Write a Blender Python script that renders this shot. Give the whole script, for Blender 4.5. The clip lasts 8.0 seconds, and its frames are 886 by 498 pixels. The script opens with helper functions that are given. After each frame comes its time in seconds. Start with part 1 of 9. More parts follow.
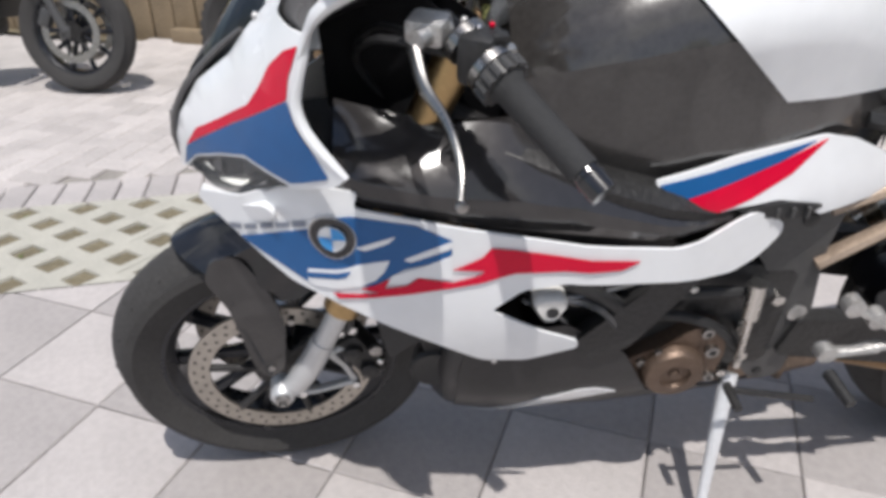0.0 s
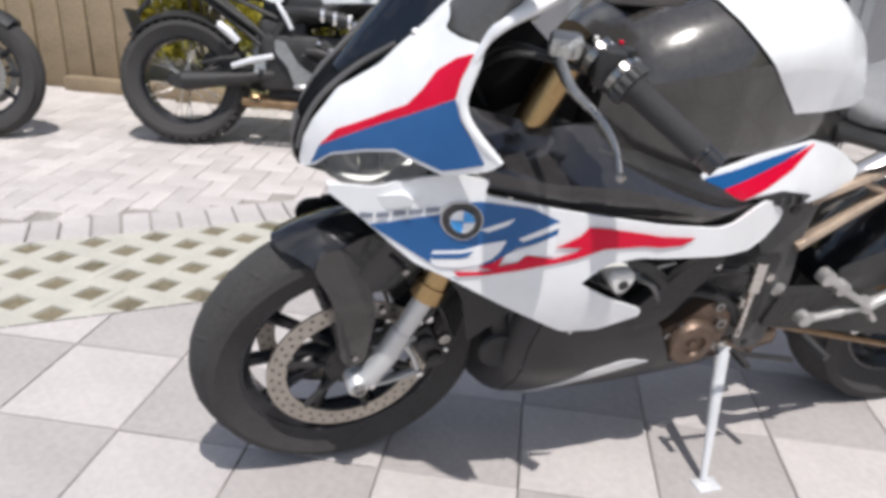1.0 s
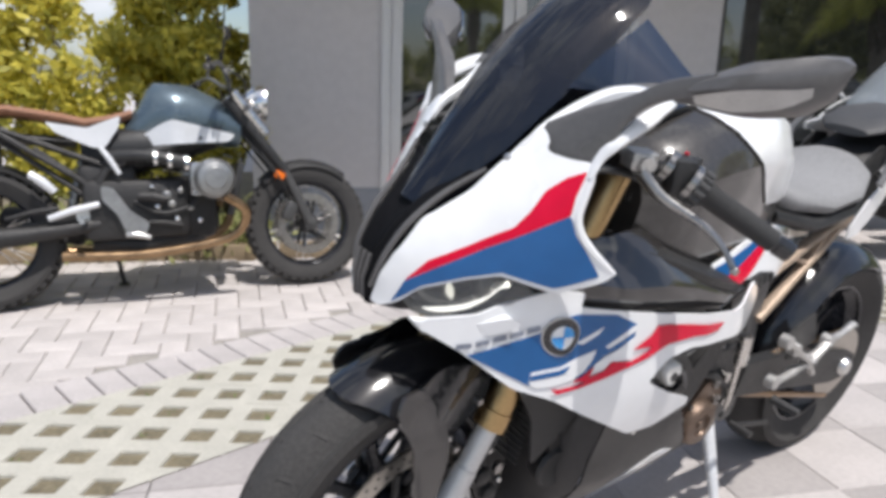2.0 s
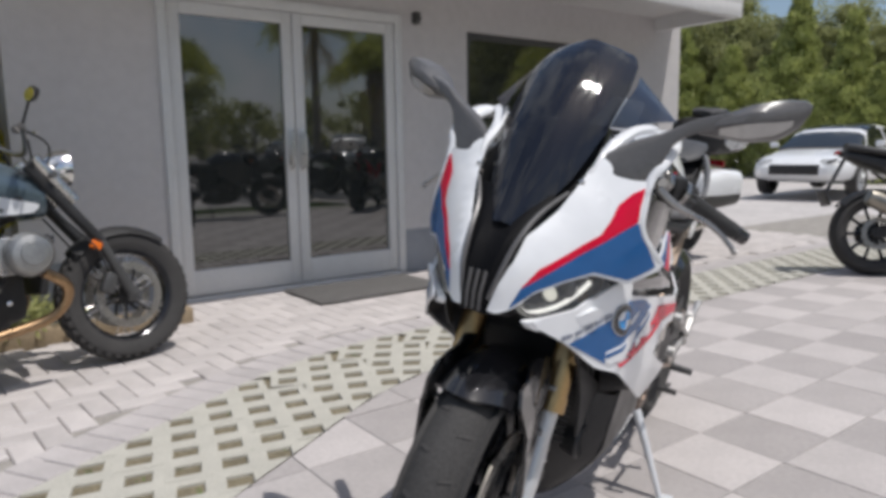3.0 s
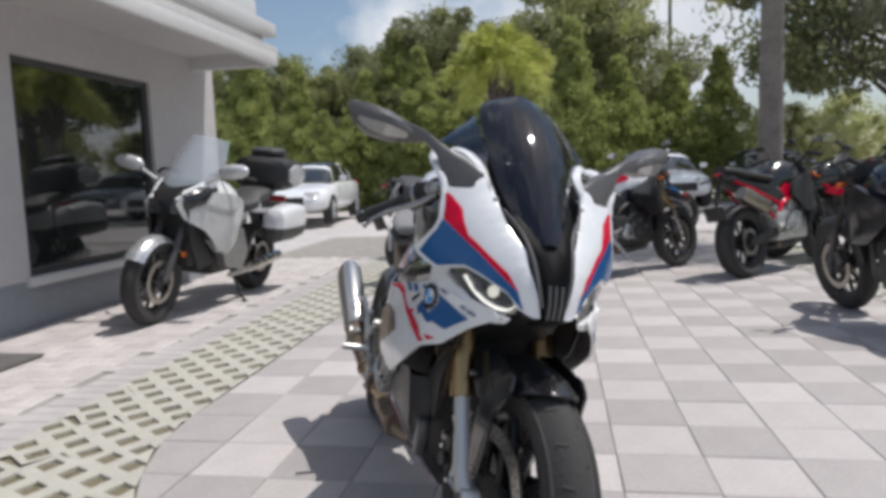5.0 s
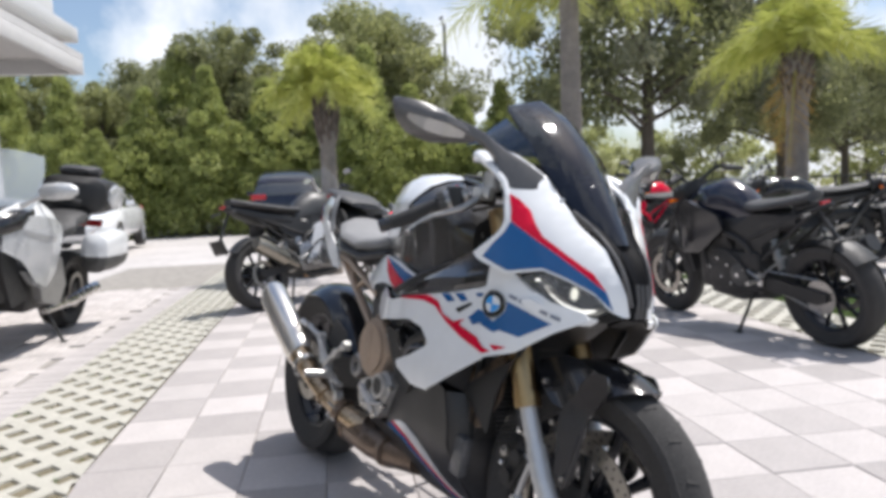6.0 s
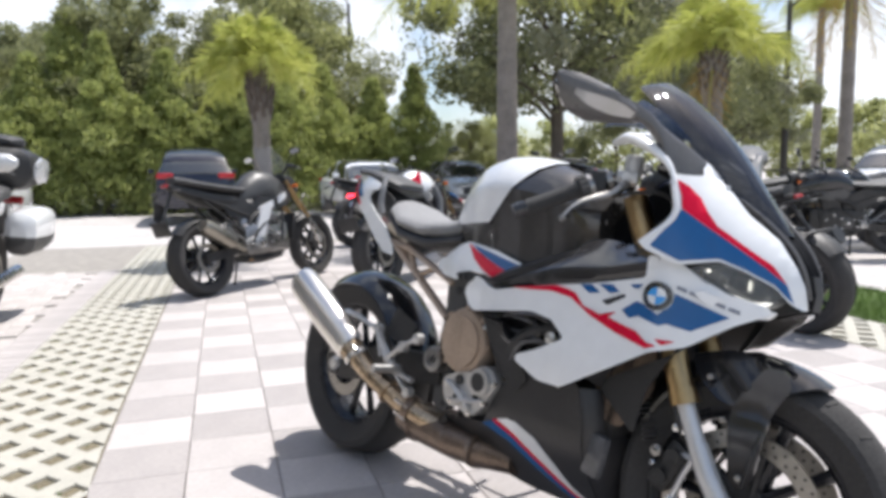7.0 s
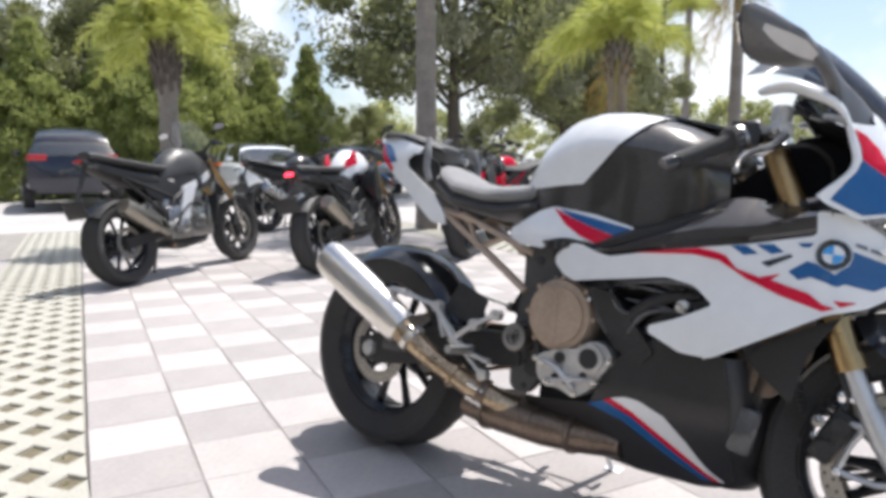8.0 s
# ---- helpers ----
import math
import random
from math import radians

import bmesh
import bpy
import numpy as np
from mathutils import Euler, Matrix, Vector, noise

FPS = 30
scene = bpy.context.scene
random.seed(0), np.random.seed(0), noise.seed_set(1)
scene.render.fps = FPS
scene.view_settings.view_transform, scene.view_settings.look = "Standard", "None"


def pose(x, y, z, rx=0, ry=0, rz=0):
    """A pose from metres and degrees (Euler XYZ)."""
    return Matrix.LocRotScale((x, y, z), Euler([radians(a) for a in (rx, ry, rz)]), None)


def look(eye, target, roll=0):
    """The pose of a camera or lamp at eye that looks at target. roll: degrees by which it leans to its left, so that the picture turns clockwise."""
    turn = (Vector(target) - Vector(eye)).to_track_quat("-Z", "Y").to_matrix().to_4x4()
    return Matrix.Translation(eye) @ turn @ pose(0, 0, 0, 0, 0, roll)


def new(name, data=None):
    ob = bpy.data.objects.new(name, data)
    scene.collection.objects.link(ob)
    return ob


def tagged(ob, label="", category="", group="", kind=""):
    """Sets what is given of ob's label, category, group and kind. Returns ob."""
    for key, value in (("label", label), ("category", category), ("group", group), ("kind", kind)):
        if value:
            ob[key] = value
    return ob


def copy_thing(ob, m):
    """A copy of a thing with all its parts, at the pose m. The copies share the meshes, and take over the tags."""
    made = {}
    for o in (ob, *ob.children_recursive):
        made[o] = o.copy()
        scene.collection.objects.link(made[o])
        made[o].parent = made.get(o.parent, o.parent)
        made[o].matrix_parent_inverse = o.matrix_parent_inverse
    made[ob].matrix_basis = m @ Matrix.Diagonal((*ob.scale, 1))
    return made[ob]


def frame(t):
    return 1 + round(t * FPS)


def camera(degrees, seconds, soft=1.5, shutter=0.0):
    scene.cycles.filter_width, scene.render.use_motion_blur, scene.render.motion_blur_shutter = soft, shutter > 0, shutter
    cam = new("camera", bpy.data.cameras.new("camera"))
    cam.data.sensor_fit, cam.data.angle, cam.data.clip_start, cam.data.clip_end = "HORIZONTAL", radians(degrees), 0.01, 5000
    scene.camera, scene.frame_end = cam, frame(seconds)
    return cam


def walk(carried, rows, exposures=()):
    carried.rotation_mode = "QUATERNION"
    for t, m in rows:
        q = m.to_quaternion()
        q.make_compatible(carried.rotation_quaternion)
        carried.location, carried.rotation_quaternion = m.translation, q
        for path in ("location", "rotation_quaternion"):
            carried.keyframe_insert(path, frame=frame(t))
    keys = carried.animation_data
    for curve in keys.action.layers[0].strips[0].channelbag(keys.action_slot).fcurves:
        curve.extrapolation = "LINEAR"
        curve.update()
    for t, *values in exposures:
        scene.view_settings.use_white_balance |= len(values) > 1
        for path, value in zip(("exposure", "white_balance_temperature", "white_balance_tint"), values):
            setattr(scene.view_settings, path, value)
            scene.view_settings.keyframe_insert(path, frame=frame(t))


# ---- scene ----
cam = camera(64.9, 8.0, soft=4.0)
PATH = [
    (0, (0.192, 0.426, 1.071), (-0.395, 2.071, 0.096), -0.3),
    (0.2, (0.139, 0.361, 1.058), (-0.393, 2.037, 0.106), 0.6),
    (0.5, (0.059, 0.257, 1.05), (-0.313, 2.012, 0.165), 1.6),
    (0.8, (-0.034, 0.179, 1.055), (-0.287, 1.975, 0.212), 2.7),
    (1, (-0.117, 0.149, 1.032), (-0.327, 1.967, 0.225), 3.7),
    (1.3, (-0.246, 0.157, 0.999), (-0.275, 2.018, 0.266), 5.5),
    (1.5, (-0.339, 0.167, 1.003), (-0.2, 2.073, 0.412), 4.0),
    (1.7, (-0.431, 0.186, 1.005), (-0.202, 1.861, 0.556), 3.0),
    (2.8, (-1.121, 0.247, 0.98), (-0.223, 1.725, 0.717), -0.8),
    (3, (-1.242, 0.29, 0.975), (-0.054, 1.874, 0.694), -0.8),
    (3.2, (-1.354, 0.351, 0.977), (-0.043, 1.834, 0.688), -1.1),
    (3.5, (-1.523, 0.449, 0.996), (-0.01, 1.739, 0.786), -0.6),
    (3.7, (-1.632, 0.519, 1.021), (0.03, 1.621, 0.871), -0.8),
    (4, (-1.768, 0.643, 1.016), (0.008, 1.548, 0.851), -0.7),
    (4.2, (-1.822, 0.747, 0.999), (-0.004, 1.56, 0.822), -0.4),
    (4.5, (-1.873, 0.927, 0.998), (0.017, 1.554, 0.806), -0.8),
    (4.7, (-1.89, 1.034, 1.011), (0.026, 1.566, 0.796), -1.3),
    (5, (-1.912, 1.197, 1.01), (0.05, 1.52, 0.794), -2.0),
    (5.2, (-1.899, 1.318, 1.013), (-0.165, 1.49, 0.846), -2.2),
    (6.3, (-1.771, 1.982, 0.972), (-0.07, 1.605, 0.803), -1.4),
    (6.5, (-1.716, 2.078, 0.975), (0.215, 1.6, 0.759), -0.9),
    (6.7, (-1.66, 2.178, 0.978), (0.262, 1.669, 0.758), -1.5),
    (7, (-1.573, 2.329, 0.985), (0.323, 1.73, 0.771), -0.6),
    (7.2, (-1.501, 2.415, 0.971), (0.369, 1.737, 0.761), -0),
    (7.5, (-1.37, 2.529, 0.924), (0.442, 1.708, 0.719), 0.7),
    (7.7, (-1.29, 2.627, 0.92), (0.495, 1.75, 0.702), 0.5),
    (8, (-1.183, 2.747, 0.908), (0.579, 1.834, 0.66), -0.1),
]
walk(cam, [(t, look(eye, target, roll)) for t, eye, target, roll in PATH],
     exposures=[(0, 0.14), (0.5, 0.31), (1, 0.34), (1.5, 0.47), (3, -0.03), (4.5, -0.01), (5.2, 0.16), (6.5, 0.71), (8, 0.75)])

# ---- world, sun ----
SUN_DIR = Vector((-0.2, 0.38, -1.0)).normalized()
world = bpy.data.worlds.new("sky")
scene.world = world
world.use_nodes = True
wn, wl = world.node_tree.nodes, world.node_tree.links
bg = wn["Background"]
sky = wn.new("ShaderNodeTexSky")
sky.sky_type = "NISHITA"
sky.sun_disc = False
sky.sun_elevation = radians(67)
sky.sun_rotation = radians(152)
sky.air_density, sky.dust_density = 1.0, 1.5
cloud = wn.new("ShaderNodeTexNoise")
cloud.inputs["Scale"].default_value = 3.2
cloud.inputs["Detail"].default_value = 7
cloud.inputs["Roughness"].default_value = 0.55
ramp = wn.new("ShaderNodeValToRGB")
ramp.color_ramp.elements[0].position, ramp.color_ramp.elements[1].position = 0.495, 0.62
shade_noise = wn.new("ShaderNodeTexNoise")
shade_noise.inputs["Scale"].default_value = 9
cloud_col = wn.new("ShaderNodeMix")
cloud_col.data_type = "RGBA"
cloud_col.inputs[6].default_value = (5.2, 5.6, 6.3, 1)
cloud_col.inputs[7].default_value = (8.4, 8.6, 9.0, 1)
mixc = wn.new("ShaderNodeMix")
mixc.data_type = "RGBA"
wl.new(cloud.outputs["Fac"], ramp.inputs[0])
wl.new(shade_noise.outputs["Fac"], cloud_col.inputs[0])
wl.new(ramp.outputs[0], mixc.inputs[0])
wl.new(sky.outputs[0], mixc.inputs[6])
wl.new(cloud_col.outputs[2], mixc.inputs[7])
wl.new(mixc.outputs[2], bg.inputs[0])
bg.inputs[1].default_value = 0.10
sun_data = bpy.data.lights.new("sun", "SUN")
sun_data.energy, sun_data.angle, sun_data.color = 3.4, radians(0.6), (1.0, 0.962, 0.928)
sun = new("sun", sun_data)
sun.matrix_world = look((0, 0, 30), Vector((0, 0, 30)) + SUN_DIR)


# ---- materials ----
def principled(name):
    m = bpy.data.materials.new(name)
    m.use_nodes = True
    return m, m.node_tree.nodes, m.node_tree.links, m.node_tree.nodes["Principled BSDF"]


def mat(name, col, rough=0.5, metal=0.0, var=0.12, scale=8.0, bump=0.0, bscale=60.0, coat=0.0, rvar=0.08, rand=0.0):
    """Plain painted, cast or moulded surface: colour drift at two scales, uneven gloss, fine relief."""
    m, n, l, p = principled(name)
    tc = n.new("ShaderNodeTexCoord")
    a, b = n.new("ShaderNodeTexNoise"), n.new("ShaderNodeTexNoise")
    a.inputs["Scale"].default_value, b.inputs["Scale"].default_value = scale, scale * 11
    a.inputs["Detail"].default_value = 5
    l.new(tc.outputs["Object"], a.inputs["Vector"])
    l.new(tc.outputs["Object"], b.inputs["Vector"])
    add = n.new("ShaderNodeMath")
    add.operation = "ADD"
    l.new(a.outputs["Fac"], add.inputs[0])
    l.new(b.outputs["Fac"], add.inputs[1])
    rng = n.new("ShaderNodeMapRange")
    rng.inputs[1].default_value, rng.inputs[2].default_value = 0.7, 1.3
    rng.inputs[3].default_value, rng.inputs[4].default_value = 1 - var, 1 + var
    l.new(add.outputs[0], rng.inputs[0])
    value = rng.outputs[0]
    if rand:
        info = n.new("ShaderNodeObjectInfo")
        geo = n.new("ShaderNodeNewGeometry")
        s = n.new("ShaderNodeMath")
        s.operation = "ADD"
        l.new(info.outputs["Random"], s.inputs[0])
        l.new(geo.outputs["Random Per Island"], s.inputs[1])
        fr = n.new("ShaderNodeMath")
        fr.operation = "FRACT"
        l.new(s.outputs[0], fr.inputs[0])
        r2 = n.new("ShaderNodeMapRange")
        r2.inputs[3].default_value, r2.inputs[4].default_value = 1 - rand, 1 + rand
        l.new(fr.outputs[0], r2.inputs[0])
        mul = n.new("ShaderNodeMath")
        mul.operation = "MULTIPLY"
        l.new(value, mul.inputs[0])
        l.new(r2.outputs[0], mul.inputs[1])
        value = mul.outputs[0]
    vm = n.new("ShaderNodeVectorMath")
    vm.operation = "SCALE"
    vm.inputs[0].default_value = col
    l.new(value, vm.inputs["Scale"])
    l.new(vm.outputs[0], p.inputs["Base Color"])
    rr = n.new("ShaderNodeMapRange")
    rr.inputs[1].default_value, rr.inputs[2].default_value = 0.3, 0.7
    rr.inputs[3].default_value, rr.inputs[4].default_value = max(rough - rvar, 0.02), min(rough + rvar, 1)
    l.new(a.outputs["Fac"], rr.inputs[0])
    l.new(rr.outputs[0], p.inputs["Roughness"])
    p.inputs["Metallic"].default_value = metal
    p.inputs["Coat Weight"].default_value = coat
    p.inputs["Coat Roughness"].default_value = 0.05
    if bump:
        c = n.new("ShaderNodeTexNoise")
        c.inputs["Scale"].default_value = bscale
        c.inputs["Detail"].default_value = 4
        l.new(tc.outputs["Object"], c.inputs["Vector"])
        bp = n.new("ShaderNodeBump")
        bp.inputs["Strength"].default_value = bump
        bp.inputs["Distance"].default_value = 0.01
        l.new(c.outputs["Fac"], bp.inputs["Height"])
        l.new(bp.outputs[0], p.inputs["Normal"])
    return m


def glass(name, col, rough=0.02, alpha=0.35, wave=0.0):
    """Tinted pane: glossy coat over a partly clear body."""
    m, n, l, p = principled(name)
    p.inputs["Base Color"].default_value = (*col, 1)
    p.inputs["Roughness"].default_value = rough
    p.inputs["Alpha"].default_value = alpha
    p.inputs["IOR"].default_value = 1.5
    if wave:
        # uneven moulding, drawn out along the pane's height
        tc, mp, nz, bp = n.new("ShaderNodeTexCoord"), n.new("ShaderNodeMapping"), n.new("ShaderNodeTexNoise"), n.new("ShaderNodeBump")
        mp.inputs["Scale"].default_value = (3.0, 26.0, 2.2)
        nz.inputs["Scale"].default_value = 1.0
        nz.inputs["Detail"].default_value = 3
        bp.inputs["Strength"].default_value = wave
        bp.inputs["Distance"].default_value = 0.02
        l.new(tc.outputs["Object"], mp.inputs["Vector"])
        l.new(mp.outputs[0], nz.inputs["Vector"])
        l.new(nz.outputs["Fac"], bp.inputs["Height"])
        l.new(bp.outputs[0], p.inputs["Normal"])
    return m


def glow(name, col, strength):
    m, n, l, p = principled(name)
    p.inputs["Emission Color"].default_value = (*col, 1)
    p.inputs["Emission Strength"].default_value = strength
    p.inputs["Base Color"].default_value = (*col, 1)
    return m


WHITE = mat("white_paint", (0.80, 0.81, 0.82), 0.22, 0, 0.03, 3, coat=0.6)
BLUE = mat("blue_paint", (0.014, 0.102, 0.290), 0.22, 0, 0.06, 4, coat=0.2)
BLUE.node_tree.nodes["Principled BSDF"].inputs["Specular IOR Level"].default_value = 0.3
LIGHTBLUE = mat("light_blue_enamel", (0.05, 0.32, 0.72), 0.3, 0, 0.05, 6)
RED = mat("red_paint", (0.64, 0.003, 0.036), 0.22, 0, 0.06, 4, coat=0.08)
RED.node_tree.nodes["Principled BSDF"].inputs["Specular IOR Level"].default_value = 0.22
GLOSSBLACK = mat("gloss_black", (0.014, 0.014, 0.016), 0.18, 0, 0.2, 6, coat=0.5)
CARBON = mat("dark_lacquered_weave", (0.046, 0.043, 0.041), 0.20, 0, 0.22, 120, coat=0.7, rvar=0.03)
LACQUER = mat("dark_smooth_lacquer", (0.030, 0.028, 0.028), 0.13, 0, 0.15, 60, coat=0.6, rvar=0.03)
BLACK = mat("black_plastic", (0.022, 0.022, 0.023), 0.5, 0, 0.25, 12, 0.15, 300)
DARKGREY = mat("dark_grey_plastic", (0.065, 0.064, 0.064), 0.42, 0, 0.15, 10, 0.1, 260)
GREYPLASTIC = mat("grey_mirror_shell", (0.105, 0.102, 0.102), 0.33, 0, 0.1, 10)
RUBBER = mat("tyre_rubber", (0.045, 0.043, 0.042), 0.85, 0, 0.25, 14, 0.25, 180)
GRIP = mat("grip_rubber", (0.03, 0.03, 0.031), 0.7, 0, 0.2, 20, 0.4, 500)
SEAT = mat("seat_vinyl", (0.05, 0.05, 0.052), 0.55, 0, 0.15, 8, 0.2, 350)
SEATGREY = mat("grey_seat_cloth", (0.23, 0.23, 0.235), 0.75, 0, 0.12, 10, 0.2, 400)
ALU = mat("cast_aluminium", (0.62, 0.62, 0.61), 0.32, 1.0, 0.12, 15, 0.1, 200)
STEEL = mat("brushed_steel", (0.66, 0.64, 0.61), 0.24, 1.0, 0.1, 25)
DISC = mat("brake_disc_steel", (0.45, 0.42, 0.38), 0.4, 1.0, 0.2, 60)
CHROME = mat("chrome", (0.8, 0.8, 0.8), 0.08, 1.0, 0.05, 10)
GOLD = mat("gold_anodised", (0.46, 0.32, 0.16), 0.35, 1.0, 0.1, 14)
BRONZE = mat("bronze_casing", (0.42, 0.325, 0.25), 0.45, 0.45, 0.15, 14, 0.15, 160)
BURNT = mat("heat_tinted_steel", (0.34, 0.225, 0.13), 0.33, 1.0, 0.35, 12)
TITAN = mat("satin_titanium", (0.76, 0.735, 0.70), 0.30, 1.0, 0.025, 5, rvar=0.03)
ENGINE = mat("engine_black", (0.035, 0.034, 0.034), 0.48, 0.3, 0.3, 12, 0.3, 120)
RIMBLACK = mat("black_rim_enamel", (0.02, 0.021, 0.026), 0.25, 0.2, 0.2, 10)
SCREEN = glass("smoked_screen", (0.010, 0.012, 0.019), 0.05, 0.95, 0.3)
LENS = glass("lamp_lens", (0.17, 0.175, 0.18), 0.03, 0.36)
MIRROR = mat("mirror_silver", (0.75, 0.76, 0.77), 0.06, 1.0, 0.02, 5)
DRL = glow("daylight_lamp", (1.0, 0.98, 0.92), 2.2)
TAILRED = mat("red_lens", (0.45, 0.01, 0.015), 0.2, 0, 0.1, 8, coat=0.5)
TAILGLOW = glow("lit_tail_lamp", (1.0, 0.03, 0.06), 4.0)
AMBER = mat("amber_lens", (0.75, 0.16, 0.01), 0.25, 0, 0.1, 8)
TAN = mat("tan_leather", (0.27, 0.13, 0.075), 0.55, 0, 0.15, 9, 0.3, 220)
BLUEGREY = mat("blue_grey_metal_paint", (0.11, 0.15, 0.18), 0.28, 0.5, 0.08, 6, coat=0.5)
SILVER = mat("silver_paint", (0.52, 0.53, 0.54), 0.3, 0.6, 0.05, 6, coat=0.4)
DEEPBLUE = mat("deep_blue_black_paint", (0.012, 0.014, 0.028), 0.18, 0, 0.1, 6, coat=0.6)
PAVER = mat("pale_concrete_paver", (0.480, 0.446, 0.433), 0.85, 0, 0.10, 5, 0.35, 140, rand=0.07)
PAVERDARK = mat("grey_concrete_paver", (0.384, 0.356, 0.346), 0.85, 0, 0.10, 5, 0.35, 140, rand=0.06)
BRICKP = mat("cream_paving_brick", (0.508, 0.472, 0.455), 0.88, 0, 0.12, 7, 0.4, 120, rand=0.12)
SOLDIER = mat("grey_paving_brick", (0.448, 0.417, 0.408), 0.88, 0, 0.12, 7, 0.4, 120, rand=0.08)
TURFBLOCK = mat("cream_concrete_lattice", (0.47, 0.455, 0.40), 0.9, 0, 0.12, 9, 0.5, 120)
SOIL = mat("sandy_soil", (0.17, 0.145, 0.095), 0.95, 0, 0.35, 6, 0.7, 60)
LOT = mat("pale_worn_concrete", (0.478, 0.452, 0.438), 0.9, 0, 0.14, 0.8, 0.25, 40)
GRASS = mat("lawn_green", (0.12, 0.19, 0.04), 0.7, 0, 0.35, 3, 0.5, 60, rand=0.3)
WALLWHITE = mat("off_white_stucco", (0.545, 0.525, 0.520), 0.85, 0, 0.05, 1.5, 0.25, 90)
WALLGREY = mat("grey_stucco_base", (0.27, 0.285, 0.31), 0.85, 0, 0.08, 1.5, 0.25, 90)
TRIM = mat("white_metal_trim", (0.62, 0.62, 0.615), 0.4, 0, 0.04, 4)
SOFFIT = mat("white_soffit", (0.60, 0.592, 0.584), 0.7, 0, 0.05, 2)
PANE = mat("dark_window_glass", (0.018, 0.021, 0.02), 0.03, 0, 0.1, 1, rvar=0.01)
PANE.node_tree.nodes["Principled BSDF"].inputs["IOR"].default_value = 2.3
DARK_SLAB = mat("doorway_slab", (0.12, 0.115, 0.11), 0.95, 0, 0.2, 10, 0.5, 200)
TIMBER = mat("weathered_timber", (0.26, 0.20, 0.13), 0.8, 0, 0.25, 6, 0.4, 60)
BARK = mat("palm_bark", (0.25, 0.22, 0.195), 0.95, 0, 0.3, 5, 0.8, 25)
PALMBARK = mat("dark_palm_bark", (0.13, 0.105, 0.09), 0.95, 0, 0.35, 6, 0.9, 22)
DARKBARK = mat("tree_bark", (0.11, 0.09, 0.07), 0.95, 0, 0.3, 5, 0.8, 25)
POLE = mat("dark_painted_pole", (0.05, 0.045, 0.04), 0.5, 0.2, 0.15, 4)


# ---- shaping helpers ----
def finish(bm, sharp=38):
    bmesh.ops.remove_doubles(bm, verts=bm.verts[:], dist=1e-5)
    bmesh.ops.recalc_face_normals(bm, faces=bm.faces[:])
    for f in bm.faces:
        f.smooth = True
    for e in bm.edges:
        e.smooth = len(e.link_faces) == 2 and e.calc_face_angle(0) < radians(sharp)


def part(name, bm, material, parent=None, label="", sharp=38, m=None):
    """One mesh object from a bmesh, under a thing or part."""
    finish(bm, sharp)
    me = bpy.data.meshes.new(name)
    bm.to_mesh(me)
    bm.free()
    for mm in (material if isinstance(material, (list, tuple)) else [material]):
        me.materials.append(mm)
    ob = new(name, me)
    if parent is not None:
        ob.parent = parent
    if m is not None:
        ob.matrix_basis = m
    if label:
        tagged(ob, label)
    return ob


def thing(name, m, label, category, group="", kind=""):
    ob = new(name)
    ob.matrix_basis = m
    return tagged(ob, label, category, group, kind)


def B():
    return bmesh.new()


def box(bm, c, s, bevel=0.0, m=None, seg=2):
    r = bmesh.ops.create_cube(bm, size=1)
    vs = r["verts"]
    for v in vs:
        v.co = Vector((v.co.x * s[0], v.co.y * s[1], v.co.z * s[2]))
    if bevel:
        es = list({e for v in vs for e in v.link_edges})
        r2 = bmesh.ops.bevel(bm, geom=es, offset=bevel, segments=seg, affect="EDGES", profile=0.5)
        vs = list({v for f in r2["faces"] for v in f.verts} | {v for v in vs if v.is_valid})
    mm = (m or Matrix.Identity(4))
    for v in vs:
        v.co = mm @ (v.co) + Vector(c)
    return bm


def spin(bm, profile, c=(0, 0, 0), axis="y", n=32, m=None):
    """Solid of revolution from (radius, along) pairs, round an axis through c."""
    rings = []
    for r, a in profile:
        ring = []
        for i in range(n):
            t = 2 * math.pi * i / n
            u, w = r * math.cos(t), r * math.sin(t)
            p = Vector((u, a, w)) if axis == "y" else (Vector((a, u, w)) if axis == "x" else Vector((u, w, a)))
            ring.append(bm.verts.new((m @ p if m else p) + Vector(c)))
        rings.append(ring)
    for a, b in zip(rings, rings[1:]):
        for i in range(n):
            bm.faces.new((a[i], a[(i + 1) % n], b[(i + 1) % n], b[i]))
    return rings


def capped(bm, profile, c=(0, 0, 0), axis="y", n=32, m=None):
    rings = spin(bm, profile, c, axis, n, m)
    bm.faces.new(rings[0])
    bm.faces.new(rings[-1][::-1])


def smooth_line(pts, k=5):
    """Catmull-Rom through points."""
    pts = [Vector(p) for p in pts]
    if len(pts) < 3:
        return pts
    out = []
    for i in range(len(pts) - 1):
        p0, p1, p2, p3 = pts[max(i - 1, 0)], pts[i], pts[i + 1], pts[min(i + 2, len(pts) - 1)]
        for j in range(k):
            t = j / k
            out.append(0.5 * (2 * p1 + (p2 - p0) * t + (2 * p0 - 5 * p1 + 4 * p2 - p3) * t * t + (3 * p1 - p0 - 3 * p2 + p3) * t ** 3))
    return out + [pts[-1]]


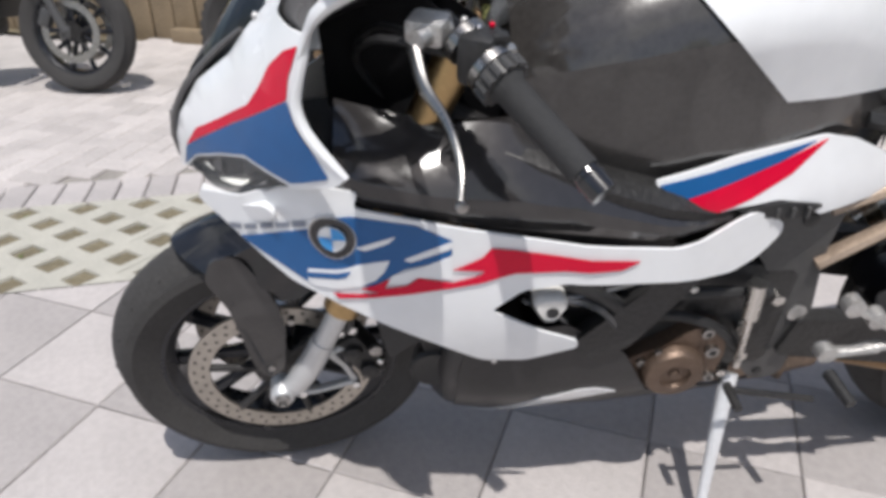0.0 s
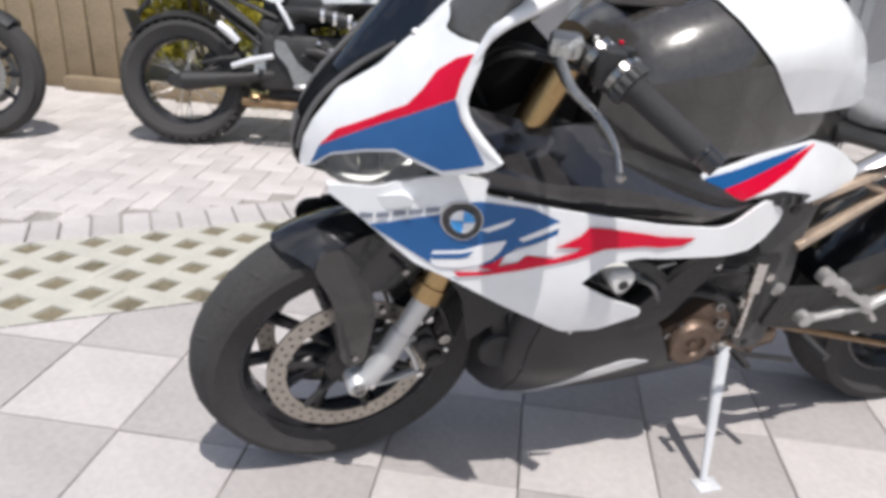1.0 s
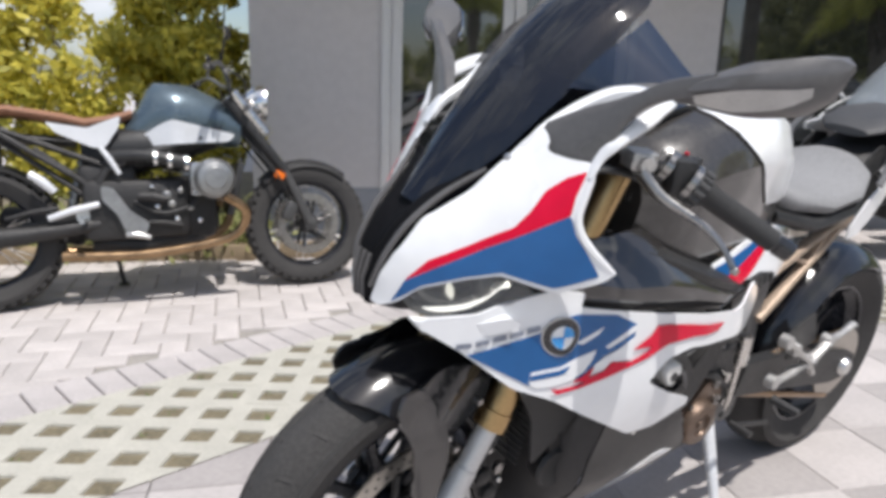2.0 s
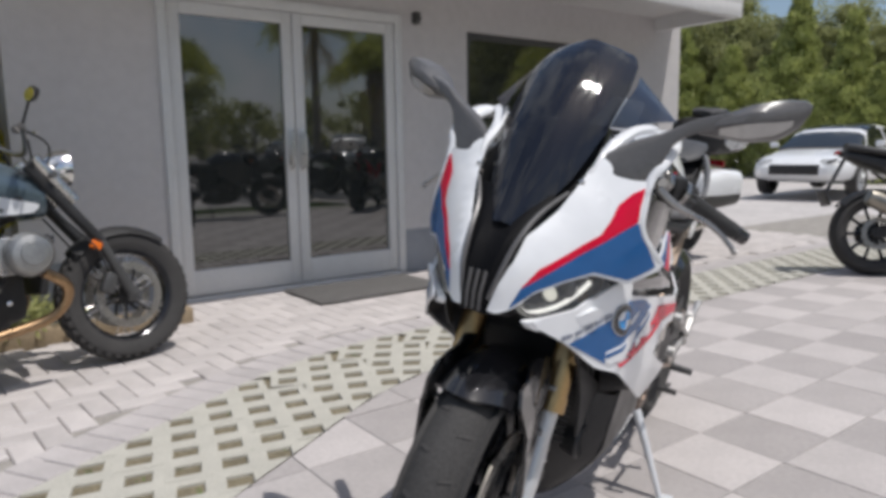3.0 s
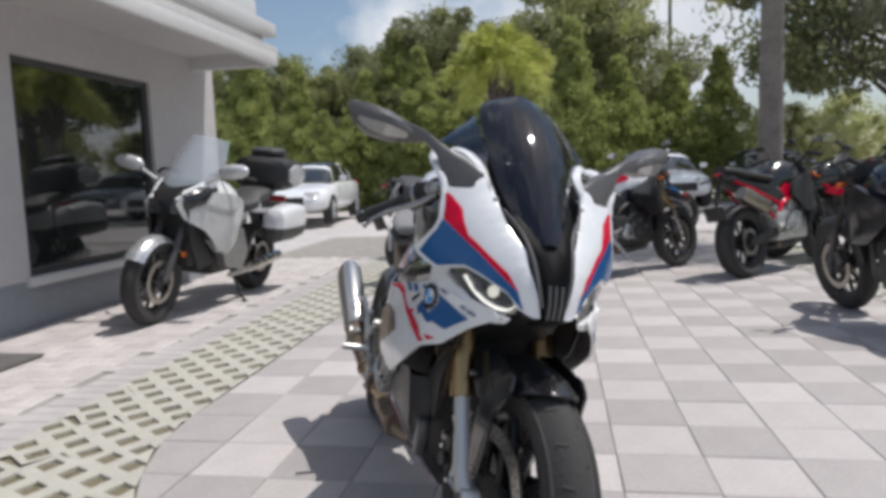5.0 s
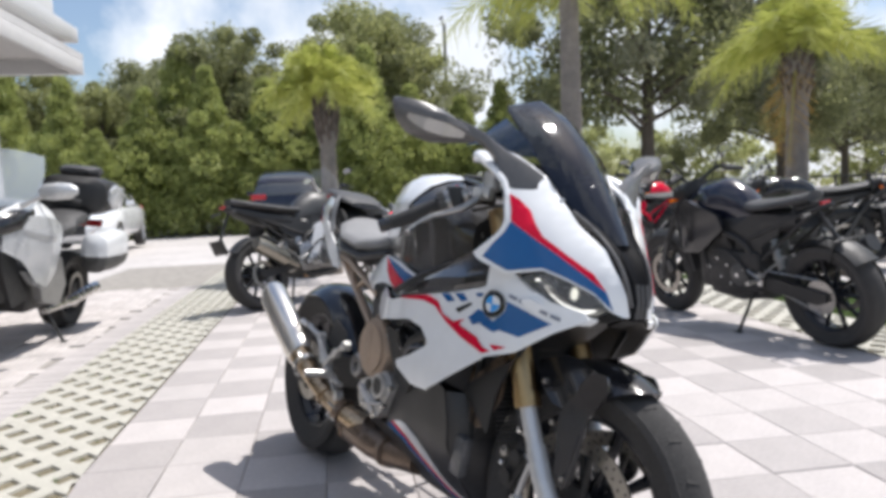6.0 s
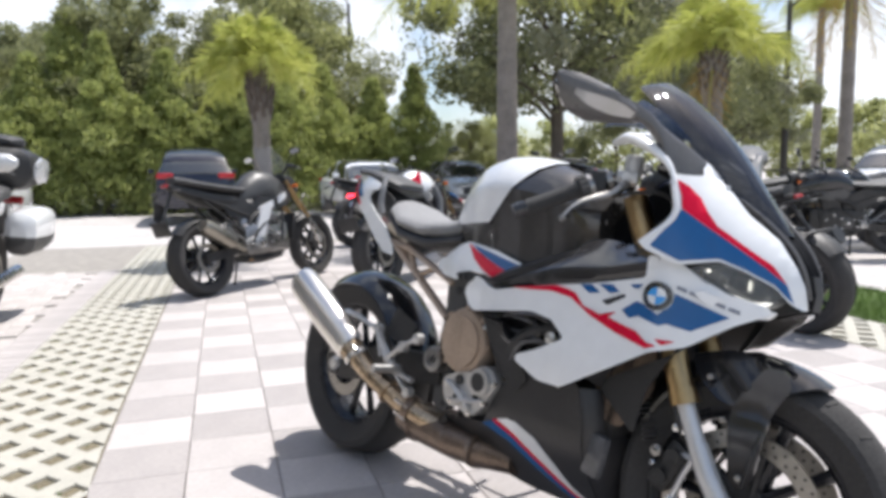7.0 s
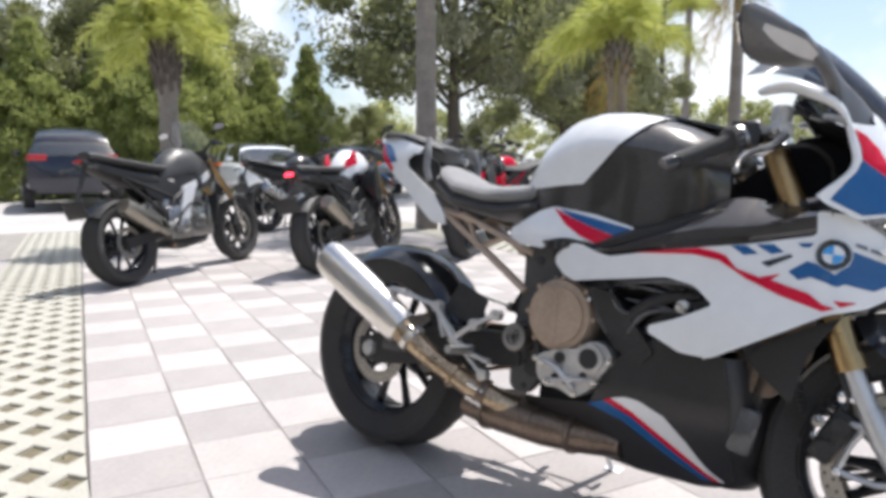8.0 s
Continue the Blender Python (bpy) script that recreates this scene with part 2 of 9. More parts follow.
def tube(bm, pts, r, n=10, flat=1.0, up=(0, 0, 1), k=1):
    """Tube along a line; r is one radius or one per point."""
    if k > 1:
        pts = smooth_line(pts, k)
    pts = [Vector(p) for p in pts]
    rs = r if isinstance(r, (list, tuple)) else [r] * len(pts)
    if len(rs) != len(pts):
        rs = [np.interp(i / (len(pts) - 1), np.linspace(0, 1, len(rs)), rs) for i in range(len(pts))]
    rings = []
    for i, p in enumerate(pts):
        d = (pts[min(i + 1, len(pts) - 1)] - pts[max(i - 1, 0)]).normalized()
        u = Vector(up)
        if abs(d.dot(u)) > 0.95:
            u = Vector((0, 1, 0))
        s = d.cross(u).normalized()
        w = s.cross(d)
        rings.append([bm.verts.new(p + float(rs[i]) * (math.cos(2 * math.pi * j / n) * s * flat + math.sin(2 * math.pi * j / n) * w)) for j in range(n)])
    for a, b in zip(rings, rings[1:]):
        for j in range(n):
            bm.faces.new((a[j], a[(j + 1) % n], b[(j + 1) % n], b[j]))
    bm.faces.new(rings[0][::-1])
    bm.faces.new(rings[-1])
    return bm


def loft(bm, sections, close=True, caps=True):
    """Skin over sections of equal point count."""
    rings = [[bm.verts.new(p) for p in s] for s in sections]
    n = len(rings[0])
    for a, b in zip(rings, rings[1:]):
        for j in range(n if close else n - 1):
            bm.faces.new((a[j], a[(j + 1) % n], b[(j + 1) % n], b[j]))
    if caps and close:
        bm.faces.new(rings[0][::-1])
        bm.faces.new(rings[-1])
    return rings


def rounded(x, zc, hy, hz, n=20, p=2.6, yc=0.0, drop=0.0):
    """Rounded-box section across the x axis."""
    out = []
    for i in range(n):
        t = 2 * math.pi * i / n
        c, s = math.cos(t), math.sin(t)
        y = hy * math.copysign(abs(c) ** (2 / p), c)
        z = hz * math.copysign(abs(s) ** (2 / p), s)
        out.append((x, yc + y * (1 - drop * max(z / max(hz, 1e-6), 0) ** 2), zc + z))
    return out


def round_corners(pts, r, seg=3):
    """Rounded corners for an (x, z) outline."""
    out, n = [], len(pts)
    for i in range(n):
        a, b, c = Vector(pts[i - 1]), Vector(pts[i]), Vector(pts[(i + 1) % n])
        u, v = a - b, c - b
        rr = min(r, u.length * 0.4, v.length * 0.4)
        p, q = b + u.normalized() * rr, b + v.normalized() * rr
        for j in range(seg + 1):
            t = j / seg
            out.append(tuple((1 - t) ** 2 * p + 2 * t * (1 - t) * b + t * t * q))
    return out


def panel(bm, outline, surf, thick=0.004, side=1, r=0.008, step=0.035, out=0.0):
    """Shell panel: an (x, z) outline laid on the surface y = surf(x, z), with thickness; side -1 mirrors it."""
    pts = round_corners(outline, r) if r else outline
    tmp = bmesh.new()
    vs = [tmp.verts.new((p[0], 0, p[1])) for p in pts]
    tmp.faces.new(vs)
    xs, zs = [p[0] for p in pts], [p[1] for p in pts]
    for ax, lo, hi in ((0, min(xs), max(xs)), (2, min(zs), max(zs))):
        k = math.ceil(lo / step)
        while k * step < hi:
            co, no = [0, 0, 0], [0, 0, 0]
            co[ax], no[ax] = k * step + 1e-4, 1
            bmesh.ops.bisect_plane(tmp, geom=tmp.verts[:] + tmp.edges[:] + tmp.faces[:], plane_co=co, plane_no=no)
            k += 1
    bmesh.ops.triangulate(tmp, faces=[f for f in tmp.faces if len(f.verts) > 4])
    bmesh.ops.recalc_face_normals(tmp, faces=tmp.faces[:])
    if tmp.faces[0].normal.y < 0:
        bmesh.ops.reverse_faces(tmp, faces=tmp.faces[:])
    top, low = {}, {}
    for v in tmp.verts:
        y = surf(v.co.x, v.co.z) + out
        top[v] = bm.verts.new((v.co.x, side * y, v.co.z))
        low[v] = bm.verts.new((v.co.x, side * (y - thick), v.co.z))
    for f in tmp.faces:
        a = [top[v] for v in f.verts]
        b = [low[v] for v in f.verts][::-1]
        bm.faces.new(a if side > 0 else a[::-1])
        bm.faces.new(b if side > 0 else b[::-1])
    for e in tmp.edges:
        if len(e.link_faces) == 1:
            a, b = e.verts
            bm.faces.new((top[a], top[b], low[b], low[a]))
    tmp.free()
    return bm


def prism(bm, outline, y0, y1, r=0.006):
    """Solid plate: an (x, z) outline between two y planes."""
    pts = round_corners(outline, r) if r else outline
    a = [bm.verts.new((p[0], y0, p[1])) for p in pts]
    b = [bm.verts.new((p[0], y1, p[1])) for p in pts]
    bm.faces.new(a)
    bm.faces.new(b[::-1])
    for i in range(len(pts)):
        j = (i + 1) % len(pts)
        bm.faces.new((a[j], a[i], b[i], b[j]))
    return bm


def curve(xs, ys):
    return lambda x: float(np.interp(x, xs, ys))


# ---- wheels, shared by all motorcycles ----
def build_wheel(parent, c, radius, width, rim_r, spokes=10, disc=0.16, discs=(1, -1), rim_mat=None, knob=False, m=None, wire=False, spoke_w=0.011):
    rim_mat = rim_mat or RIMBLACK
    hw = width / 2
    T = Matrix.Translation(c) if m is None else m @ Matrix.Translation(c)
    bm = B()
    prof = [(rim_r - 0.012, -hw * 0.66), (rim_r + 0.01, -hw * 0.8), (rim_r + (radius - rim_r) * 0.5, -hw), (radius - 0.026, -hw * 0.93)]
    for t in np.linspace(-1, 1, 9):
        prof.append((radius - 0.03 * abs(t) ** 2.2 * (width / 0.12), hw * 0.78 * t))
    prof += [(radius - 0.026, hw * 0.93), (rim_r + (radius - rim_r) * 0.5, hw), (rim_r + 0.01, hw * 0.8), (rim_r - 0.012, hw * 0.66)]
    spin(bm, prof, n=64)
    if knob:
        for i in range(40):
            for j, yy in enumerate((-0.7, -0.25, 0.25, 0.7)):
                t = 2 * math.pi * (i + 0.5 * (j % 2)) / 40
                mm = Matrix.Rotation(-t, 4, "Y")
                box(bm, mm @ Vector((radius - 0.012 - 0.022 * abs(yy) ** 2, yy * hw, 0)), (0.03, hw * 0.34, 0.028), 0.003, mm, 1)
    else:
        # shallow grooves across the tread shoulder
        for i in range(22):
            for s in (-1, 1):
                t = 2 * math.pi * (i + 0.25 * s) / 22
                mm = Matrix.Rotation(-t, 4, "Y") @ Matrix.Rotation(radians(24 * s), 4, "X") @ Matrix.Rotation(radians(32 * s), 4, "Z")
                box(bm, Matrix.Rotation(-t, 4, "Y") @ Vector((radius - 0.0108 * width / 0.12, s * hw * 0.42, 0)), (0.006, hw * 0.42, 0.006), 0, mm)
    wheel = part("tyre", bm, RUBBER, parent, m=T)
    bm = B()
    prof = [(rim_r - 0.01, -hw * 0.7), (rim_r + 0.008, -hw * 0.74), (rim_r - 0.002, -hw * 0.6), (rim_r - 0.024, -hw * 0.35), (rim_r - 0.026, hw * 0.35), (rim_r - 0.002, hw * 0.6), (rim_r + 0.008, hw * 0.74), (rim_r - 0.01, hw * 0.7)]
    spin(bm, prof, n=64)
    spin(bm, prof[::-1], n=64)
    capped(bm, [(0.03, -hw * 0.8), (0.042, -hw * 0.7), (0.036, -hw * 0.3), (0.036, hw * 0.3), (0.042, hw * 0.7), (0.03, hw * 0.8)], n=20)
    rim = part("rim", bm, rim_mat, parent, m=T)
    bm = B()
    for i in range(spokes):
        t = 2 * math.pi * i / spokes
        if wire:
            s = 1 if i % 2 else -1
            t2 = t + 0.35 * (1 if i % 4 < 2 else -1)
            tube(bm, [(0.035 * math.cos(t), s * hw * 0.6, 0.035 * math.sin(t)), ((rim_r - 0.02) * math.cos(t2), 0, (rim_r - 0.02) * math.sin(t2))], 0.0026, 6)
        else:
            mid = 0.5 * rim_r
            tube(bm, [(0.03 * math.cos(t), 0, 0.03 * math.sin(t)), (mid * math.cos(t), 0, mid * math.sin(t)), ((rim_r - 0.015) * math.cos(t), 0, (rim_r - 0.015) * math.sin(t))], [spoke_w * 1.7, spoke_w, spoke_w * 1.35], 8, 1.0, (0, 1, 0))
    part("spokes", bm, STEEL if wire else rim_mat, rim)
    for s in discs:
        bm = B()
        y = s * hw * 1.02
        spin(bm, [(disc, y - 0.0025), (disc, y + 0.0025), (disc - 0.036, y + 0.0025), (disc - 0.036, y - 0.0025), (disc, y - 0.0025)], n=56)
        brake = part("brake_disc", bm, DISC, parent, m=T, sharp=30)
        bm = B()
        for i in range(36):
            for j in range(2):
                t = 2 * math.pi * (i + 0.5 * j) / 36
                rr = disc - 0.010 - 0.014 * j
                capped(bm, [(0.0032, y - 0.0031), (0.0032, y + 0.0031)], (rr * math.cos(t), 0, rr * math.sin(t)), n=8)
        part("drilled_hole", bm, BLACK, brake)
        for i in range(6):
            t = 2 * math.pi * i / 6
            bm = B()
            tube(bm, [(0.035 * math.cos(t), y * 0.8, 0.035 * math.sin(t)), ((disc - 0.034) * math.cos(t + 0.25), y, (disc - 0.034) * math.sin(t + 0.25))], 0.007, 8)
            part("disc_arm", bm, ENGINE, brake)
        bm = B()
        capped(bm, [(0.05, y * 0.7), (0.05, y * 0.9)], n=20)
        part("disc_carrier", bm, ENGINE, brake)
    return wheel


# ---- ground ----
STRIP = [(9.0, 3.085), (5.0, 3.085), (2.0, 3.085), (0.9, 3.075), (0.45, 3.03), (0.0, 2.87), (-0.5, 2.57), (-1.0, 2.265), (-1.5, 1.96), (-2.1, 1.60), (-3.0, 1.06)]


def flat_sheet(name, x0, y0, x1, y1, z, material, label, category, n=1):
    bm = B()
    bmesh.ops.create_grid(bm, x_segments=n, y_segments=n, size=0.5)
    for v in bm.verts:
        v.co = Vector((x0 + (v.co.x + 0.5) * (x1 - x0), y0 + (v.co.y + 0.5) * (y1 - y0), z))
    return tagged(part(name, bm, material), label, category, kind="structure")


ground = flat_sheet("ground", -400, -400, 500, 400, -0.06, LOT, "pale worn concrete lot reaching away under the trees", "ground", 8)
lawn = flat_sheet("ground_lawn", 1.0, -2.95, 5.2, -1.69, -0.035, GRASS, "green lawn beside the paved yard", "lawn", 6)
bed = flat_sheet("ground_bed", -9.0, 4.35, -0.8, 9.0, -0.03, SOIL, "planted bed of sandy soil along the wall", "soil", 4)

# ---- building ----
WY, WX0, WX1 = 4.95, -0.80, 5.50
DX0, DX1, DTOP = 0.04, 1.86, 2.01
GX0, GX1, GZ0, GZ1 = 2.53, 4.24, 0.37, 1.95


def slab(bm, x0, x1, y0, y1, z0, z1, bevel=0.0):
    return box(bm, ((x0 + x1) / 2, (y0 + y1) / 2, (z0 + z1) / 2), (x1 - x0, y1 - y0, z1 - z0), bevel)


def build_building():
    bm = B()
    for x0, x1, z0, z1 in ((WX0, DX0, 0.34, 3.0), (DX1, GX0, 0.34, 3.0), (GX1, WX1, 0.34, 3.0), (DX0, DX1, DTOP, 3.0), (GX0, GX1, 0.34, GZ0), (GX0, GX1, GZ1, 3.0)):
        slab(bm, x0, x1, WY, WY + 0.2, z0, z1)
    w = tagged(part("wall_south", bm, WALLWHITE), "off-white stucco shop wall with glass doors and a window", "wall", kind="structure")
    bm = B()
    for x0, x1 in ((WX0, DX0), (DX1, WX1)):
        slab(bm, x0, x1, WY - 0.006, WY + 0.2, -0.06, 0.34)
    tagged(part("wall_base", bm, WALLGREY), "blue-grey painted base band of the shop wall", "wall", kind="structure")
    bm = B()
    slab(bm, WX1 - 0.2, WX1, WY + 0.2, 11.0, -0.06, 3.0)
    slab(bm, WX0, WX0 + 0.2, WY + 0.2, 11.0, -0.06, 3.0)
    slab(bm, WX0, WX1, 11.0, 11.2, -0.06, 3.0)
    tagged(part("wall_side", bm, WALLWHITE), "off-white stucco side and rear walls", "wall", kind="structure")
    flat_sheet("floor", WX0, WY + 0.2, WX1, 11, -0.02, LOT, "plain concrete shop floor behind the glass", "floor")
    # roof overhang with fascia boards
    bm = B()
    slab(bm, -1.3, 5.12, 4.02, 11.6, 2.30, 2.36)
    slab(bm, -1.3, 5.12, 4.02, 4.10, 2.17, 2.30, 0.006)
    tagged(part("ceiling_soffit", bm, SOFFIT), "white boarded soffit under the eaves", "soffit", kind="structure")
    bm = B()
    slab(bm, 5.04, 5.12, 4.10, 11.6, 2.17, 2.30)
    tagged(part("trim_fascia", bm, TRIM), "white metal fascia along the canopy edge", "fascia", kind="structure")
    bm = B()
    slab(bm, -1.3, 5.30, 4.25, 11.6, 2.36, 2.52, 0.01)
    slab(bm, -1.35, 5.42, 4.14, 11.6, 2.52, 2.66, 0.012)
    slab(bm, -1.3, 5.30, 4.3, 11.6, 2.66, 2.9, 0.01)
    tagged(part("roof", bm, TRIM), "stepped white roof edge with gutter", "roof", kind="structure")
    # double doors
    door = thing("door_1", Matrix.Translation((0, 0, 0)), "closed double glass doors in a white aluminium frame", "door", kind="structure")
    bm = B()
    for x0, x1, z0, z1 in ((DX0, DX0 + 0.06, 0, DTOP), (DX1 - 0.06, DX1, 0, DTOP), (DX0 + 0.06, DX1 - 0.06, DTOP - 0.07, DTOP), (DX0 + 0.06, DX1 - 0.06, -0.03, 0.02)):
        slab(bm, x0, x1, WY - 0.03, WY + 0.1, z0, z1, 0.004)
    part("door_frame", bm, TRIM, door)
    mid = (DX0 + DX1) / 2
    for a, b, hx in ((DX0 + 0.065, mid - 0.004, mid - 0.045), (mid + 0.004, DX1 - 0.065, mid + 0.045)):
        bm = B()
        t = 0.075
        for x0, x1, z0, z1 in ((a, a + t, 0.03, 1.935), (b - t, b, 0.03, 1.935), (a + t, b - t, 1.86, 1.935), (a + t, b - t, 0.03, 0.20)):
            slab(bm, x0, x1, WY - 0.012, WY + 0.045, z0, z1, 0.004)
        leaf = part("door_leaf", bm, TRIM, door)
        bm = B()
        slab(bm, a + t, b - t, WY + 0.012, WY + 0.02, 0.2, 1.86)
        part("pane", bm, PANE, leaf)
        bm = B()
        tube(bm, [(hx, WY - 0.02, 0.86), (hx, WY - 0.07, 0.88), (hx, WY - 0.07, 1.10), (hx, WY - 0.02, 1.12)], 0.012, 10)
        box(bm, (hx, WY - 0.022, 0.99), (0.04, 0.012, 0.30), 0.004)
        part("door_handle", bm, ALU, leaf)
    # window
    win = thing("window_1", Matrix.Translation((0, 0, 0)), "large dark fixed window in a dark frame with a pale sill", "window", kind="structure")
    bm = B()
    for x0, x1, z0, z1 in ((GX0, GX0 + 0.05, GZ0, GZ1), (GX1 - 0.05, GX1, GZ0, GZ1), (GX0 + 0.05, GX1 - 0.05, GZ1 - 0.05, GZ1), (GX0 + 0.05, GX1 - 0.05, GZ0, GZ0 + 0.05)):
        slab(bm, x0, x1, WY + 0.03, WY + 0.11, z0, z1, 0.004)
    part("window_frame", bm, DARKGREY, win, "dark metal window frame")
    bm = B()
    slab(bm, GX0 + 0.05, GX1 - 0.05, WY + 0.06, WY + 0.068, GZ0 + 0.05, GZ1 - 0.05)
    part("pane", bm, PANE, win)
    bm = B()
    slab(bm, GX0 - 0.05, GX1 + 0.05, WY - 0.05, WY + 0.04, GZ0 - 0.07, GZ0, 0.008)
    part("window_sill", bm, TRIM, win)
    # thin dark slab lying on the paving before the doors
    bm = B()
    slab(bm, 0.75, 1.75, 4.25, 4.82, 0.004, 0.018, 0.005)
    tagged(part("doorway_slab", bm, DARK_SLAB), "thin dark slab lying on the paving before the doors", "mat")
    for x in (-0.05, 2.0):
        bm = B()
        box(bm, (x, WY - 0.03, 2.0), (0.05, 0.06, 0.09), 0.01)
        capped(bm, [(0.012, -0.02), (0.016, 0.03)], (x, WY - 0.07, 1.99), n=12)
        tagged(part("security_sensor", bm, DARKGREY), "small dark sensor on the wall beside the doors", "sensor")


build_building()


# ---- the sport motorcycle ----
def pose_bike(x, y, heading, lean):
    """Rear contact on the ground, forward along the heading, leaning to its left on the stand."""
    return Matrix.Translation((x, y, 0)) @ Matrix.Rotation(radians(heading), 4, "Z") @ Matrix.Rotation(radians(-lean), 4, "X")


def roundel(parent, surf, x, z, side, r=0.036):
    """Round enamel badge: dark ring, pale edge, four quarters."""
    def disc(rad, out, material, name, q=None):
        bm = B()
        if q is None:
            pts = [(x + rad * math.cos(2 * math.pi * i / 28), z + rad * math.sin(2 * math.pi * i / 28)) for i in range(28)]
        else:
            pts = [(x, z)] + [(x + rad * math.cos(q + math.pi / 2 * i / 8), z + rad * math.sin(q + math.pi / 2 * i / 8)) for i in range(9)]
        panel(bm, pts, surf, 0.002, side, 0, 0.05, out)
        return part(name, bm, material, parent)
    disc(r, 0.0035, ALU, "badge_edge")
    disc(r * 0.94, 0.0045, GLOSSBLACK, "badge_ring")
    disc(r * 0.58, 0.0055, WHITE, "badge_centre")
    for q in (math.pi / 2, 3 * math.pi / 2):
        disc(r * 0.56, 0.0065, LIGHTBLUE, "badge_quarter", q)


def build_sport_bike():
    bike = thing("sport_motorcycle", pose_bike(0.8056, 1.8882, 203.0, 9.6), "white, blue and red sport motorcycle leaning on its stand", "motorcycle")
    fx, fz, rx, rz = 1.372, 0.293, -0.03, 0.316
    # steered front end
    axis_p, axis_d = Vector((1.13, 0, 0.85)), Vector((-0.40, 0, 0.917)).normalized()
    S = Matrix.Translation(axis_p) @ Matrix.Rotation(radians(7), 4, axis_d) @ Matrix.Translation(-axis_p)

    # wheels
    build_wheel(bike, (fx, 0, fz), 0.290, 0.12, 0.210, 10, 0.16, (1, -1), m=S)
    build_wheel(bike, (rx, 0, rz), 0.316, 0.19, 0.216, 10, 0.11, (-1,))

    # fork legs
    for s in (1, -1):
        y = 0.105 * s
        bm = B()
        tube(bm, [(1.072, y, 0.915), (1.14, y, 0.76), (1.248, y, 0.495)], 0.027, 16)
        tube(bm, [(1.242, y, 0.512), (1.254, y, 0.482)], 0.030, 16)
        leg = part("fork_leg", bm, GOLD, bike, "gold anodised fork leg", m=S)
        bm = B()
        tube(bm, [(1.25, y, 0.49), (1.300, y, 0.385)], 0.0190, 16)
        part("slider", bm, FORKSILVER, leg, "pale satin slider tube")
        bm = B()
        tube(bm, [(1.290, y, 0.408), (1.318, y, 0.352), (1.345, y, 0.310), (1.368, y * 0.96, 0.290)], [0.021, 0.023, 0.022, 0.019], 14)
        tube(bm, [(1.290, y * 0.96, 0.385), (1.262, y * 0.90, 0.330), (1.245, y * 0.86, 0.280)], [0.012, 0.0085, 0.010], 8, 0.7, (0, 1, 0))
        tube(bm, [(1.372, y * 0.94, 0.280), (1.310, y * 0.90, 0.270), (1.245, y * 0.86, 0.280)], [0.014, 0.0085, 0.010], 8, 0.7, (0, 1, 0))
        tube(bm, [(1.296, y * 0.96, 0.372), (1.262, y * 0.90, 0.378), (1.235, y * 0.86, 0.372)], [0.014, 0.010, 0.011], 8, 0.7, (0, 1, 0))
        capped(bm, [(0.021, y * 0.80), (0.0215, y * 0.80 + 0.036 * s), (0.017, y * 0.80 + 0.042 * s)], (1.372, 0, 0.293), n=20)
        clamp = part("axle_clamp", bm, FORKSILVER, leg, "cast aluminium axle clamp")
        bm = B()
        capped(bm, [(0.013, y * 0.80 + 0.038 * s), (0.013, y * 0.80 + 0.048 * s), (0.008, y * 0.80 + 0.050 * s), (0.007, y * 0.80 + 0.044 * s)], (1.372, 0, 0.293), n=18)
        part("axle_nut", bm, DARKALU, clamp)
        for q in ((1.245, 0.280), (1.236, 0.372), (1.340, 0.272)):
            bm = B()
            capped(bm, [(0.0075, y * 0.86 + 0.004 * s), (0.0075, y * 0.86 + 0.016 * s), (0.004, y * 0.86 + 0.018 * s)], (q[0], 0, q[1]), n=10)
            part("clamp_bolt", bm, CHROME, clamp)
        bm = B()
        m2 = Matrix.Rotation(radians(-62), 4, "Y")
        box(bm, (1.232, y * 0.72, 0.345), (0.115, 0.055, 0.05), 0.012, m2)
        for k in (-0.028, 0.028):
            capped(bm, [(0.017, 0.0), (0.017, 0.012), (0.011, 0.016)], (1.232 + k * 0.45, y * 0.72 + (0.026 if s > 0 else -0.042), 0.345 + k * 0.85), n=14)
        cal = part("brake_caliper", bm, ENGINE, leg, "dark brake caliper")
        for q, rr in (((1.206, 0.372), 0.012), ((1.214, 0.318), 0.012), ((1.262, 0.426), 0.007), ((1.243, 0.430), 0.008), ((1.200, 0.345), 0.006)):
            bm = B()
            capped(bm, [(rr, y * 0.98), (rr, y * 0.98 + 0.010 * s), (rr * 0.6, y * 0.98 + 0.012 * s)], (q[0], 0, q[1]), n=12)
            part("caliper_pin", bm, CHROME if rr < 0.010 else DARKALU, cal)
        bm = B()
        tube(bm, [(1.26, y * 0.75, 0.39), (1.245, y * 1.1, 0.45), (1.20, y * 0.9, 0.56), (1.15, y * 0.6, 0.66)], 0.006, 8, k=5)
        part("brake_hose", bm, BLACK, leg)
    bm = B()
    for zz, xx in ((0.80, 1.128), (0.66, 1.188)):
        box(bm, (xx, 0, zz), (0.06, 0.26, 0.035), 0.01, Matrix.Rotation(radians(23.5), 4, "Y"))
    part("triple_clamp", bm, ENGINE, bike, m=S)

    # front fender: saddle over the tyre with long stays
    bm = B()
    secs = []
    for i in range(15):
        a0 = 64 + 86 * i / 14
        rr = 0.304 + 0.012 * math.sin(math.pi * i / 14)
        w = 0.080 - 0.014 * max(0, i - 7) / 7
        sec = []
        for t in np.linspace(-1, 1, 11):
            a, d = radians(a0 + 11 * t * t * (1 - i / 14)), rr - 0.045 * abs(t) ** 2.6 + 0.004 * (1 - min(1, abs(t) * 3))
            sec.append((fx + d * math.cos(a), w * t, fz + d * math.sin(a)))
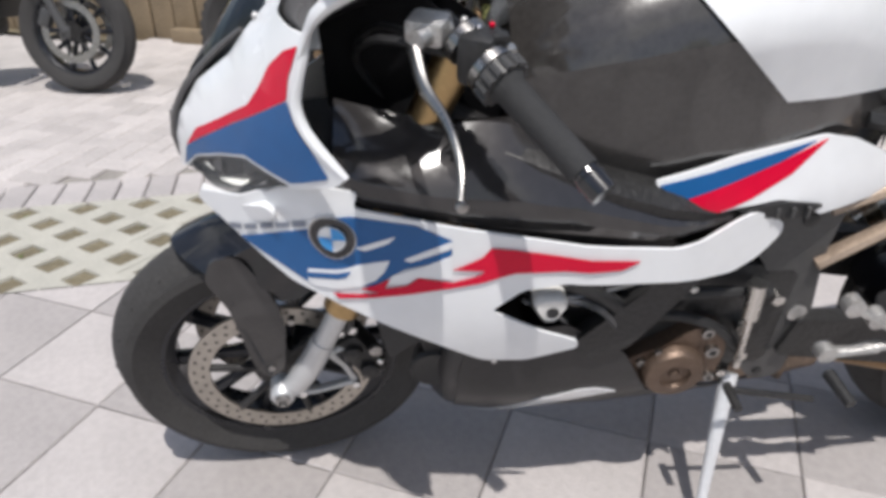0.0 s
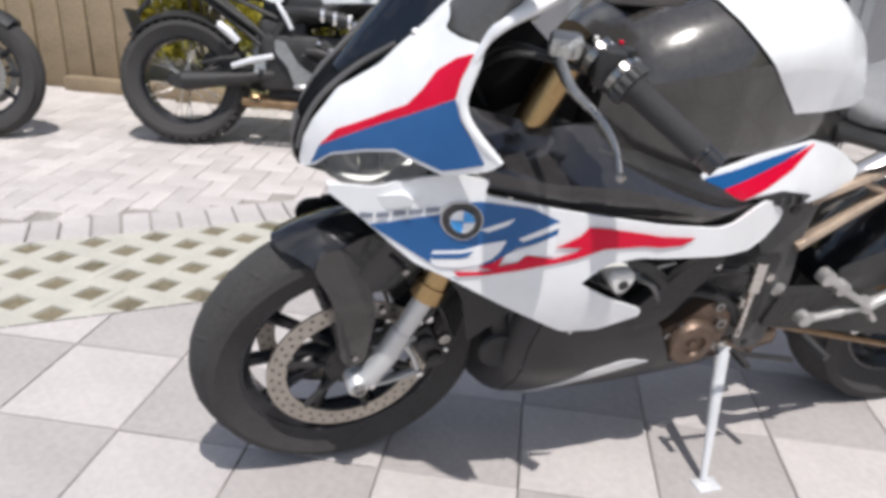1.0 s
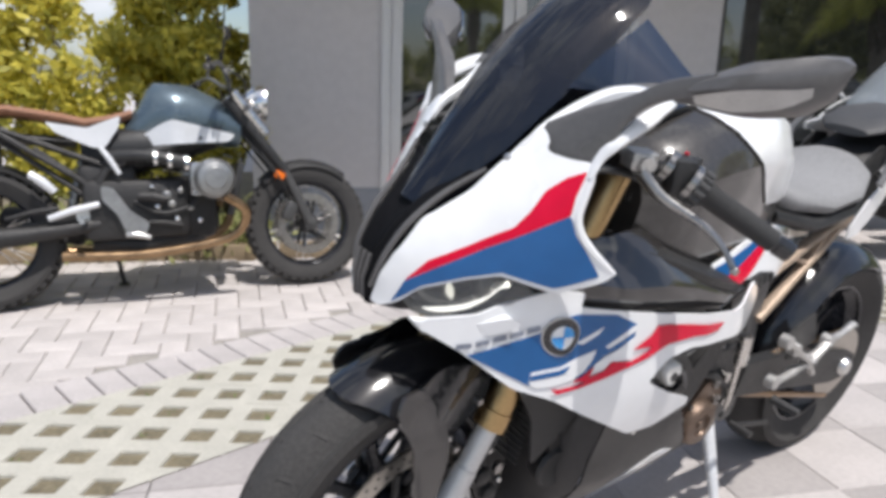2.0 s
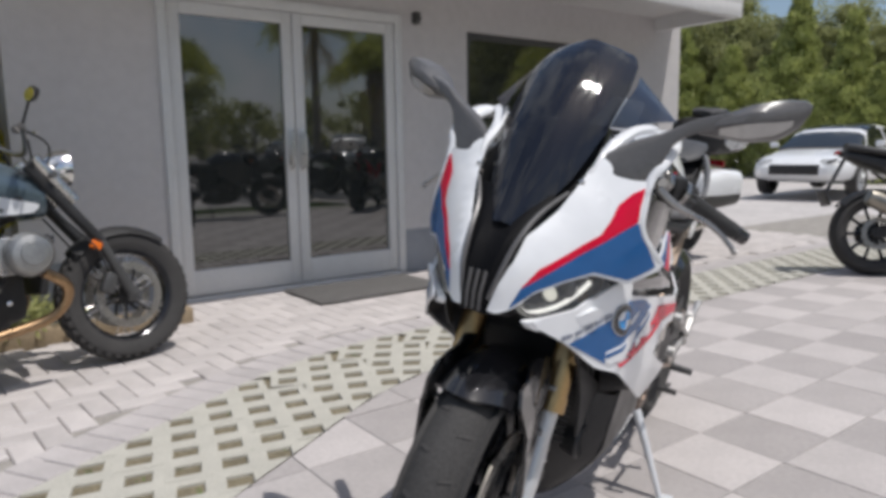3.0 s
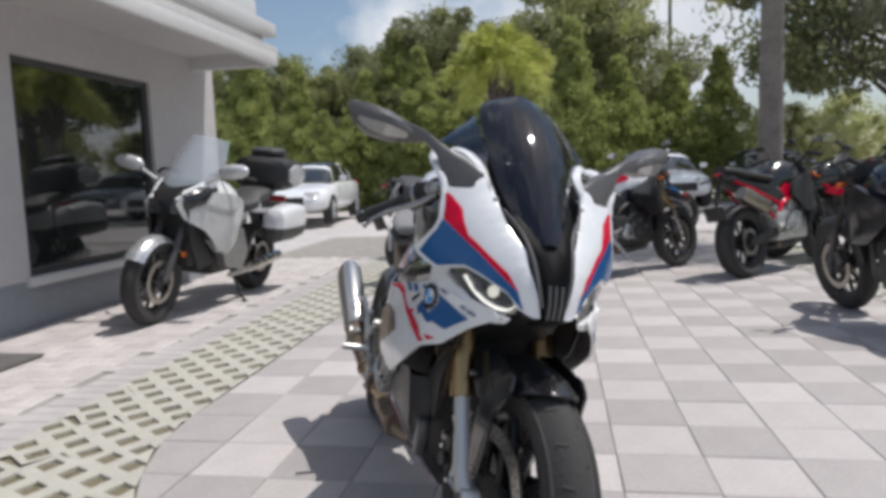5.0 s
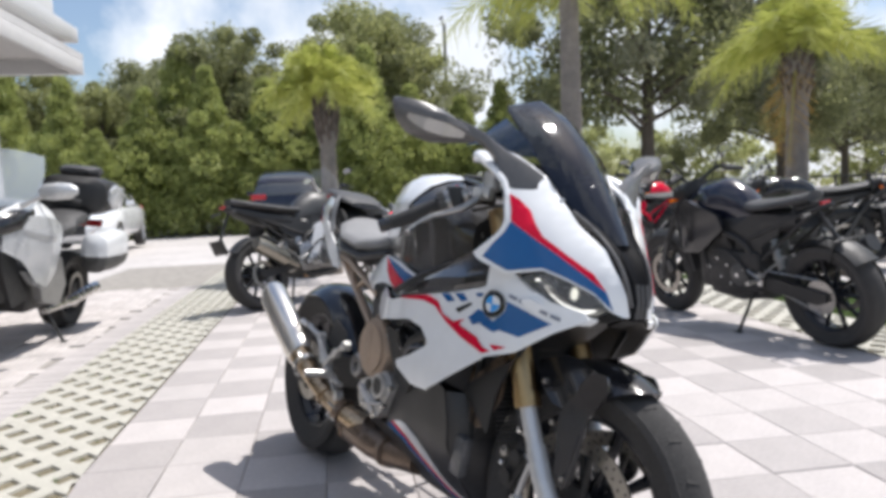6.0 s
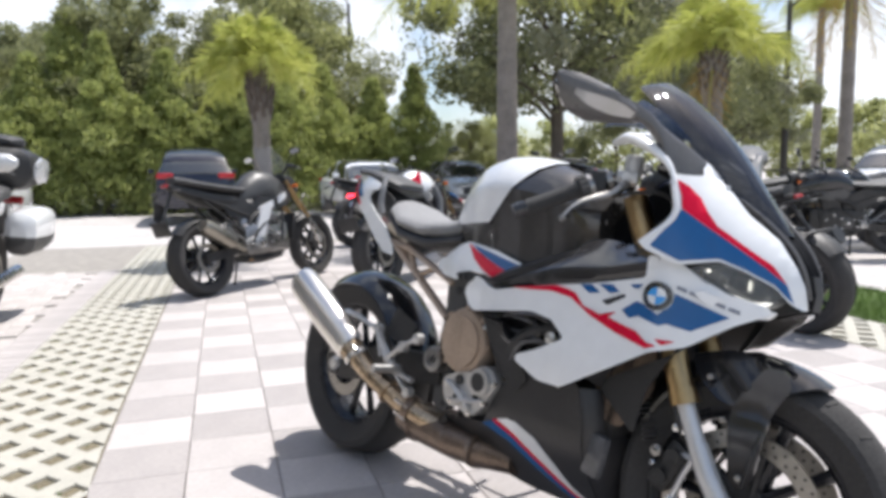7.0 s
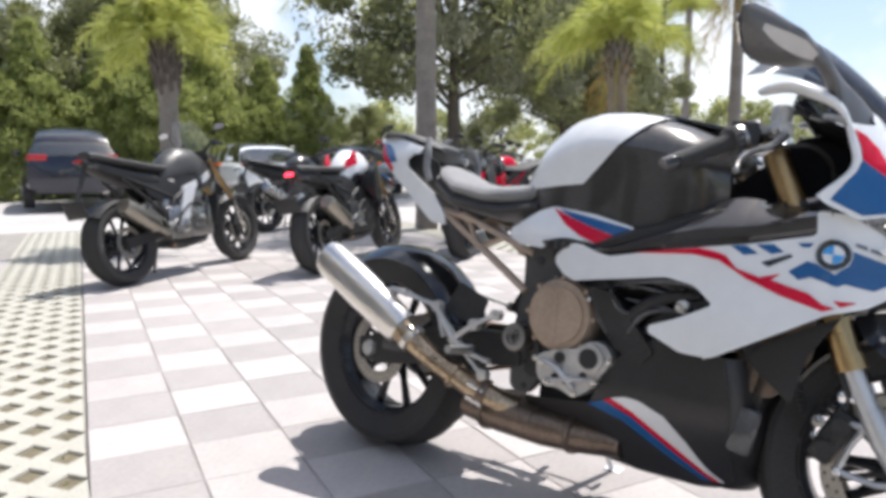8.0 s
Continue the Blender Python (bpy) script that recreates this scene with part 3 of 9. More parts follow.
        for t in np.linspace(1, -1, 11):
            a, d = radians(a0 + 11 * t * t * (1 - i / 14)), rr - 0.045 * abs(t) ** 2.6 - 0.008
            sec.append((fx + d * math.cos(a), (w - 0.003) * t, fz + d * math.sin(a)))
        secs.append(sec)
    loft(bm, secs)
    fender = part("front_fender", bm, GLOSSBLACK, bike, "gloss black front fender", m=S)
    for s in (1, -1):
        bm = B()
        panel(bm, [(1.452, 0.556), (1.424, 0.502), (1.414, 0.432), (1.405, 0.362), (1.384, 0.338), (1.360, 0.356), (1.345, 0.455), (1.350, 0.500), (1.372, 0.548), (1.398, 0.590), (1.438, 0.588)], lambda x, z: 0.112 - 0.22 * max(0.0, z - 0.49) - 0.03 * max(0.0, z - 0.40), 0.006, s, 0.012)
        part("fender_stay", bm, LACQUER, fender, "dark lacquered fender stay")
        bm = B()
        panel(bm, [(1.408, 0.592), (1.378, 0.548), (1.352, 0.498), (1.318, 0.506), (1.268, 0.546), (1.245, 0.590), (1.330, 0.612)], lambda x, z: 0.103 - 0.20 * max(0.0, z - 0.49) + 0.006 * math.sin((x + z) * 60), 0.005, s, 0.012, 0.015)
        part("fender_wing", bm, GLOSSBLACK, fender, "gloss black fender wing")
        bm = B()
        tube(bm, [(1.418, s * 0.100, 0.515), (1.404, s * 0.110, 0.430), (1.386, s * 0.113, 0.350)], 0.004, 6, 1.0, (0, 1, 0), 3)
        part("stay_rim", bm, GLOSSBLACK, fender)
        for q in ((1.380, 0.365), (1.335, 0.470), (1.300, 0.550)):
            bm = B()
            capped(bm, [(0.006, s * 0.104), (0.006, s * 0.116), (0.003, s * 0.117)], (q[0], 0, q[1]), n=10)
            part("stay_bolt", bm, DARKALU, fender)

    # ---- bodywork surfaces ----
    side_y = curve([0.58, 0.67, 0.75, 0.90, 1.05, 1.228, 1.35, 1.46], [0.148, 0.182, 0.214, 0.238, 0.228, 0.212, 0.158, 0.080])

    def ys(x, z):
        return side_y(x) - 1.3 * max(0.0, z - 0.70) ** 2 - 0.55 * max(0.0, 0.60 - z) ** 2 + 0.006 * math.sin((z - 0.45) * 16)

    # nose: runs inward to its inner edge along the intake
    nose_zi = curve([1.19, 1.235, 1.258, 1.283, 1.297, 1.318, 1.345, 1.388, 1.432, 1.450, 1.458], [1.045, 1.02, 1.0, 0.966, 0.950, 0.928, 0.898, 0.860, 0.805, 0.762, 0.715])
    nose_yi = curve([1.19, 1.235, 1.258, 1.283, 1.297, 1.318, 1.345, 1.388, 1.432, 1.450, 1.458], [0.150, 0.135, 0.124, 0.112, 0.108, 0.102, 0.082, 0.063, 0.051, 0.041, 0.030])
    nose_yo = curve([1.19, 1.25, 1.30, 1.36, 1.41, 1.45, 1.475], [0.262, 0.226, 0.192, 0.147, 0.106, 0.064, 0.032])

    def yn(x, z):
        a = nose_yi(x)
        return a + (max(nose_yo(x), a) - a) * (1 - math.exp(-max(0.0, nose_zi(x) - z) / 0.05)) - 0.12 * max(0.0, 0.79 - z)

    def yt(x, z):
        return curve([0.45, 0.55, 0.75, 0.9], [0.12, 0.155, 0.178, 0.175])(x) - 0.35 * max(0, z - 0.70)

    def yb(x, z):
        return curve([0.45, 0.60, 0.8, 1.0, 1.1, 1.18], [0.13, 0.16, 0.180, 0.186, 0.190, 0.186])(x) - 1.6 * max(0.0, 0.34 - z) ** 2 - 0.42 * max(0.0, 0.34 - z) - 0.13 * max(0.0, 0.47 - z) * min(1.0, max(0.0, (x - 1.0) / 0.12))

    side_out = [(1.420, 0.698), (1.368, 0.668), (1.292, 0.611), (1.231, 0.592), (1.156, 0.547), (1.030, 0.475), (0.969, 0.477), (0.899, 0.510), (0.900, 0.525), (0.955, 0.546), (1.026, 0.584), (0.985, 0.620), (0.925, 0.632), (0.678, 0.600), (0.640, 0.612), (0.606, 0.640), (0.606, 0.658), (0.636, 0.682), (0.665, 0.692), (0.692, 0.688), (0.745, 0.672), (0.779, 0.666), (0.92, 0.691), (1.079, 0.716), (1.203, 0.740), (1.193, 0.763), (1.245, 0.769), (1.313, 0.747), (1.352, 0.727), (1.412, 0.712)]
    left_graphics = (
        ("blue_graphic", BLUE, 0.0016, [(1.360, 0.664), (1.262, 0.702), (1.249, 0.724), (1.206, 0.730), (1.125, 0.719), (1.079, 0.698), (1.079, 0.676), (1.104, 0.662), (1.141, 0.652), (1.160, 0.639), (1.183, 0.624), (1.272, 0.618)]),
        ("white_graphic", WHITE, 0.0026, [(1.202, 0.684), (1.150, 0.703), (1.160, 0.692), (1.190, 0.680)]),
        ("white_graphic", WHITE, 0.0026, [(1.141, 0.668), (1.122, 0.677), (1.079, 0.697), (1.079, 0.687), (1.108, 0.674), (1.133, 0.664)]),
        ("white_graphic", WHITE, 0.0026, [(1.269, 0.639), (1.219, 0.651), (1.196, 0.659), (1.159, 0.666), (1.167, 0.648), (1.179, 0.634), (1.198, 0.624), (1.260, 0.614), (1.271, 0.621)]),
        ("blue_graphic", BLUE, 0.0036, [(1.270, 0.634), (1.210, 0.648), (1.218, 0.638), (1.270, 0.626)]),
        ("white_graphic", WHITE, 0.0026, [(1.164, 0.630), (1.156, 0.643), (1.126, 0.653), (1.079, 0.675), (1.079, 0.638), (1.127, 0.641), (1.138, 0.629)]),
        ("red_graphic", RED, 0.0034, [(1.237, 0.611), (1.230, 0.604), (1.184, 0.606), (1.131, 0.614), (1.079, 0.625), (1.041, 0.634), (0.998, 0.650), (0.932, 0.654), (0.856, 0.648), (0.831, 0.658), (0.934, 0.676), (1.000, 0.686), (1.029, 0.688), (1.041, 0.673), (1.068, 0.658), (1.079, 0.654), (1.035, 0.653), (1.042, 0.646), (1.079, 0.633), (1.123, 0.640), (1.138, 0.627), (1.168, 0.621), (1.160, 0.638), (1.176, 0.628), (1.199, 0.620), (1.172, 0.614), (1.199, 0.611)]),
    )
    right_graphics = (
        ("blue_graphic", BLUE, 0.0016, [(1.242, 0.675), (1.258, 0.700), (1.262, 0.716), (1.360, 0.682), (1.298, 0.645), (1.249, 0.654), (1.229, 0.662)]),
        ("blue_graphic", BLUE, 0.0018, [(1.157, 0.668), (1.188, 0.691), (1.204, 0.687), (1.223, 0.678), (1.256, 0.655), (1.242, 0.647), (1.197, 0.661), (1.176, 0.653)]),
        ("blue_graphic", BLUE, 0.0016, [(1.046, 0.710), (1.076, 0.713), (1.100, 0.698), (1.073, 0.693)]),
        ("blue_graphic", BLUE, 0.0016, [(1.094, 0.716), (1.126, 0.719), (1.146, 0.705), (1.124, 0.699)]),
        ("blue_graphic", BLUE, 0.0016, [(1.168, 0.724), (1.196, 0.727), (1.190, 0.718), (1.178, 0.717)]),
        ("vent_slot", GLOSSBLACK, 0.0020, [(1.107, 0.681), (1.157, 0.702), (1.163, 0.697), (1.121, 0.673)]),
        ("red_graphic", RED, 0.0026, [(0.843, 0.679), (0.985, 0.700), (1.019, 0.695), (1.039, 0.689), (1.063, 0.664), (1.107, 0.651), (1.145, 0.662), (1.128, 0.648), (1.167, 0.637), (1.197, 0.629), (1.222, 0.611), (1.243, 0.606), (1.223, 0.598), (1.147, 0.620), (1.083, 0.646), (1.028, 0.678), (0.974, 0.686)]),
        ("red_graphic", RED, 0.0026, [(1.238, 0.620), (1.276, 0.620), (1.251, 0.609)]),
    )
    for s in (1, -1):
        bm = B()
        ys_s = ys if s > 0 else (lambda x, z: ys(x, z) + 0.10 * max(0.0, 0.60 - z))
        # the wedge behind the lamp stands taller on the right
        outline = side_out if s > 0 else [{(1.203, 0.740): (1.20, 0.742), (1.193, 0.763): (1.195, 0.790), (1.245, 0.769): (1.25, 0.786)}.get(q, q) for q in side_out]
        panel(bm, outline, ys_s, 0.005, s, 0.010)
        fair = part("side_fairing", bm, WHITE, bike, "white side fairing with blue and red graphics")
        for name, material, off, outline in left_graphics if s > 0 else right_graphics:
            bm = B()
            panel(bm, outline, ys_s, 0.001, s, 0.002, 0.03, off)
            part(name, bm, material, fair)
        for k in range(5):
            bm = B()
            x0, z0 = 1.374 - 0.023 * k, (0.671 if s > 0 else 0.690) + 0.0075 * k
            panel(bm, [(x0, z0), (x0 - 0.018, z0 + 0.006), (x0 - 0.018, z0 + 0.013), (x0, z0 + 0.008)], ys, 0.001, s, 0, out=0.0028)
            part("grey_bar", bm, BARGREY, fair)
        roundel(fair, ys, 1.231, 0.698 if s > 0 else 0.707, s, 0.031)
        bm = B()
        capped(bm, [(0.004, 0), (0.004, 0.004)], (1.015, s * (ys(1.015, 0.47)) - 0.001, 0.474), n=10)
        part("fastener", bm, ALU, fair)

        # nose panel
        rear_edge = ((1.234, 0.961), (1.241, 0.938), (1.249, 0.912), (1.255, 0.886), (1.250, 0.864), (1.236, 0.844), (1.219, 0.827), (1.203, 0.812))
        nose_out = [(1.456, 0.710), (1.450, 0.757), (1.435, 0.795), (1.400, 0.846), (1.345, 0.893), (1.319, 0.927), (1.298, 0.949), (1.284, 0.965), (1.262, 0.993), (1.264, 0.978), (1.271, 0.964), (1.254, 0.960), *rear_edge, (1.214, 0.800), (1.269, 0.775), (1.331, 0.791), (1.369, 0.776), (1.413, 0.752), (1.436, 0.722)]
        bm = B()
        panel(bm, nose_out, yn, 0.005, s, 0.006, 0.018)
        nose = part("nose_fairing", bm, WHITE, bike, "white nose panel with red and blue stripes")
        bm = B()
        panel(bm, [(1.244, 0.949), (1.262, 0.938), (1.283, 0.915), (1.300, 0.886), (1.318, 0.861), (1.357, 0.830), (1.406, 0.794), (1.429, 0.760), (1.395, 0.790), (1.358, 0.818), (1.319, 0.847), (1.285, 0.872), (1.263, 0.889), (1.258, 0.915)], yn, 0.001, s, 0.003, 0.018, out=0.0016)
        part("red_stripe", bm, RED, nose)
        bm = B()
        panel(bm, [(1.263, 0.888), (1.285, 0.871), (1.319, 0.846), (1.358, 0.817), (1.395, 0.789), (1.429, 0.759), (1.441, 0.723), (1.412, 0.757), (1.368, 0.781), (1.331, 0.796), (1.272, 0.783), (1.222, 0.808), (1.243, 0.843), (1.257, 0.864)], yn, 0.001, s, 0.003, 0.018, out=0.0018)
        part("blue_stripe", bm, BLUE, nose)
        bm = B()
        tube(bm, [(x - 0.002, s * (yn(x, z) - 0.003), z) for x, z in rear_edge], [0.004, 0.006, 0.006, 0.007, 0.007, 0.007, 0.006, 0.004], 8, 1.0, (0, 1, 0), 4)
        part("rolled_edge", bm, WHITE, nose, "white rolled edge of the nose panel")
        # white arm from the rear edge back under the mirror
        bm = B()
        tube(bm, [(1.242, s * 0.207, 0.940), (1.230, s * 0.207, 0.968), (1.211, s * 0.214, 0.994), (1.170, s * 0.214, 1.020), (1.120, s * 0.198, 1.040), (1.060, s * 0.168, 1.038)], [0.006, 0.009, 0.015, 0.021, 0.023, 0.012], 12, 0.6, (0, 1, 0), 5)
        part("lower_arm", bm, WHITE, nose)
        # white band that climbs beside the screen and runs back over the mirror's root
        bm = B()
        inner = smooth_line([(1.286, s * 0.108, 0.960), (1.262, s * 0.110, 0.986), (1.225, s * 0.110, 1.010), (1.185, s * 0.118, 1.034), (1.150, s * 0.132, 1.052), (1.115, s * 0.152, 1.060), (1.080, s * 0.168, 1.050)], 4)
        outer = smooth_line([(1.283, s * 0.116, 0.962), (1.257, s * 0.127, 0.993), (1.222, s * 0.131, 1.012), (1.190, s * 0.141, 1.032), (1.160, s * 0.156, 1.048), (1.125, s * 0.178, 1.053), (1.080, s * 0.182, 1.042)], 4)
        rows = []
        for a, b in zip(inner, outer):
            rows.append([bm.verts.new(a - Vector((0, 0, 0.010))), bm.verts.new(a), bm.verts.new(a.lerp(b, 0.45) + Vector((0.003, 0, 0.004))), bm.verts.new(b), bm.verts.new(b - Vector((0, 0, 0.010)))])
        for a, b in zip(rows, rows[1:]):
            for j in range(4):
                bm.faces.new((a[j], a[j + 1], b[j + 1], b[j]))
        bmesh.ops.recalc_face_normals(bm, faces=bm.faces[:])
        bmesh.ops.solidify(bm, geom=bm.faces[:], thickness=0.003)
        part("upper_arm", bm, WHITE, nose, "", 50)

        # headlamp
        lamp_out = [(1.428, 0.728), (1.411, 0.752), (1.367, 0.776), (1.337, 0.788), (1.308, 0.783), (1.284, 0.770), (1.315, 0.742), (1.352, 0.714), (1.400, 0.706)]
        bm = B()
        panel(bm, lamp_out, yn, 0.03, s, 0.006, 0.03, out=-0.048)
        lamp = part("headlamp", bm, GLOSSBLACK, bike, "clear-lensed headlamp with a lit daytime strip")
        bm = B()
        panel(bm, lamp_out, yn, 0.003, s, 0.006, 0.03, out=-0.008)
        lens = part("lens", bm, LENS, lamp)
        lens.visible_shadow = False
        bm = B()
        path = smooth_line([(x, s * (yn(x, z) - d), z) for x, z, d in ((1.412, 0.730, 0.022), (1.398, 0.717, 0.026), (1.376, 0.714, 0.030), (1.346, 0.725, 0.032), (1.320, 0.748, 0.032), (1.306, 0.771, 0.030))], 4)
        front, back = [], []
        for i, p in enumerate(path):
            d = path[min(i + 1, len(path) - 1)] - path[max(i - 1, 0)]
            nrm = Vector((0, -d.z, d.y)).normalized() * 0.0040
            front.append((bm.verts.new(p + nrm), bm.verts.new(p - nrm)))
            back.append((bm.verts.new(p + nrm - Vector((0.003, 0, 0))), bm.verts.new(p - nrm - Vector((0.003, 0, 0)))))
        for i in range(len(path) - 1):
            for a, b in ((front[i], front[i + 1]), (back[i + 1], back[i]), ((front[i][0], back[i][0]), (front[i + 1][0], back[i + 1][0])), ((back[i][1], front[i][1]), (back[i + 1][1], front[i + 1][1]))):
                bm.faces.new((a[0], a[1], b[1], b[0]))
        part("light_strip", bm, DRL, lamp, "lit white light strip")
        bm = B()
        for side in (1, -1):
            inner, outer = [], []
            for i, p in enumerate(path):
                d = path[min(i + 1, len(path) - 1)] - path[max(i - 1, 0)]
                nrm = Vector((0, -d.z, d.y)).normalized() * 0.0062 * side
                inner.append(bm.verts.new(p + nrm - Vector((0.004, 0, 0))))
                outer.append(bm.verts.new(p + nrm * 1.05 + Vector((0.018, 0, 0))))
            for i in range(len(path) - 1):
                bm.faces.new((inner[i], inner[i + 1], outer[i + 1], outer[i]))
        bmesh.ops.solidify(bm, geom=bm.faces[:], thickness=0.0012)
        part("light_channel", bm, DARKGREY, lamp)
        bm = B()
        x, z = 1.364, 0.749
        capped(bm, [(0.012, -0.03), (0.0165, 0.003), (0.0165, 0.010), (0.0148, 0.010), (0.0148, 0.002)], (x, s * (yn(x, z) - 0.030), z), "x", n=20)
        part("projector_ring", bm, DARKGREY, lamp)
        bm = B()
        capped(bm, [(0.0142, 0.001), (0.0142, 0.003), (0.011, 0.0065), (0.006, 0.0085), (0.0, 0.009)], (x, s * (yn(x, z) - 0.030), z), "x", n=20)
        part("projector_lens", bm, PROJ, lamp, "lit projector lens")
        bm = B()
        x, z = 1.335, 0.757
        capped(bm, [(0.014, -0.02), (0.017, 0.004), (0.010, 0.008)], (x, s * (yn(x, z) - 0.034), z), "x", n=16)
        part("reflector", bm, DARKALU, lamp)
        # lower lip under the lamp
        bm = B()
        panel(bm, [(1.420, 0.702), (1.40, 0.706), (1.352, 0.713), (1.315, 0.730), (1.300, 0.722), (1.32, 0.704), (1.36, 0.688), (1.408, 0.686)], lambda x, z: yn(x, z) + 0.008, 0.016, s, 0.005, 0.025)
        part("lower_lip", bm, WHITE, bike)

        # lacquered shell between the white side and the tank, folded over a ridge
        shell_x = (0.695, 0.74, 0.79, 0.84, 0.89, 0.94, 0.99, 1.04, 1.09, 1.14, 1.19, 1.222)
        shell_lo = curve([0.695, 0.745, 0.779, 0.92, 1.079, 1.20, 1.23], [0.680, 0.666, 0.662, 0.687, 0.712, 0.738, 0.778])
        shell_hi = curve([0.695, 0.74, 0.80, 0.86, 0.93, 0.99, 1.05, 1.10, 1.16, 1.222], [0.696, 0.712, 0.744, 0.776, 0.812, 0.828, 0.826, 0.824, 0.836, 0.850])
        bm = B()
        rings = []
        for x in smooth_line([(q, 0, 0) for q in shell_x], 2):
            x = x.x
            lo, hi = shell_lo(x), shell_hi(x)
            w = curve([0.695, 0.80, 0.95, 1.10, 1.222], [0.176, 0.200, 0.208, 0.206, 0.196])(x)
            g, up = hi - lo, 0.012 * math.sin((x - 0.7) * 23)
            sec = [(w - 0.004, lo), (w + 0.003, lo + 0.18 * g), (w + 0.001, lo + 0.36 * g), (w - 0.007, lo + 0.44 * g), (w - 0.040, lo + 0.66 * g + up * 0.4), (w - 0.072, lo + 0.84 * g + up), (w - 0.090, lo + 0.90 * g), (w - 0.110, lo + 0.80 * g)]
            rings.append([bm.verts.new((x, s * y, z)) for y, z in sec])
        for a, b in zip(rings, rings[1:]):
            for j in range(len(a) - 1):
                bm.faces.new((a[j], a[j + 1], b[j + 1], b[j]))
        bmesh.ops.recalc_face_normals(bm, faces=bm.faces[:])
        bmesh.ops.solidify(bm, geom=bm.faces[:], thickness=0.004)
        part("cockpit_panel", bm, LACQUER, bike, "dark lacquered cockpit side panel", 24)
        bm = B()
        panel(bm, [(1.24, 0.98), (1.235, 0.80), (1.12, 0.75), (0.98, 0.76), (0.97, 0.84), (1.05, 0.90), (1.12, 0.96)], lambda x, z: 0.055, 0.004, s, 0.01)
        part("cockpit_wall", bm, DEEPBLACK, bike)
        # alloy tube and studs added to imitate the highlights beside the tank
        bm = B()
        tube(bm, [(1.00, s * 0.088, 0.862), (0.95, s * 0.104, 0.855), (0.89, s * 0.112, 0.846)], 0.007, 8, 1.0, (0, 1, 0), 3)
        duct = part("throttle_cable", bm, DARKALU, bike)
        for x, y, z in ((0.893, 0.118, 0.849), (0.910, 0.122, 0.838), (0.969, 0.112, 0.848)):
            bm = B()
            capped(bm, [(0.006, 0), (0.006, s * 0.006), (0.004, s * 0.008)], (x, s * y, z), n=10)
            part("glint_stud", bm, ALU, duct)

        # tank flank panel
        bm = B()
        panel(bm, [(0.811, 0.738), (0.774, 0.708), (0.728, 0.688), (0.694, 0.697), (0.629, 0.704), (0.575, 0.692), (0.565, 0.672), (0.445, 0.682), (0.430, 0.718), (0.465, 0.742), (0.521, 0.770), (0.572, 0.783), (0.702, 0.765)], yt, 0.005, s, 0.010)
        flank = part("tank_flank", bm, WHITE, bike, "white tank flank with a blue and red stripe")
        bm = B()
        panel(bm, [(0.803, 0.734), (0.687, 0.758), (0.588, 0.777), (0.637, 0.754), (0.699, 0.734), (0.771, 0.714)], yt, 0.002, s, 0.003, out=0.0016)
        part("blue_stripe", bm, BLUE, flank)
        bm = B()
        panel(bm, [(0.771, 0.713), (0.699, 0.733), (0.637, 0.753), (0.571, 0.779), (0.617, 0.738), (0.671, 0.710), (0.724, 0.692)], yt, 0.002, s, 0.003, out=0.0018)
        part("red_stripe", bm, RED, flank)

        bm = B()
        panel(bm, [(0.560, 0.690), (0.62, 0.702), (0.69, 0.694), (0.66, 0.680), (0.59, 0.672)], lambda x, z: yt(x, z) + 0.004, 0.012, s, 0.006)
        vent = part("flank_vent", bm, BLACK, flank)
        for k in range(3):
            bm = B()
            box(bm, (0.585 + 0.022 * k, s * (yt(0.6, 0.68) + 0.006), 0.684), (0.006, 0.008, 0.018), 0.002)
            part("vent_slat", bm, DARKGREY, vent)
        # belly pan half
        bm = B()
        panel(bm, [(1.045, 0.480), (1.064, 0.40), (1.066, 0.30), (1.062, 0.205), (1.03, 0.176), (0.98, 0.166), (0.84, 0.160), (0.56, 0.185), (0.53, 0.285), (0.74, 0.315), (0.80, 0.43), (0.90, 0.50), (0.99, 0.49)], yb, 0.005, s, 0.012)
        belly = part("belly_pan", bm, SATINBLACK, bike, "dark satin belly pan")
        bm = B()
        panel(bm, [(0.800, 0.340), (0.835, 0.350), (0.868, 0.348), (0.925, 0.326), (0.972, 0.276), (1.011, 0.221), (1.042, 0.192), (1.030, 0.192), (0.950, 0.252), (0.853, 0.317)], yb, 0.002, s, 0.003, out=0.0016)
        part("white_graphic", bm, WHITE, belly)
        if s < 0:
            bm = B()
            panel(bm, [(0.780, 0.332), (0.800, 0.340), (0.853, 0.318), (0.950, 0.253), (1.032, 0.192), (1.020, 0.191), (0.945, 0.241), (0.850, 0.306)], yb, 0.002, s, 0.003, out=0.0026)
            part("red_graphic", bm, RED, belly)
            bm = B()
            panel(bm, [(0.733, 0.312), (0.780, 0.331), (0.850, 0.305), (0.945, 0.240), (1.018, 0.191), (0.995, 0.190), (0.921, 0.230), (0.823, 0.292)], yb, 0.002, s, 0.003, out=0.0032)
            part("blue_graphic", bm, BLUE, belly)
        bm = B()
        rows = []
        for z in (0.176, 0.20, 0.26, 0.32, 0.38, 0.44, 0.475):
            x0 = curve([0.176, 0.205, 0.30, 0.40, 0.48], [1.03, 1.062, 1.066, 1.064, 1.045])(z)
            y0 = yb(x0, z) - 0.003
            rows.append([bm.verts.new((x0 + dx, s * y0 * f, z)) for f, dx in ((1.0, 0.0), (0.94, 0.014), (0.80, 0.026), (0.55, 0.040), (0.25, 0.050), (0.0, 0.054))])
        for a, b in zip(rows, rows[1:]):
            for j in range(5):
                bm.faces.new((a[j], a[j + 1], b[j + 1], b[j]))
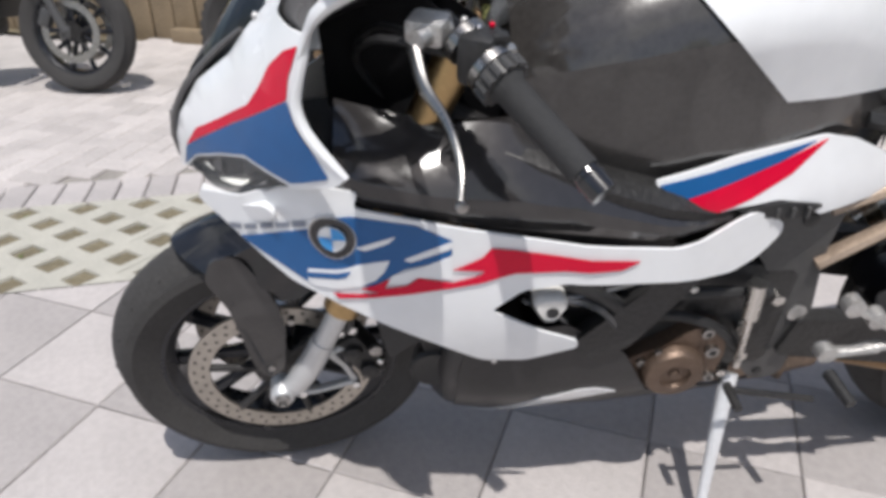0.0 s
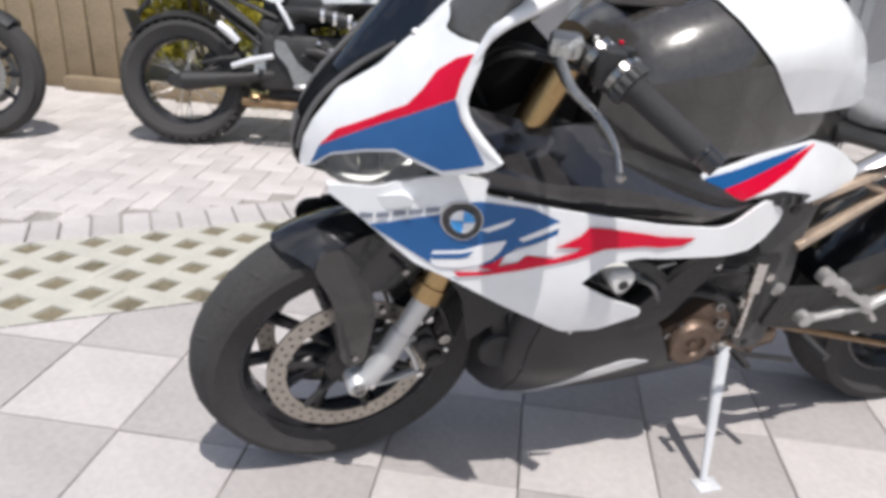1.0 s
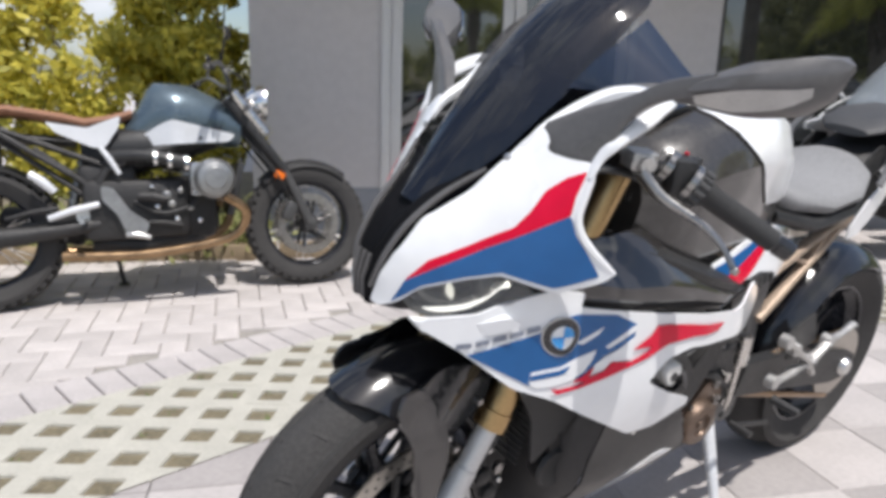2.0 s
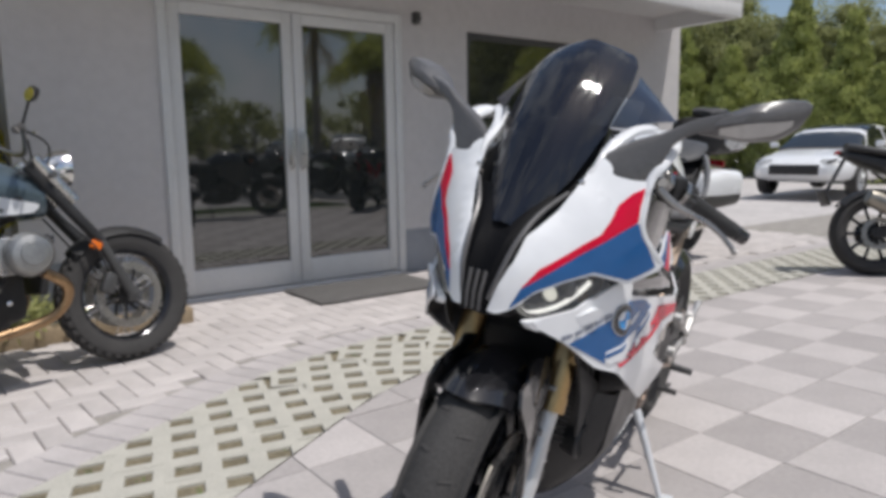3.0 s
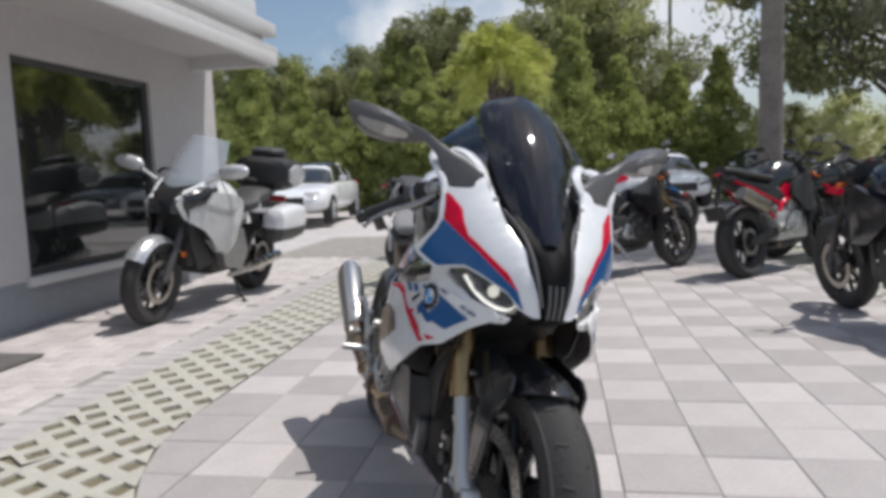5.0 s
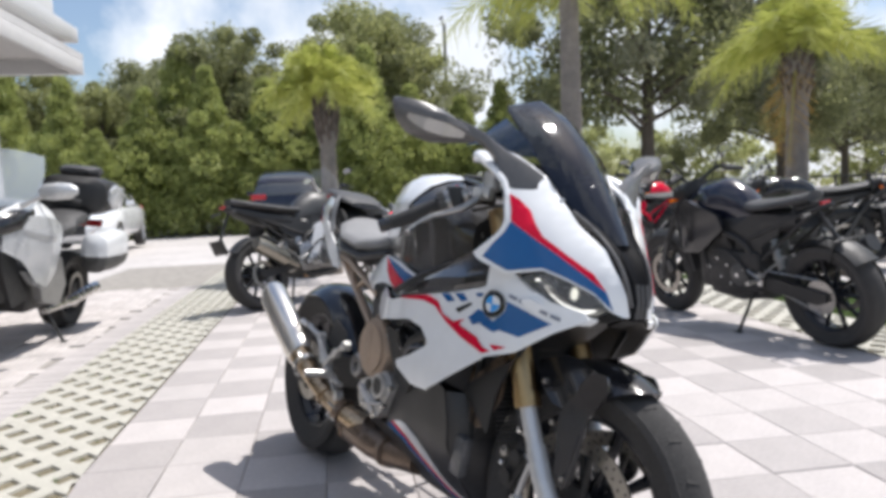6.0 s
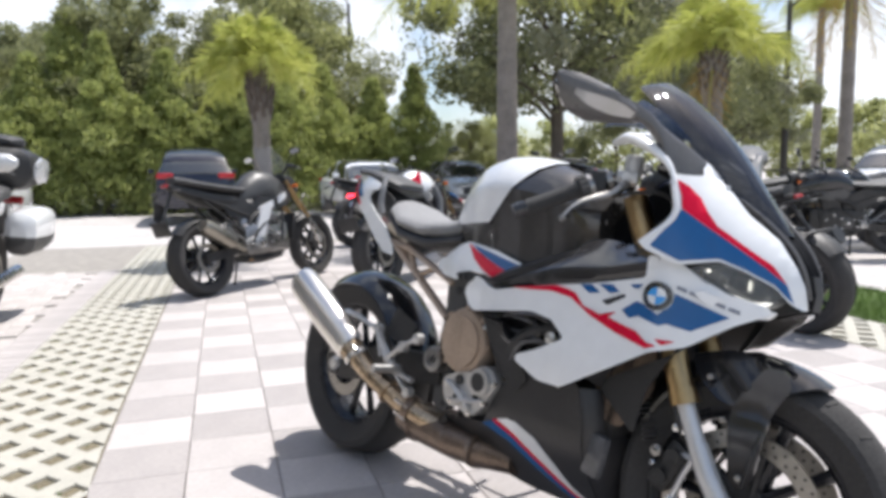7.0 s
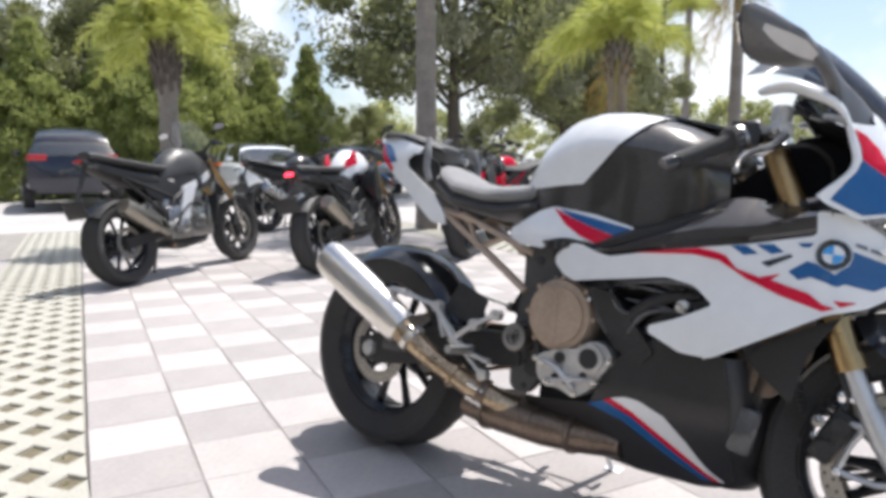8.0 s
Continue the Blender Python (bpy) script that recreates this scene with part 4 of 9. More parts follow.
        bmesh.ops.recalc_face_normals(bm, faces=bm.faces[:])
        bmesh.ops.solidify(bm, geom=bm.faces[:], thickness=0.003)
        part("belly_front", bm, SATINBLACK, belly, "dark front of the belly pan")
        if s < 0:
            # gloss-black duct shell in the fairing's rear opening
            bm = B()
            panel(bm, [(0.672, 0.606), (0.760, 0.620), (0.905, 0.628), (0.975, 0.597), (0.862, 0.520), (0.855, 0.462), (0.812, 0.446), (0.735, 0.514)], lambda x, z: 0.168 + 0.014 * math.sin((x * 0.7 + z) * 21), 0.006, s, 0.012, 0.02)
            shell = part("duct_shell", bm, GLOSSBLACK, bike, "gloss-black duct shell")
            bm = B()
            panel(bm, [(0.768, 0.590), (0.895, 0.604), (0.935, 0.588), (0.845, 0.545), (0.800, 0.548)], lambda x, z: 0.171 + 0.014 * math.sin((x * 0.7 + z) * 21), 0.003, s, 0.010, 0.02)
            part("duct_mouth", bm, DEEPBLACK, shell)
            bm = B()
            tube(bm, [(0.775, s * 0.184, 0.586), (0.800, s * 0.187, 0.548), (0.846, s * 0.187, 0.544), (0.936, s * 0.184, 0.588)], 0.005, 8, 1.0, (0, 1, 0), 4)
            part("duct_lip", bm, LACQUER, shell)
        # black liner from the fairing's lower edge in to the radiator
        bm = B()
        edge = ((1.408, 0.692), (1.368, 0.674), (1.292, 0.618), (1.231, 0.599), (1.156, 0.554), (1.085, 0.512))
        outer = [Vector((x, s * (ys_s(x, z) - 0.006), z)) for x, z in edge]
        inner = [Vector((x, s * y, z)) for x, y, z in ((1.24, 0.085, 0.72), (1.19, 0.120, 0.69), (1.13, 0.140, 0.63), (1.11, 0.145, 0.58), (1.10, 0.150, 0.53), (1.08, 0.150, 0.48))]
        ro, ri = [bm.verts.new(q) for q in smooth_line(outer, 3)], [bm.verts.new(q) for q in smooth_line(inner, 3)]
        for j in range(len(ro) - 1):
            bm.faces.new((ro[j], ro[j + 1], ri[j + 1], ri[j]))
        bmesh.ops.solidify(bm, geom=bm.faces[:], thickness=0.003)
        part("fairing_liner", bm, BLACK, bike, "black inner fairing liner")
        # inner intake wall beside the radiator
        bm = B()
        panel(bm, [(1.30, 0.66), (1.265, 0.60), (1.06, 0.49), (1.17, 0.40), (1.19, 0.50), (1.24, 0.58), (1.30, 0.70)], lambda x, z: 0.145, 0.006, s, 0.01)
        part("intake_wall", bm, BLACK, bike)

        # mirrors
        bm = B()
        root = (
            ((1.272, 0.127, 0.958), (1.259, 0.124, 0.999), (1.236, 0.126, 1.004), (1.240, 0.130, 0.962)),
            ((1.254, 0.170, 0.956), (1.241, 0.158, 1.022), (1.212, 0.162, 1.032), (1.220, 0.170, 0.972)),
            ((1.232, 0.207, 0.964), (1.222, 0.194, 1.042), (1.190, 0.199, 1.048), (1.198, 0.204, 1.004)),
            ((1.213, 0.229, 1.028), (1.208, 0.226, 1.060), (1.184, 0.228, 1.066), (1.188, 0.229, 1.034)),
            ((1.198, 0.260, 1.055), (1.196, 0.259, 1.082), (1.174, 0.260, 1.084), (1.175, 0.261, 1.058)),
            ((1.178, 0.310, 1.070), (1.176, 0.310, 1.100), (1.152, 0.310, 1.102), (1.153, 0.310, 1.072)))
        rails = [smooth_line([q[k] for q in root], 4) for k in range(4)]
        rings = []
        for i in range(len(rails[0])):
            c = [rails[k][i] for k in range(4)]
            rings.append([(v.x, s * v.y, v.z) for k in range(4) for v in (c[k].lerp(c[k - 1], 0.16), c[k].lerp((c[0] + c[1] + c[2] + c[3]) / 4, 0.10), c[k].lerp(c[(k + 1) % 4], 0.16))])
        loft(bm, rings)
        mir = part("mirror", bm, GREYPLASTIC, bike, "grey plastic rear-view mirror on a slender arm")
        # wedge-shaped head: front edge, back edge, top and bottom heights along its width
        wy = [0.262, 0.295, 0.335, 0.385, 0.415, 0.428]
        xf, xb = curve(wy, [1.182, 1.190, 1.176, 1.140, 1.112, 1.096]), curve(wy, [1.160, 1.112, 1.088, 1.078, 1.078, 1.084])
        zt, zb = curve(wy, [1.074, 1.098, 1.122, 1.137, 1.139, 1.132]), curve(wy, [1.054, 1.052, 1.050, 1.062, 1.088, 1.118])

        def ring_at(y):
            a, b, c, d = xf(y), xb(y), zt(y), zb(y)
            m1 = c * 0.52 + d * 0.48
            return [(a, s * y, m1), (a - 0.004, s * y, m1 + (c - m1) * 0.45), (a * 0.7 + b * 0.3, s * y, c - (c - m1) * 0.12), (b + 0.004, s * y, c), (b, s * y, m1), (b + 0.006, s * y, d), (a * 0.55 + b * 0.45, s * y, d + 0.001), (a * 0.8 + b * 0.2, s * y, d + (m1 - d) * 0.22)]
        bm = B()
        loft(bm, [ring_at(y) for y in np.linspace(wy[0], wy[-1], 14)])
        part("mirror_shell", bm, GREYPLASTIC, mir)
        bm = B()
        low, high = [], []
        for i, y in enumerate(np.linspace(0.296, 0.405, 9)):
            r = ring_at(y)
            f, e = Vector(r[0]), Vector(r[7])
            sq = math.sin(math.pi * (0.14 + 0.78 * i / 8)) ** 0.5
            mid, off = f.lerp(e, 0.52), Vector((0.0025, 0, -0.002))
            high.append(bm.verts.new(mid.lerp(f, 0.85 * sq) + off))
            low.append(bm.verts.new(mid.lerp(e, 0.92 * sq) + off))
        for i in range(8):
            bm.faces.new((low[i], low[i + 1], high[i + 1], high[i]))
        bmesh.ops.solidify(bm, geom=bm.faces[:], thickness=0.002)
        part("indicator_lens", bm, PALELENS, mir, "pale clear indicator lens")
        bm = B()
        ring = []
        for j in range(24):
            a = 2 * math.pi * j / 24
            y = 0.352 + 0.066 * math.cos(a)
            ring.append(bm.verts.new((xb(y) - 0.0015, s * y, (zt(y) + zb(y)) / 2 + (zt(y) - zb(y)) * 0.42 * math.sin(a))))
        c0 = bmesh.ops.extrude_face_region(bm, geom=[bm.faces.new(ring)])
        for v in c0["geom"]:
            if isinstance(v, bmesh.types.BMVert):
                v.co.x -= 0.003
        part("mirror_glass", bm, MIRROR, mir)

        # clip-on bar, grip, switch box, lever
        def at(q):
            return tuple(S.inverted() @ Vector((q[0], s * q[1], q[2])))
        bm = B()
        tube(bm, [at((1.085, 0.125, 0.945)), at((1.055, 0.205, 0.938)), at((0.950, 0.340, 0.860))], 0.0125, 10)
        bar = part("clip_on_bar", bm, ENGINE, bike, m=S)
        bm = B()
        a0, a1 = Vector(at((1.030, 0.240, 0.921))), Vector(at((0.957, 0.332, 0.866)))
        tube(bm, [a0, a0.lerp(a1, 0.06), a0.lerp(a1, 0.10), a0.lerp(a1, 0.5), a1], [0.022, 0.022, 0.0180, 0.0178, 0.0172], 18)
        part("grip", bm, GRIP, bar, "black ribbed rubber grip")
        bm = B()
        a2 = a1 + (a1 - a0).normalized() * 0.030
        tube(bm, [a1, a1.lerp(a2, 0.2), a1.lerp(a2, 0.25), a2], [0.015, 0.015, 0.0165, 0.0155], 16)
        part("bar_end", bm, GLOSSBLACK, bar, "polished black bar end")
        dd = (a1 - a0).normalized()
        bm = B()
        tube(bm, [a0 - dd * 0.014, a0 + dd * 0.004], 0.0265, 18)
        ring = part("adjuster_ring", bm, DARKGREY, bar, "ribbed grey adjuster ring")
        for k in range(14):
            bm = B()
            t = 2 * math.pi * k / 14
            u = dd.cross(Vector((0, 0, 1))).normalized()
            w = u.cross(dd)
            q = a0 - dd * 0.004 + (u * math.cos(t) + w * math.sin(t)) * 0.027
            tube(bm, [q - dd * 0.008, q + dd * 0.008], 0.0042, 6)
            part("rib", bm, DARKGREY, bar)
        bm = B()
        box(bm, a0 - dd * 0.040, (0.042, 0.046, 0.058), 0.010, Matrix.Rotation(radians(-31 * s), 4, "Z"))
        box(bm, a0 - dd * 0.028 + Vector((-0.012, 0, 0.028)), (0.02, 0.018, 0.012), 0.004)
        sw = part("switch_box", bm, BLACK, bar)
        bm = B()
        box(bm, a0 - dd * 0.045 + Vector((-0.015, 0, 0.030)), (0.006, 0.007, 0.005), 0.002)
        part("switch_button", bm, RED, sw, "small red switch")
        bm = B()
        box(bm, a0 - dd * 0.022 + Vector((-0.020, 0, 0.020)), (0.012, 0.016, 0.008), 0.003)
        part("switch_key", bm, ALU, sw)
        bm = B()
        tube(bm, [at((1.121, 0.198, 0.940)), at((1.112, 0.234, 0.914)), at((1.095, 0.268, 0.899)), at((1.085, 0.300, 0.886)), at((1.080, 0.328, 0.868)), at((1.082, 0.351, 0.848))], [0.011, 0.0085, 0.0065, 0.0058, 0.0048, 0.0052], 10, 0.8, (0, 0, 1), 4)
        capped(bm, [(0.0, -0.007), (0.006, -0.004), (0.007, 0.0), (0.006, 0.004), (0.0, 0.007)], at((1.081, 0.354, 0.844)), n=10)
        part("lever", bm, DARKALU, bar, "grey bent hand lever")
        bm = B()
        box(bm, at((1.105, 0.175, 0.955)), (0.046, 0.042, 0.030), 0.008, Matrix.Rotation(radians(-28 * s), 4, "Z"))
        tube(bm, [at((1.085, 0.170, 0.955)), at((1.12, 0.205, 0.953))], 0.011, 10)
        if s < 0:
            capped(bm, [(0.020, 0), (0.022, 0.04), (0.018, 0.045)], at((1.10, 0.15, 0.965)), "z", 14)
        part("lever_perch", bm, PALECAST, bar, "cast aluminium lever perch")
        # pale clamp ring and switch rim on the inner end of the grip
        for off, rad, wid in ((-0.020, 0.029, 0.005), (-0.062, 0.027, 0.006)):
            bm = B()
            tube(bm, [a0 + dd * (off - wid), a0 + dd * (off + wid)], rad, 18)
            part("clamp_ring", bm, DARKALU, bar)
        for k in range(3):
            bm = B()
            q = a0 - dd * (0.034 + 0.012 * k) + Vector((0.004, -0.012 * s, 0.026 - 0.004 * k))
            capped(bm, [(0.0042, 0), (0.0042, 0.006), (0.002, 0.008)], q, "z", 10)
            part("switch_key", bm, (CHROME, STEEL, PALECAST)[k], sw)

    # nose centre: black intake wedge
    bm = B()
    secs = []
    for z, xc in ((0.706, 1.459), (0.745, 1.464), (0.79, 1.452), (0.83, 1.428), (0.862, 1.396), (0.89, 1.362), (0.915, 1.330)):
        xi = curve([0.715, 0.762, 0.805, 0.860, 0.898, 0.928], [1.458, 1.450, 1.432, 1.388, 1.345, 1.318])(z) - 0.012
        w = curve([0.715, 0.762, 0.805, 0.860, 0.898, 0.928], [0.030, 0.041, 0.051, 0.063, 0.082, 0.102])(z) + 0.001
        secs.append([(xi, w, z), ((xi + xc) / 2 + 0.004, w * 0.72, z), (xc, w * 0.45, z), (xc - 0.010, w * 0.2, z), (xc - 0.010, -w * 0.2, z), (xc, -w * 0.45, z), ((xi + xc) / 2 + 0.004, -w * 0.72, z), (xi, -w, z), (xi - 0.05, -w * 0.8, z - 0.02), (xi - 0.05, w * 0.8, z - 0.02)])
    loft(bm, secs)
    part("nose_intake", bm, DEEPBLACK, bike, "black ram-air intake in the nose")
    for yy in (-0.016, 0.0, 0.016):
        bm = B()
        tube(bm, [(1.456, yy * 0.9, 0.782), (1.463, yy * 0.8, 0.745), (1.460, yy * 0.75, 0.712)], 0.0038, 6)
        part("intake_rib", bm, GREYPLASTIC, bike)
    for s in (1, -1):
        bm = B()
        tube(bm, [(1.457, s * 0.025, 0.735), (1.446, s * 0.037, 0.785), (1.418, s * 0.046, 0.835), (1.372, s * 0.060, 0.882), (1.325, s * 0.090, 0.925)], [0.004, 0.005, 0.005, 0.005, 0.003], 8, 1.0, (0, 1, 0), 5)
        part("intake_edge", bm, GREYPLASTIC, bike)
    bm = B()
    panel(bm, [(1.452, 0.712), (1.40, 0.694), (1.30, 0.690), (1.25, 0.70), (1.30, 0.75), (1.44, 0.735)], lambda x, z: 0.042, 0.084, 1, 0.008)
    chin = part("chin", bm, BLACK, bike)
    bm = B()
    panel(bm, [(1.33, 0.700), (1.28, 0.672), (1.18, 0.60), (1.16, 0.52), (1.14, 0.70), (1.25, 0.745), (1.32, 0.735)], lambda x, z: 0.095, 0.19, 1, 0.01)
    part("chin_duct", bm, BLACK, chin)
    # radiator
    bm = B()
    box(bm, (1.13, 0, 0.52), (0.03, 0.27, 0.30), 0.006, Matrix.Rotation(radians(14), 4, "Y"))
    rad = part("radiator", bm, ENGINE, bike)
    for k in range(26):
        bm = B()
        box(bm, (1.15 - (0.39 + 0.0105 * k - 0.52) * 0.25, 0, 0.39 + 0.0105 * k), (0.004, 0.24, 0.003))
        part("radiator_fin", bm, DARKGREY, rad)
    # black box added behind the radiator, standing in for shade inside the fairing
    bm = B()
    box(bm, (1.085, 0, 0.46), (0.02, 0.27, 0.28), 0.006, Matrix.Rotation(radians(8), 4, "Y"))
    part("radiator_shroud", bm, BLACK, rad)

    # windscreen, double curved
    bm = B()
    spine = smooth_line([(1.40, 0, 0.862), (1.335, 0, 0.952), (1.25, 0, 1.062), (1.150, 0, 1.158), (1.071, 0, 1.208)], 7)
    wid = curve([0, 0.12, 0.3, 0.5, 0.7, 0.85, 0.94, 0.98, 1], [0.024, 0.049, 0.082, 0.104, 0.110, 0.103, 0.090, 0.078, 0.060])
    rows = []
    for i, p in enumerate(spine):
        v = i / (len(spine) - 1)
        w = wid(v)
        rows.append([bm.verts.new((p.x - (0.44 - 0.06 * v) * w * abs(t) ** 2.2, w * t, p.z - (0.32 - 0.16 * v) * w * abs(t) ** 2.2 + 0.006 * math.exp(-(t / 0.4) ** 2) * v)) for t in np.linspace(-1, 1, 17)])
    for a, b in zip(rows, rows[1:]):
        for j in range(16):
            bm.faces.new((a[j], a[j + 1], b[j + 1], b[j]))
    bmesh.ops.solidify(bm, geom=bm.faces[:], thickness=0.003)
    part("windscreen", bm, SCREEN, bike, "dark smoked windscreen", 60)
    for s in (1, -1):
        bm = B()
        a = [Vector(q) for q in ((1.215, s * 0.110, 1.045), (1.17, s * 0.115, 1.09), (1.12, s * 0.118, 1.125), (1.075, s * 0.11, 1.15))]
        b = [Vector(q) for q in ((1.175, s * 0.128, 1.046), (1.135, s * 0.160, 1.062), (1.08, s * 0.195, 1.070), (1.03, s * 0.19, 1.07))]
        ra, rb = [bm.verts.new(q) for q in smooth_line(a, 4)], [bm.verts.new(q) for q in smooth_line(b, 4)]
        for j in range(len(ra) - 1):
            bm.faces.new((ra[j], ra[j + 1], rb[j + 1], rb[j]))
        bmesh.ops.solidify(bm, geom=bm.faces[:], thickness=0.003)
        part("screen_flare", bm, FLARE, bike, "smoked screen flare", 60)
    # screen lower shell and instrument dash behind it
    bm = B()
    secs = []
    for x, z, w, h in ((1.35, 0.865, 0.06, 0.015), (1.29, 0.905, 0.10, 0.02), (1.22, 0.955, 0.135, 0.02), (1.15, 0.985, 0.14, 0.02)):
        secs.append(rounded(x, z, w, h, 16))
    loft(bm, secs)
    part("cockpit_shell", bm, DEEPBLACK, bike)
    bm = B()
    box(bm, (1.14, 0, 1.0), (0.03, 0.17, 0.10), 0.01, Matrix.Rotation(radians(-35), 4, "Y"))
    part("dash_screen", bm, GLOSSBLACK, bike)
    for s in (1, -1):
        bm = B()
        capped(bm, [(0.006, 0), (0.006, 0.004), (0.003, 0.006)], (1.300, s * 0.104, 0.945), "x", 10)
        part("screen_bolt", bm, ALU, bike)

    # tank: creased shoulders, white shell over the rear of a dark cover
    top = curve([0.435, 0.448, 0.50, 0.585, 0.667, 0.746, 0.82, 0.893, 0.962, 1.0], [0.80, 0.89, 0.972, 1.022, 1.036, 1.032, 1.018, 0.996, 0.968, 0.935])
    half = curve([0.435, 0.50, 0.58, 0.68, 0.78, 0.88, 0.95, 1.0], [0.062, 0.098, 0.132, 0.160, 0.174, 0.172, 0.158, 0.118])

    def tank_mesh(grow):
        b = B()
        secs = []
        for x in np.linspace(0.435 - grow, 1.0, 28):
            zt, h = top(max(x, 0.435)) + grow, half(max(x, 0.435)) + grow
            zc = 0.70 + 0.70 * (zt - 0.70)
            f = min(1.0, max(0.0, (x - 0.50) / 0.25))
            right = [(0.0, zt), (0.32 * h, zt - 0.003), (0.58 * h, zt - 0.013), (0.80 * h, zt - 0.032 - 0.006 * f), (0.94 * h, zc + 0.022), (h, zc), (h * 0.992, zc - 0.02), (h * (0.97 - 0.03 * f), zc - 0.06), (h * (0.93 - 0.06 * f), 0.77), (h * 0.80, 0.71)]
            secs.append([(x, y, z) for y, z in right] + [(x, -y, z) for y, z in right[:0:-1]])
        loft(b, secs)
        return b
    bm = tank_mesh(0.0)
    part("tank_cover_front", bm, CARBON, bike, "dark lacquered tank cover", 24)
    bm = tank_mesh(0.004)
    for co, no in (((0.800, 0, 0.976), (0.68, 0, -0.73)), ((0.60, 0, 0.838), (0.05, 0, -1))):
        bmesh.ops.bisect_plane(bm, geom=bm.verts[:] + bm.edges[:] + bm.faces[:], plane_co=co, plane_no=no, clear_outer=True)
    part("tank_cover_rear", bm, WHITE, bike, "white rear tank shell", 50)
    bm = B()
    capped(bm, [(0.035, 0), (0.035, 0.008), (0.028, 0.012)], (0.80, 0, 1.022), "z", 24)
    part("filler_cap", bm, ENGINE, bike)
    bm = B()
    box(bm, (0.90, 0, 1.0), (0.12, 0.13, 0.012), 0.004, Matrix.Rotation(radians(14), 4, "Y"))
    part("tank_inset", bm, GLOSSBLACK, bike)

    # seats
    bm = B()
    secs = []
    for x, z, w, h in ((0.13, 0.885, 0.07, 0.02), (0.16, 0.865, 0.115, 0.03), (0.23, 0.828, 0.142, 0.032), (0.34, 0.808, 0.140, 0.034), (0.44, 0.815, 0.11, 0.036), (0.50, 0.835, 0.08, 0.034), (0.53, 0.85, 0.05, 0.02)):
        secs.append(rounded(x, z, w, h, 24, 2.4, drop=0.2))
    loft(bm, secs)
    part("rider_seat", bm, SEATGREY, bike, "grey rider seat")
    bm = B()
    secs = []
    for x, z, w, h in ((0.14, 0.845, 0.11, 0.03), (0.24, 0.79, 0.145, 0.026), (0.38, 0.765, 0.14, 0.026), (0.50, 0.785, 0.10, 0.024)):
        secs.append(rounded(x, z, w, h, 16))
    loft(bm, secs)
    part("seat_base", bm, BLACK, bike)
    bm = B()
    secs = []
    for x, z, w, h in ((-0.17, 1.0, 0.035, 0.006), (-0.12, 1.003, 0.070, 0.012), (-0.02, 0.990, 0.088, 0.014), (0.07, 0.965, 0.085, 0.014), (0.105, 0.950, 0.055, 0.010)):
        secs.append(rounded(x, z, w, h, 20, 2.4))
    loft(bm, secs)
    part("pillion_seat", bm, SEAT, bike, "black pillion seat")
    for s in (1, -1):
        ytail = curve([-0.2, -0.05, 0.1, 0.22], [0.045, 0.10, 0.125, 0.13])
        bm = B()
        panel(bm, [(-0.205, 1.014), (-0.105, 0.907), (0.030, 0.815), (0.157, 0.722), (0.212, 0.715), (0.205, 0.745), (0.155, 0.803), (0.105, 0.838), (0.065, 0.862), (0.028, 0.885), (0.020, 0.910), (0.045, 0.926), (0.075, 0.926), (0.085, 0.946), (-0.02, 0.977), (-0.10, 0.994)], lambda x, z: ytail(x) - 0.5 * max(0, z - 0.93), 0.006, s, 0.008, 0.03)
        tp = part("tail_panel", bm, WHITE, bike, "white tail panel")
        bm = B()
        panel(bm, [(-0.150, 0.978), (-0.09, 0.905), (-0.03, 0.905), (-0.05, 0.935), (-0.10, 0.965)], lambda x, z: ytail(x) - 0.5 * max(0, z - 0.93), 0.001, s, 0.003, 0.03, out=0.0016)
        part("blue_stripe", bm, BLUE, tp)
        bm = B()
        panel(bm, [(-0.160, 0.972), (-0.105, 0.910), (-0.050, 0.873), (-0.045, 0.885), (-0.09, 0.925), (-0.145, 0.972)], lambda x, z: ytail(x) - 0.5 * max(0, z - 0.93), 0.001, s, 0.003, 0.03, out=0.0026)
        part("red_stripe", bm, RED, tp)
        bm = B()
        panel(bm, [(0.0, 0.90), (0.10, 0.84), (0.15, 0.83), (0.13, 0.90), (0.08, 0.93), (0.02, 0.925)], lambda x, z: 0.085, 0.004, s, 0.008, 0.03)
        part("tail_inner", bm, BLACK, tp)
        bm = B()
        tube(bm, [(0.095, s * 0.105, 0.972), (0.115, s * 0.125, 0.93), (0.12, s * 0.13, 0.88), (0.135, s * 0.13, 0.845)], 0.008, 8, 1.6, (0, 1, 0), 4)
        part("grab_strap", bm, SEATGREY, bike)
        # bronze subframe
        bm = B()
        for a, b, r in (((0.17, s * 0.10, 0.765), (0.51, s * 0.125, 0.555), 0.015), ((0.17, s * 0.10, 0.765), (0.30, s * 0.11, 0.735), 0.014), ((0.26, s * 0.11, 0.752), (0.52, s * 0.12, 0.655), 0.014), ((0.33, s * 0.11, 0.66), (0.42, s * 0.115, 0.695), 0.011), ((0.28, s * 0.11, 0.74), (0.33, s * 0.11, 0.655), 0.010)):
            tube(bm, [a, b], r, 8, 0.7, (0, 1, 0))
        part("subframe", bm, BRONZE, bike, "bronze alloy subframe")
        # pivot plate and frame spar
        bm = B()
        prism(bm, [(0.495, 0.675), (0.60, 0.69), (0.635, 0.62), (0.580, 0.54), (0.562, 0.44), (0.572, 0.33), (0.535, 0.285), (0.485, 0.30), (0.480, 0.45), (0.500, 0.57)], s * 0.095, s * 0.125, 0.02)
        pp = part("pivot_plate", bm, DARKGREY, bike, "dark grey frame plate")
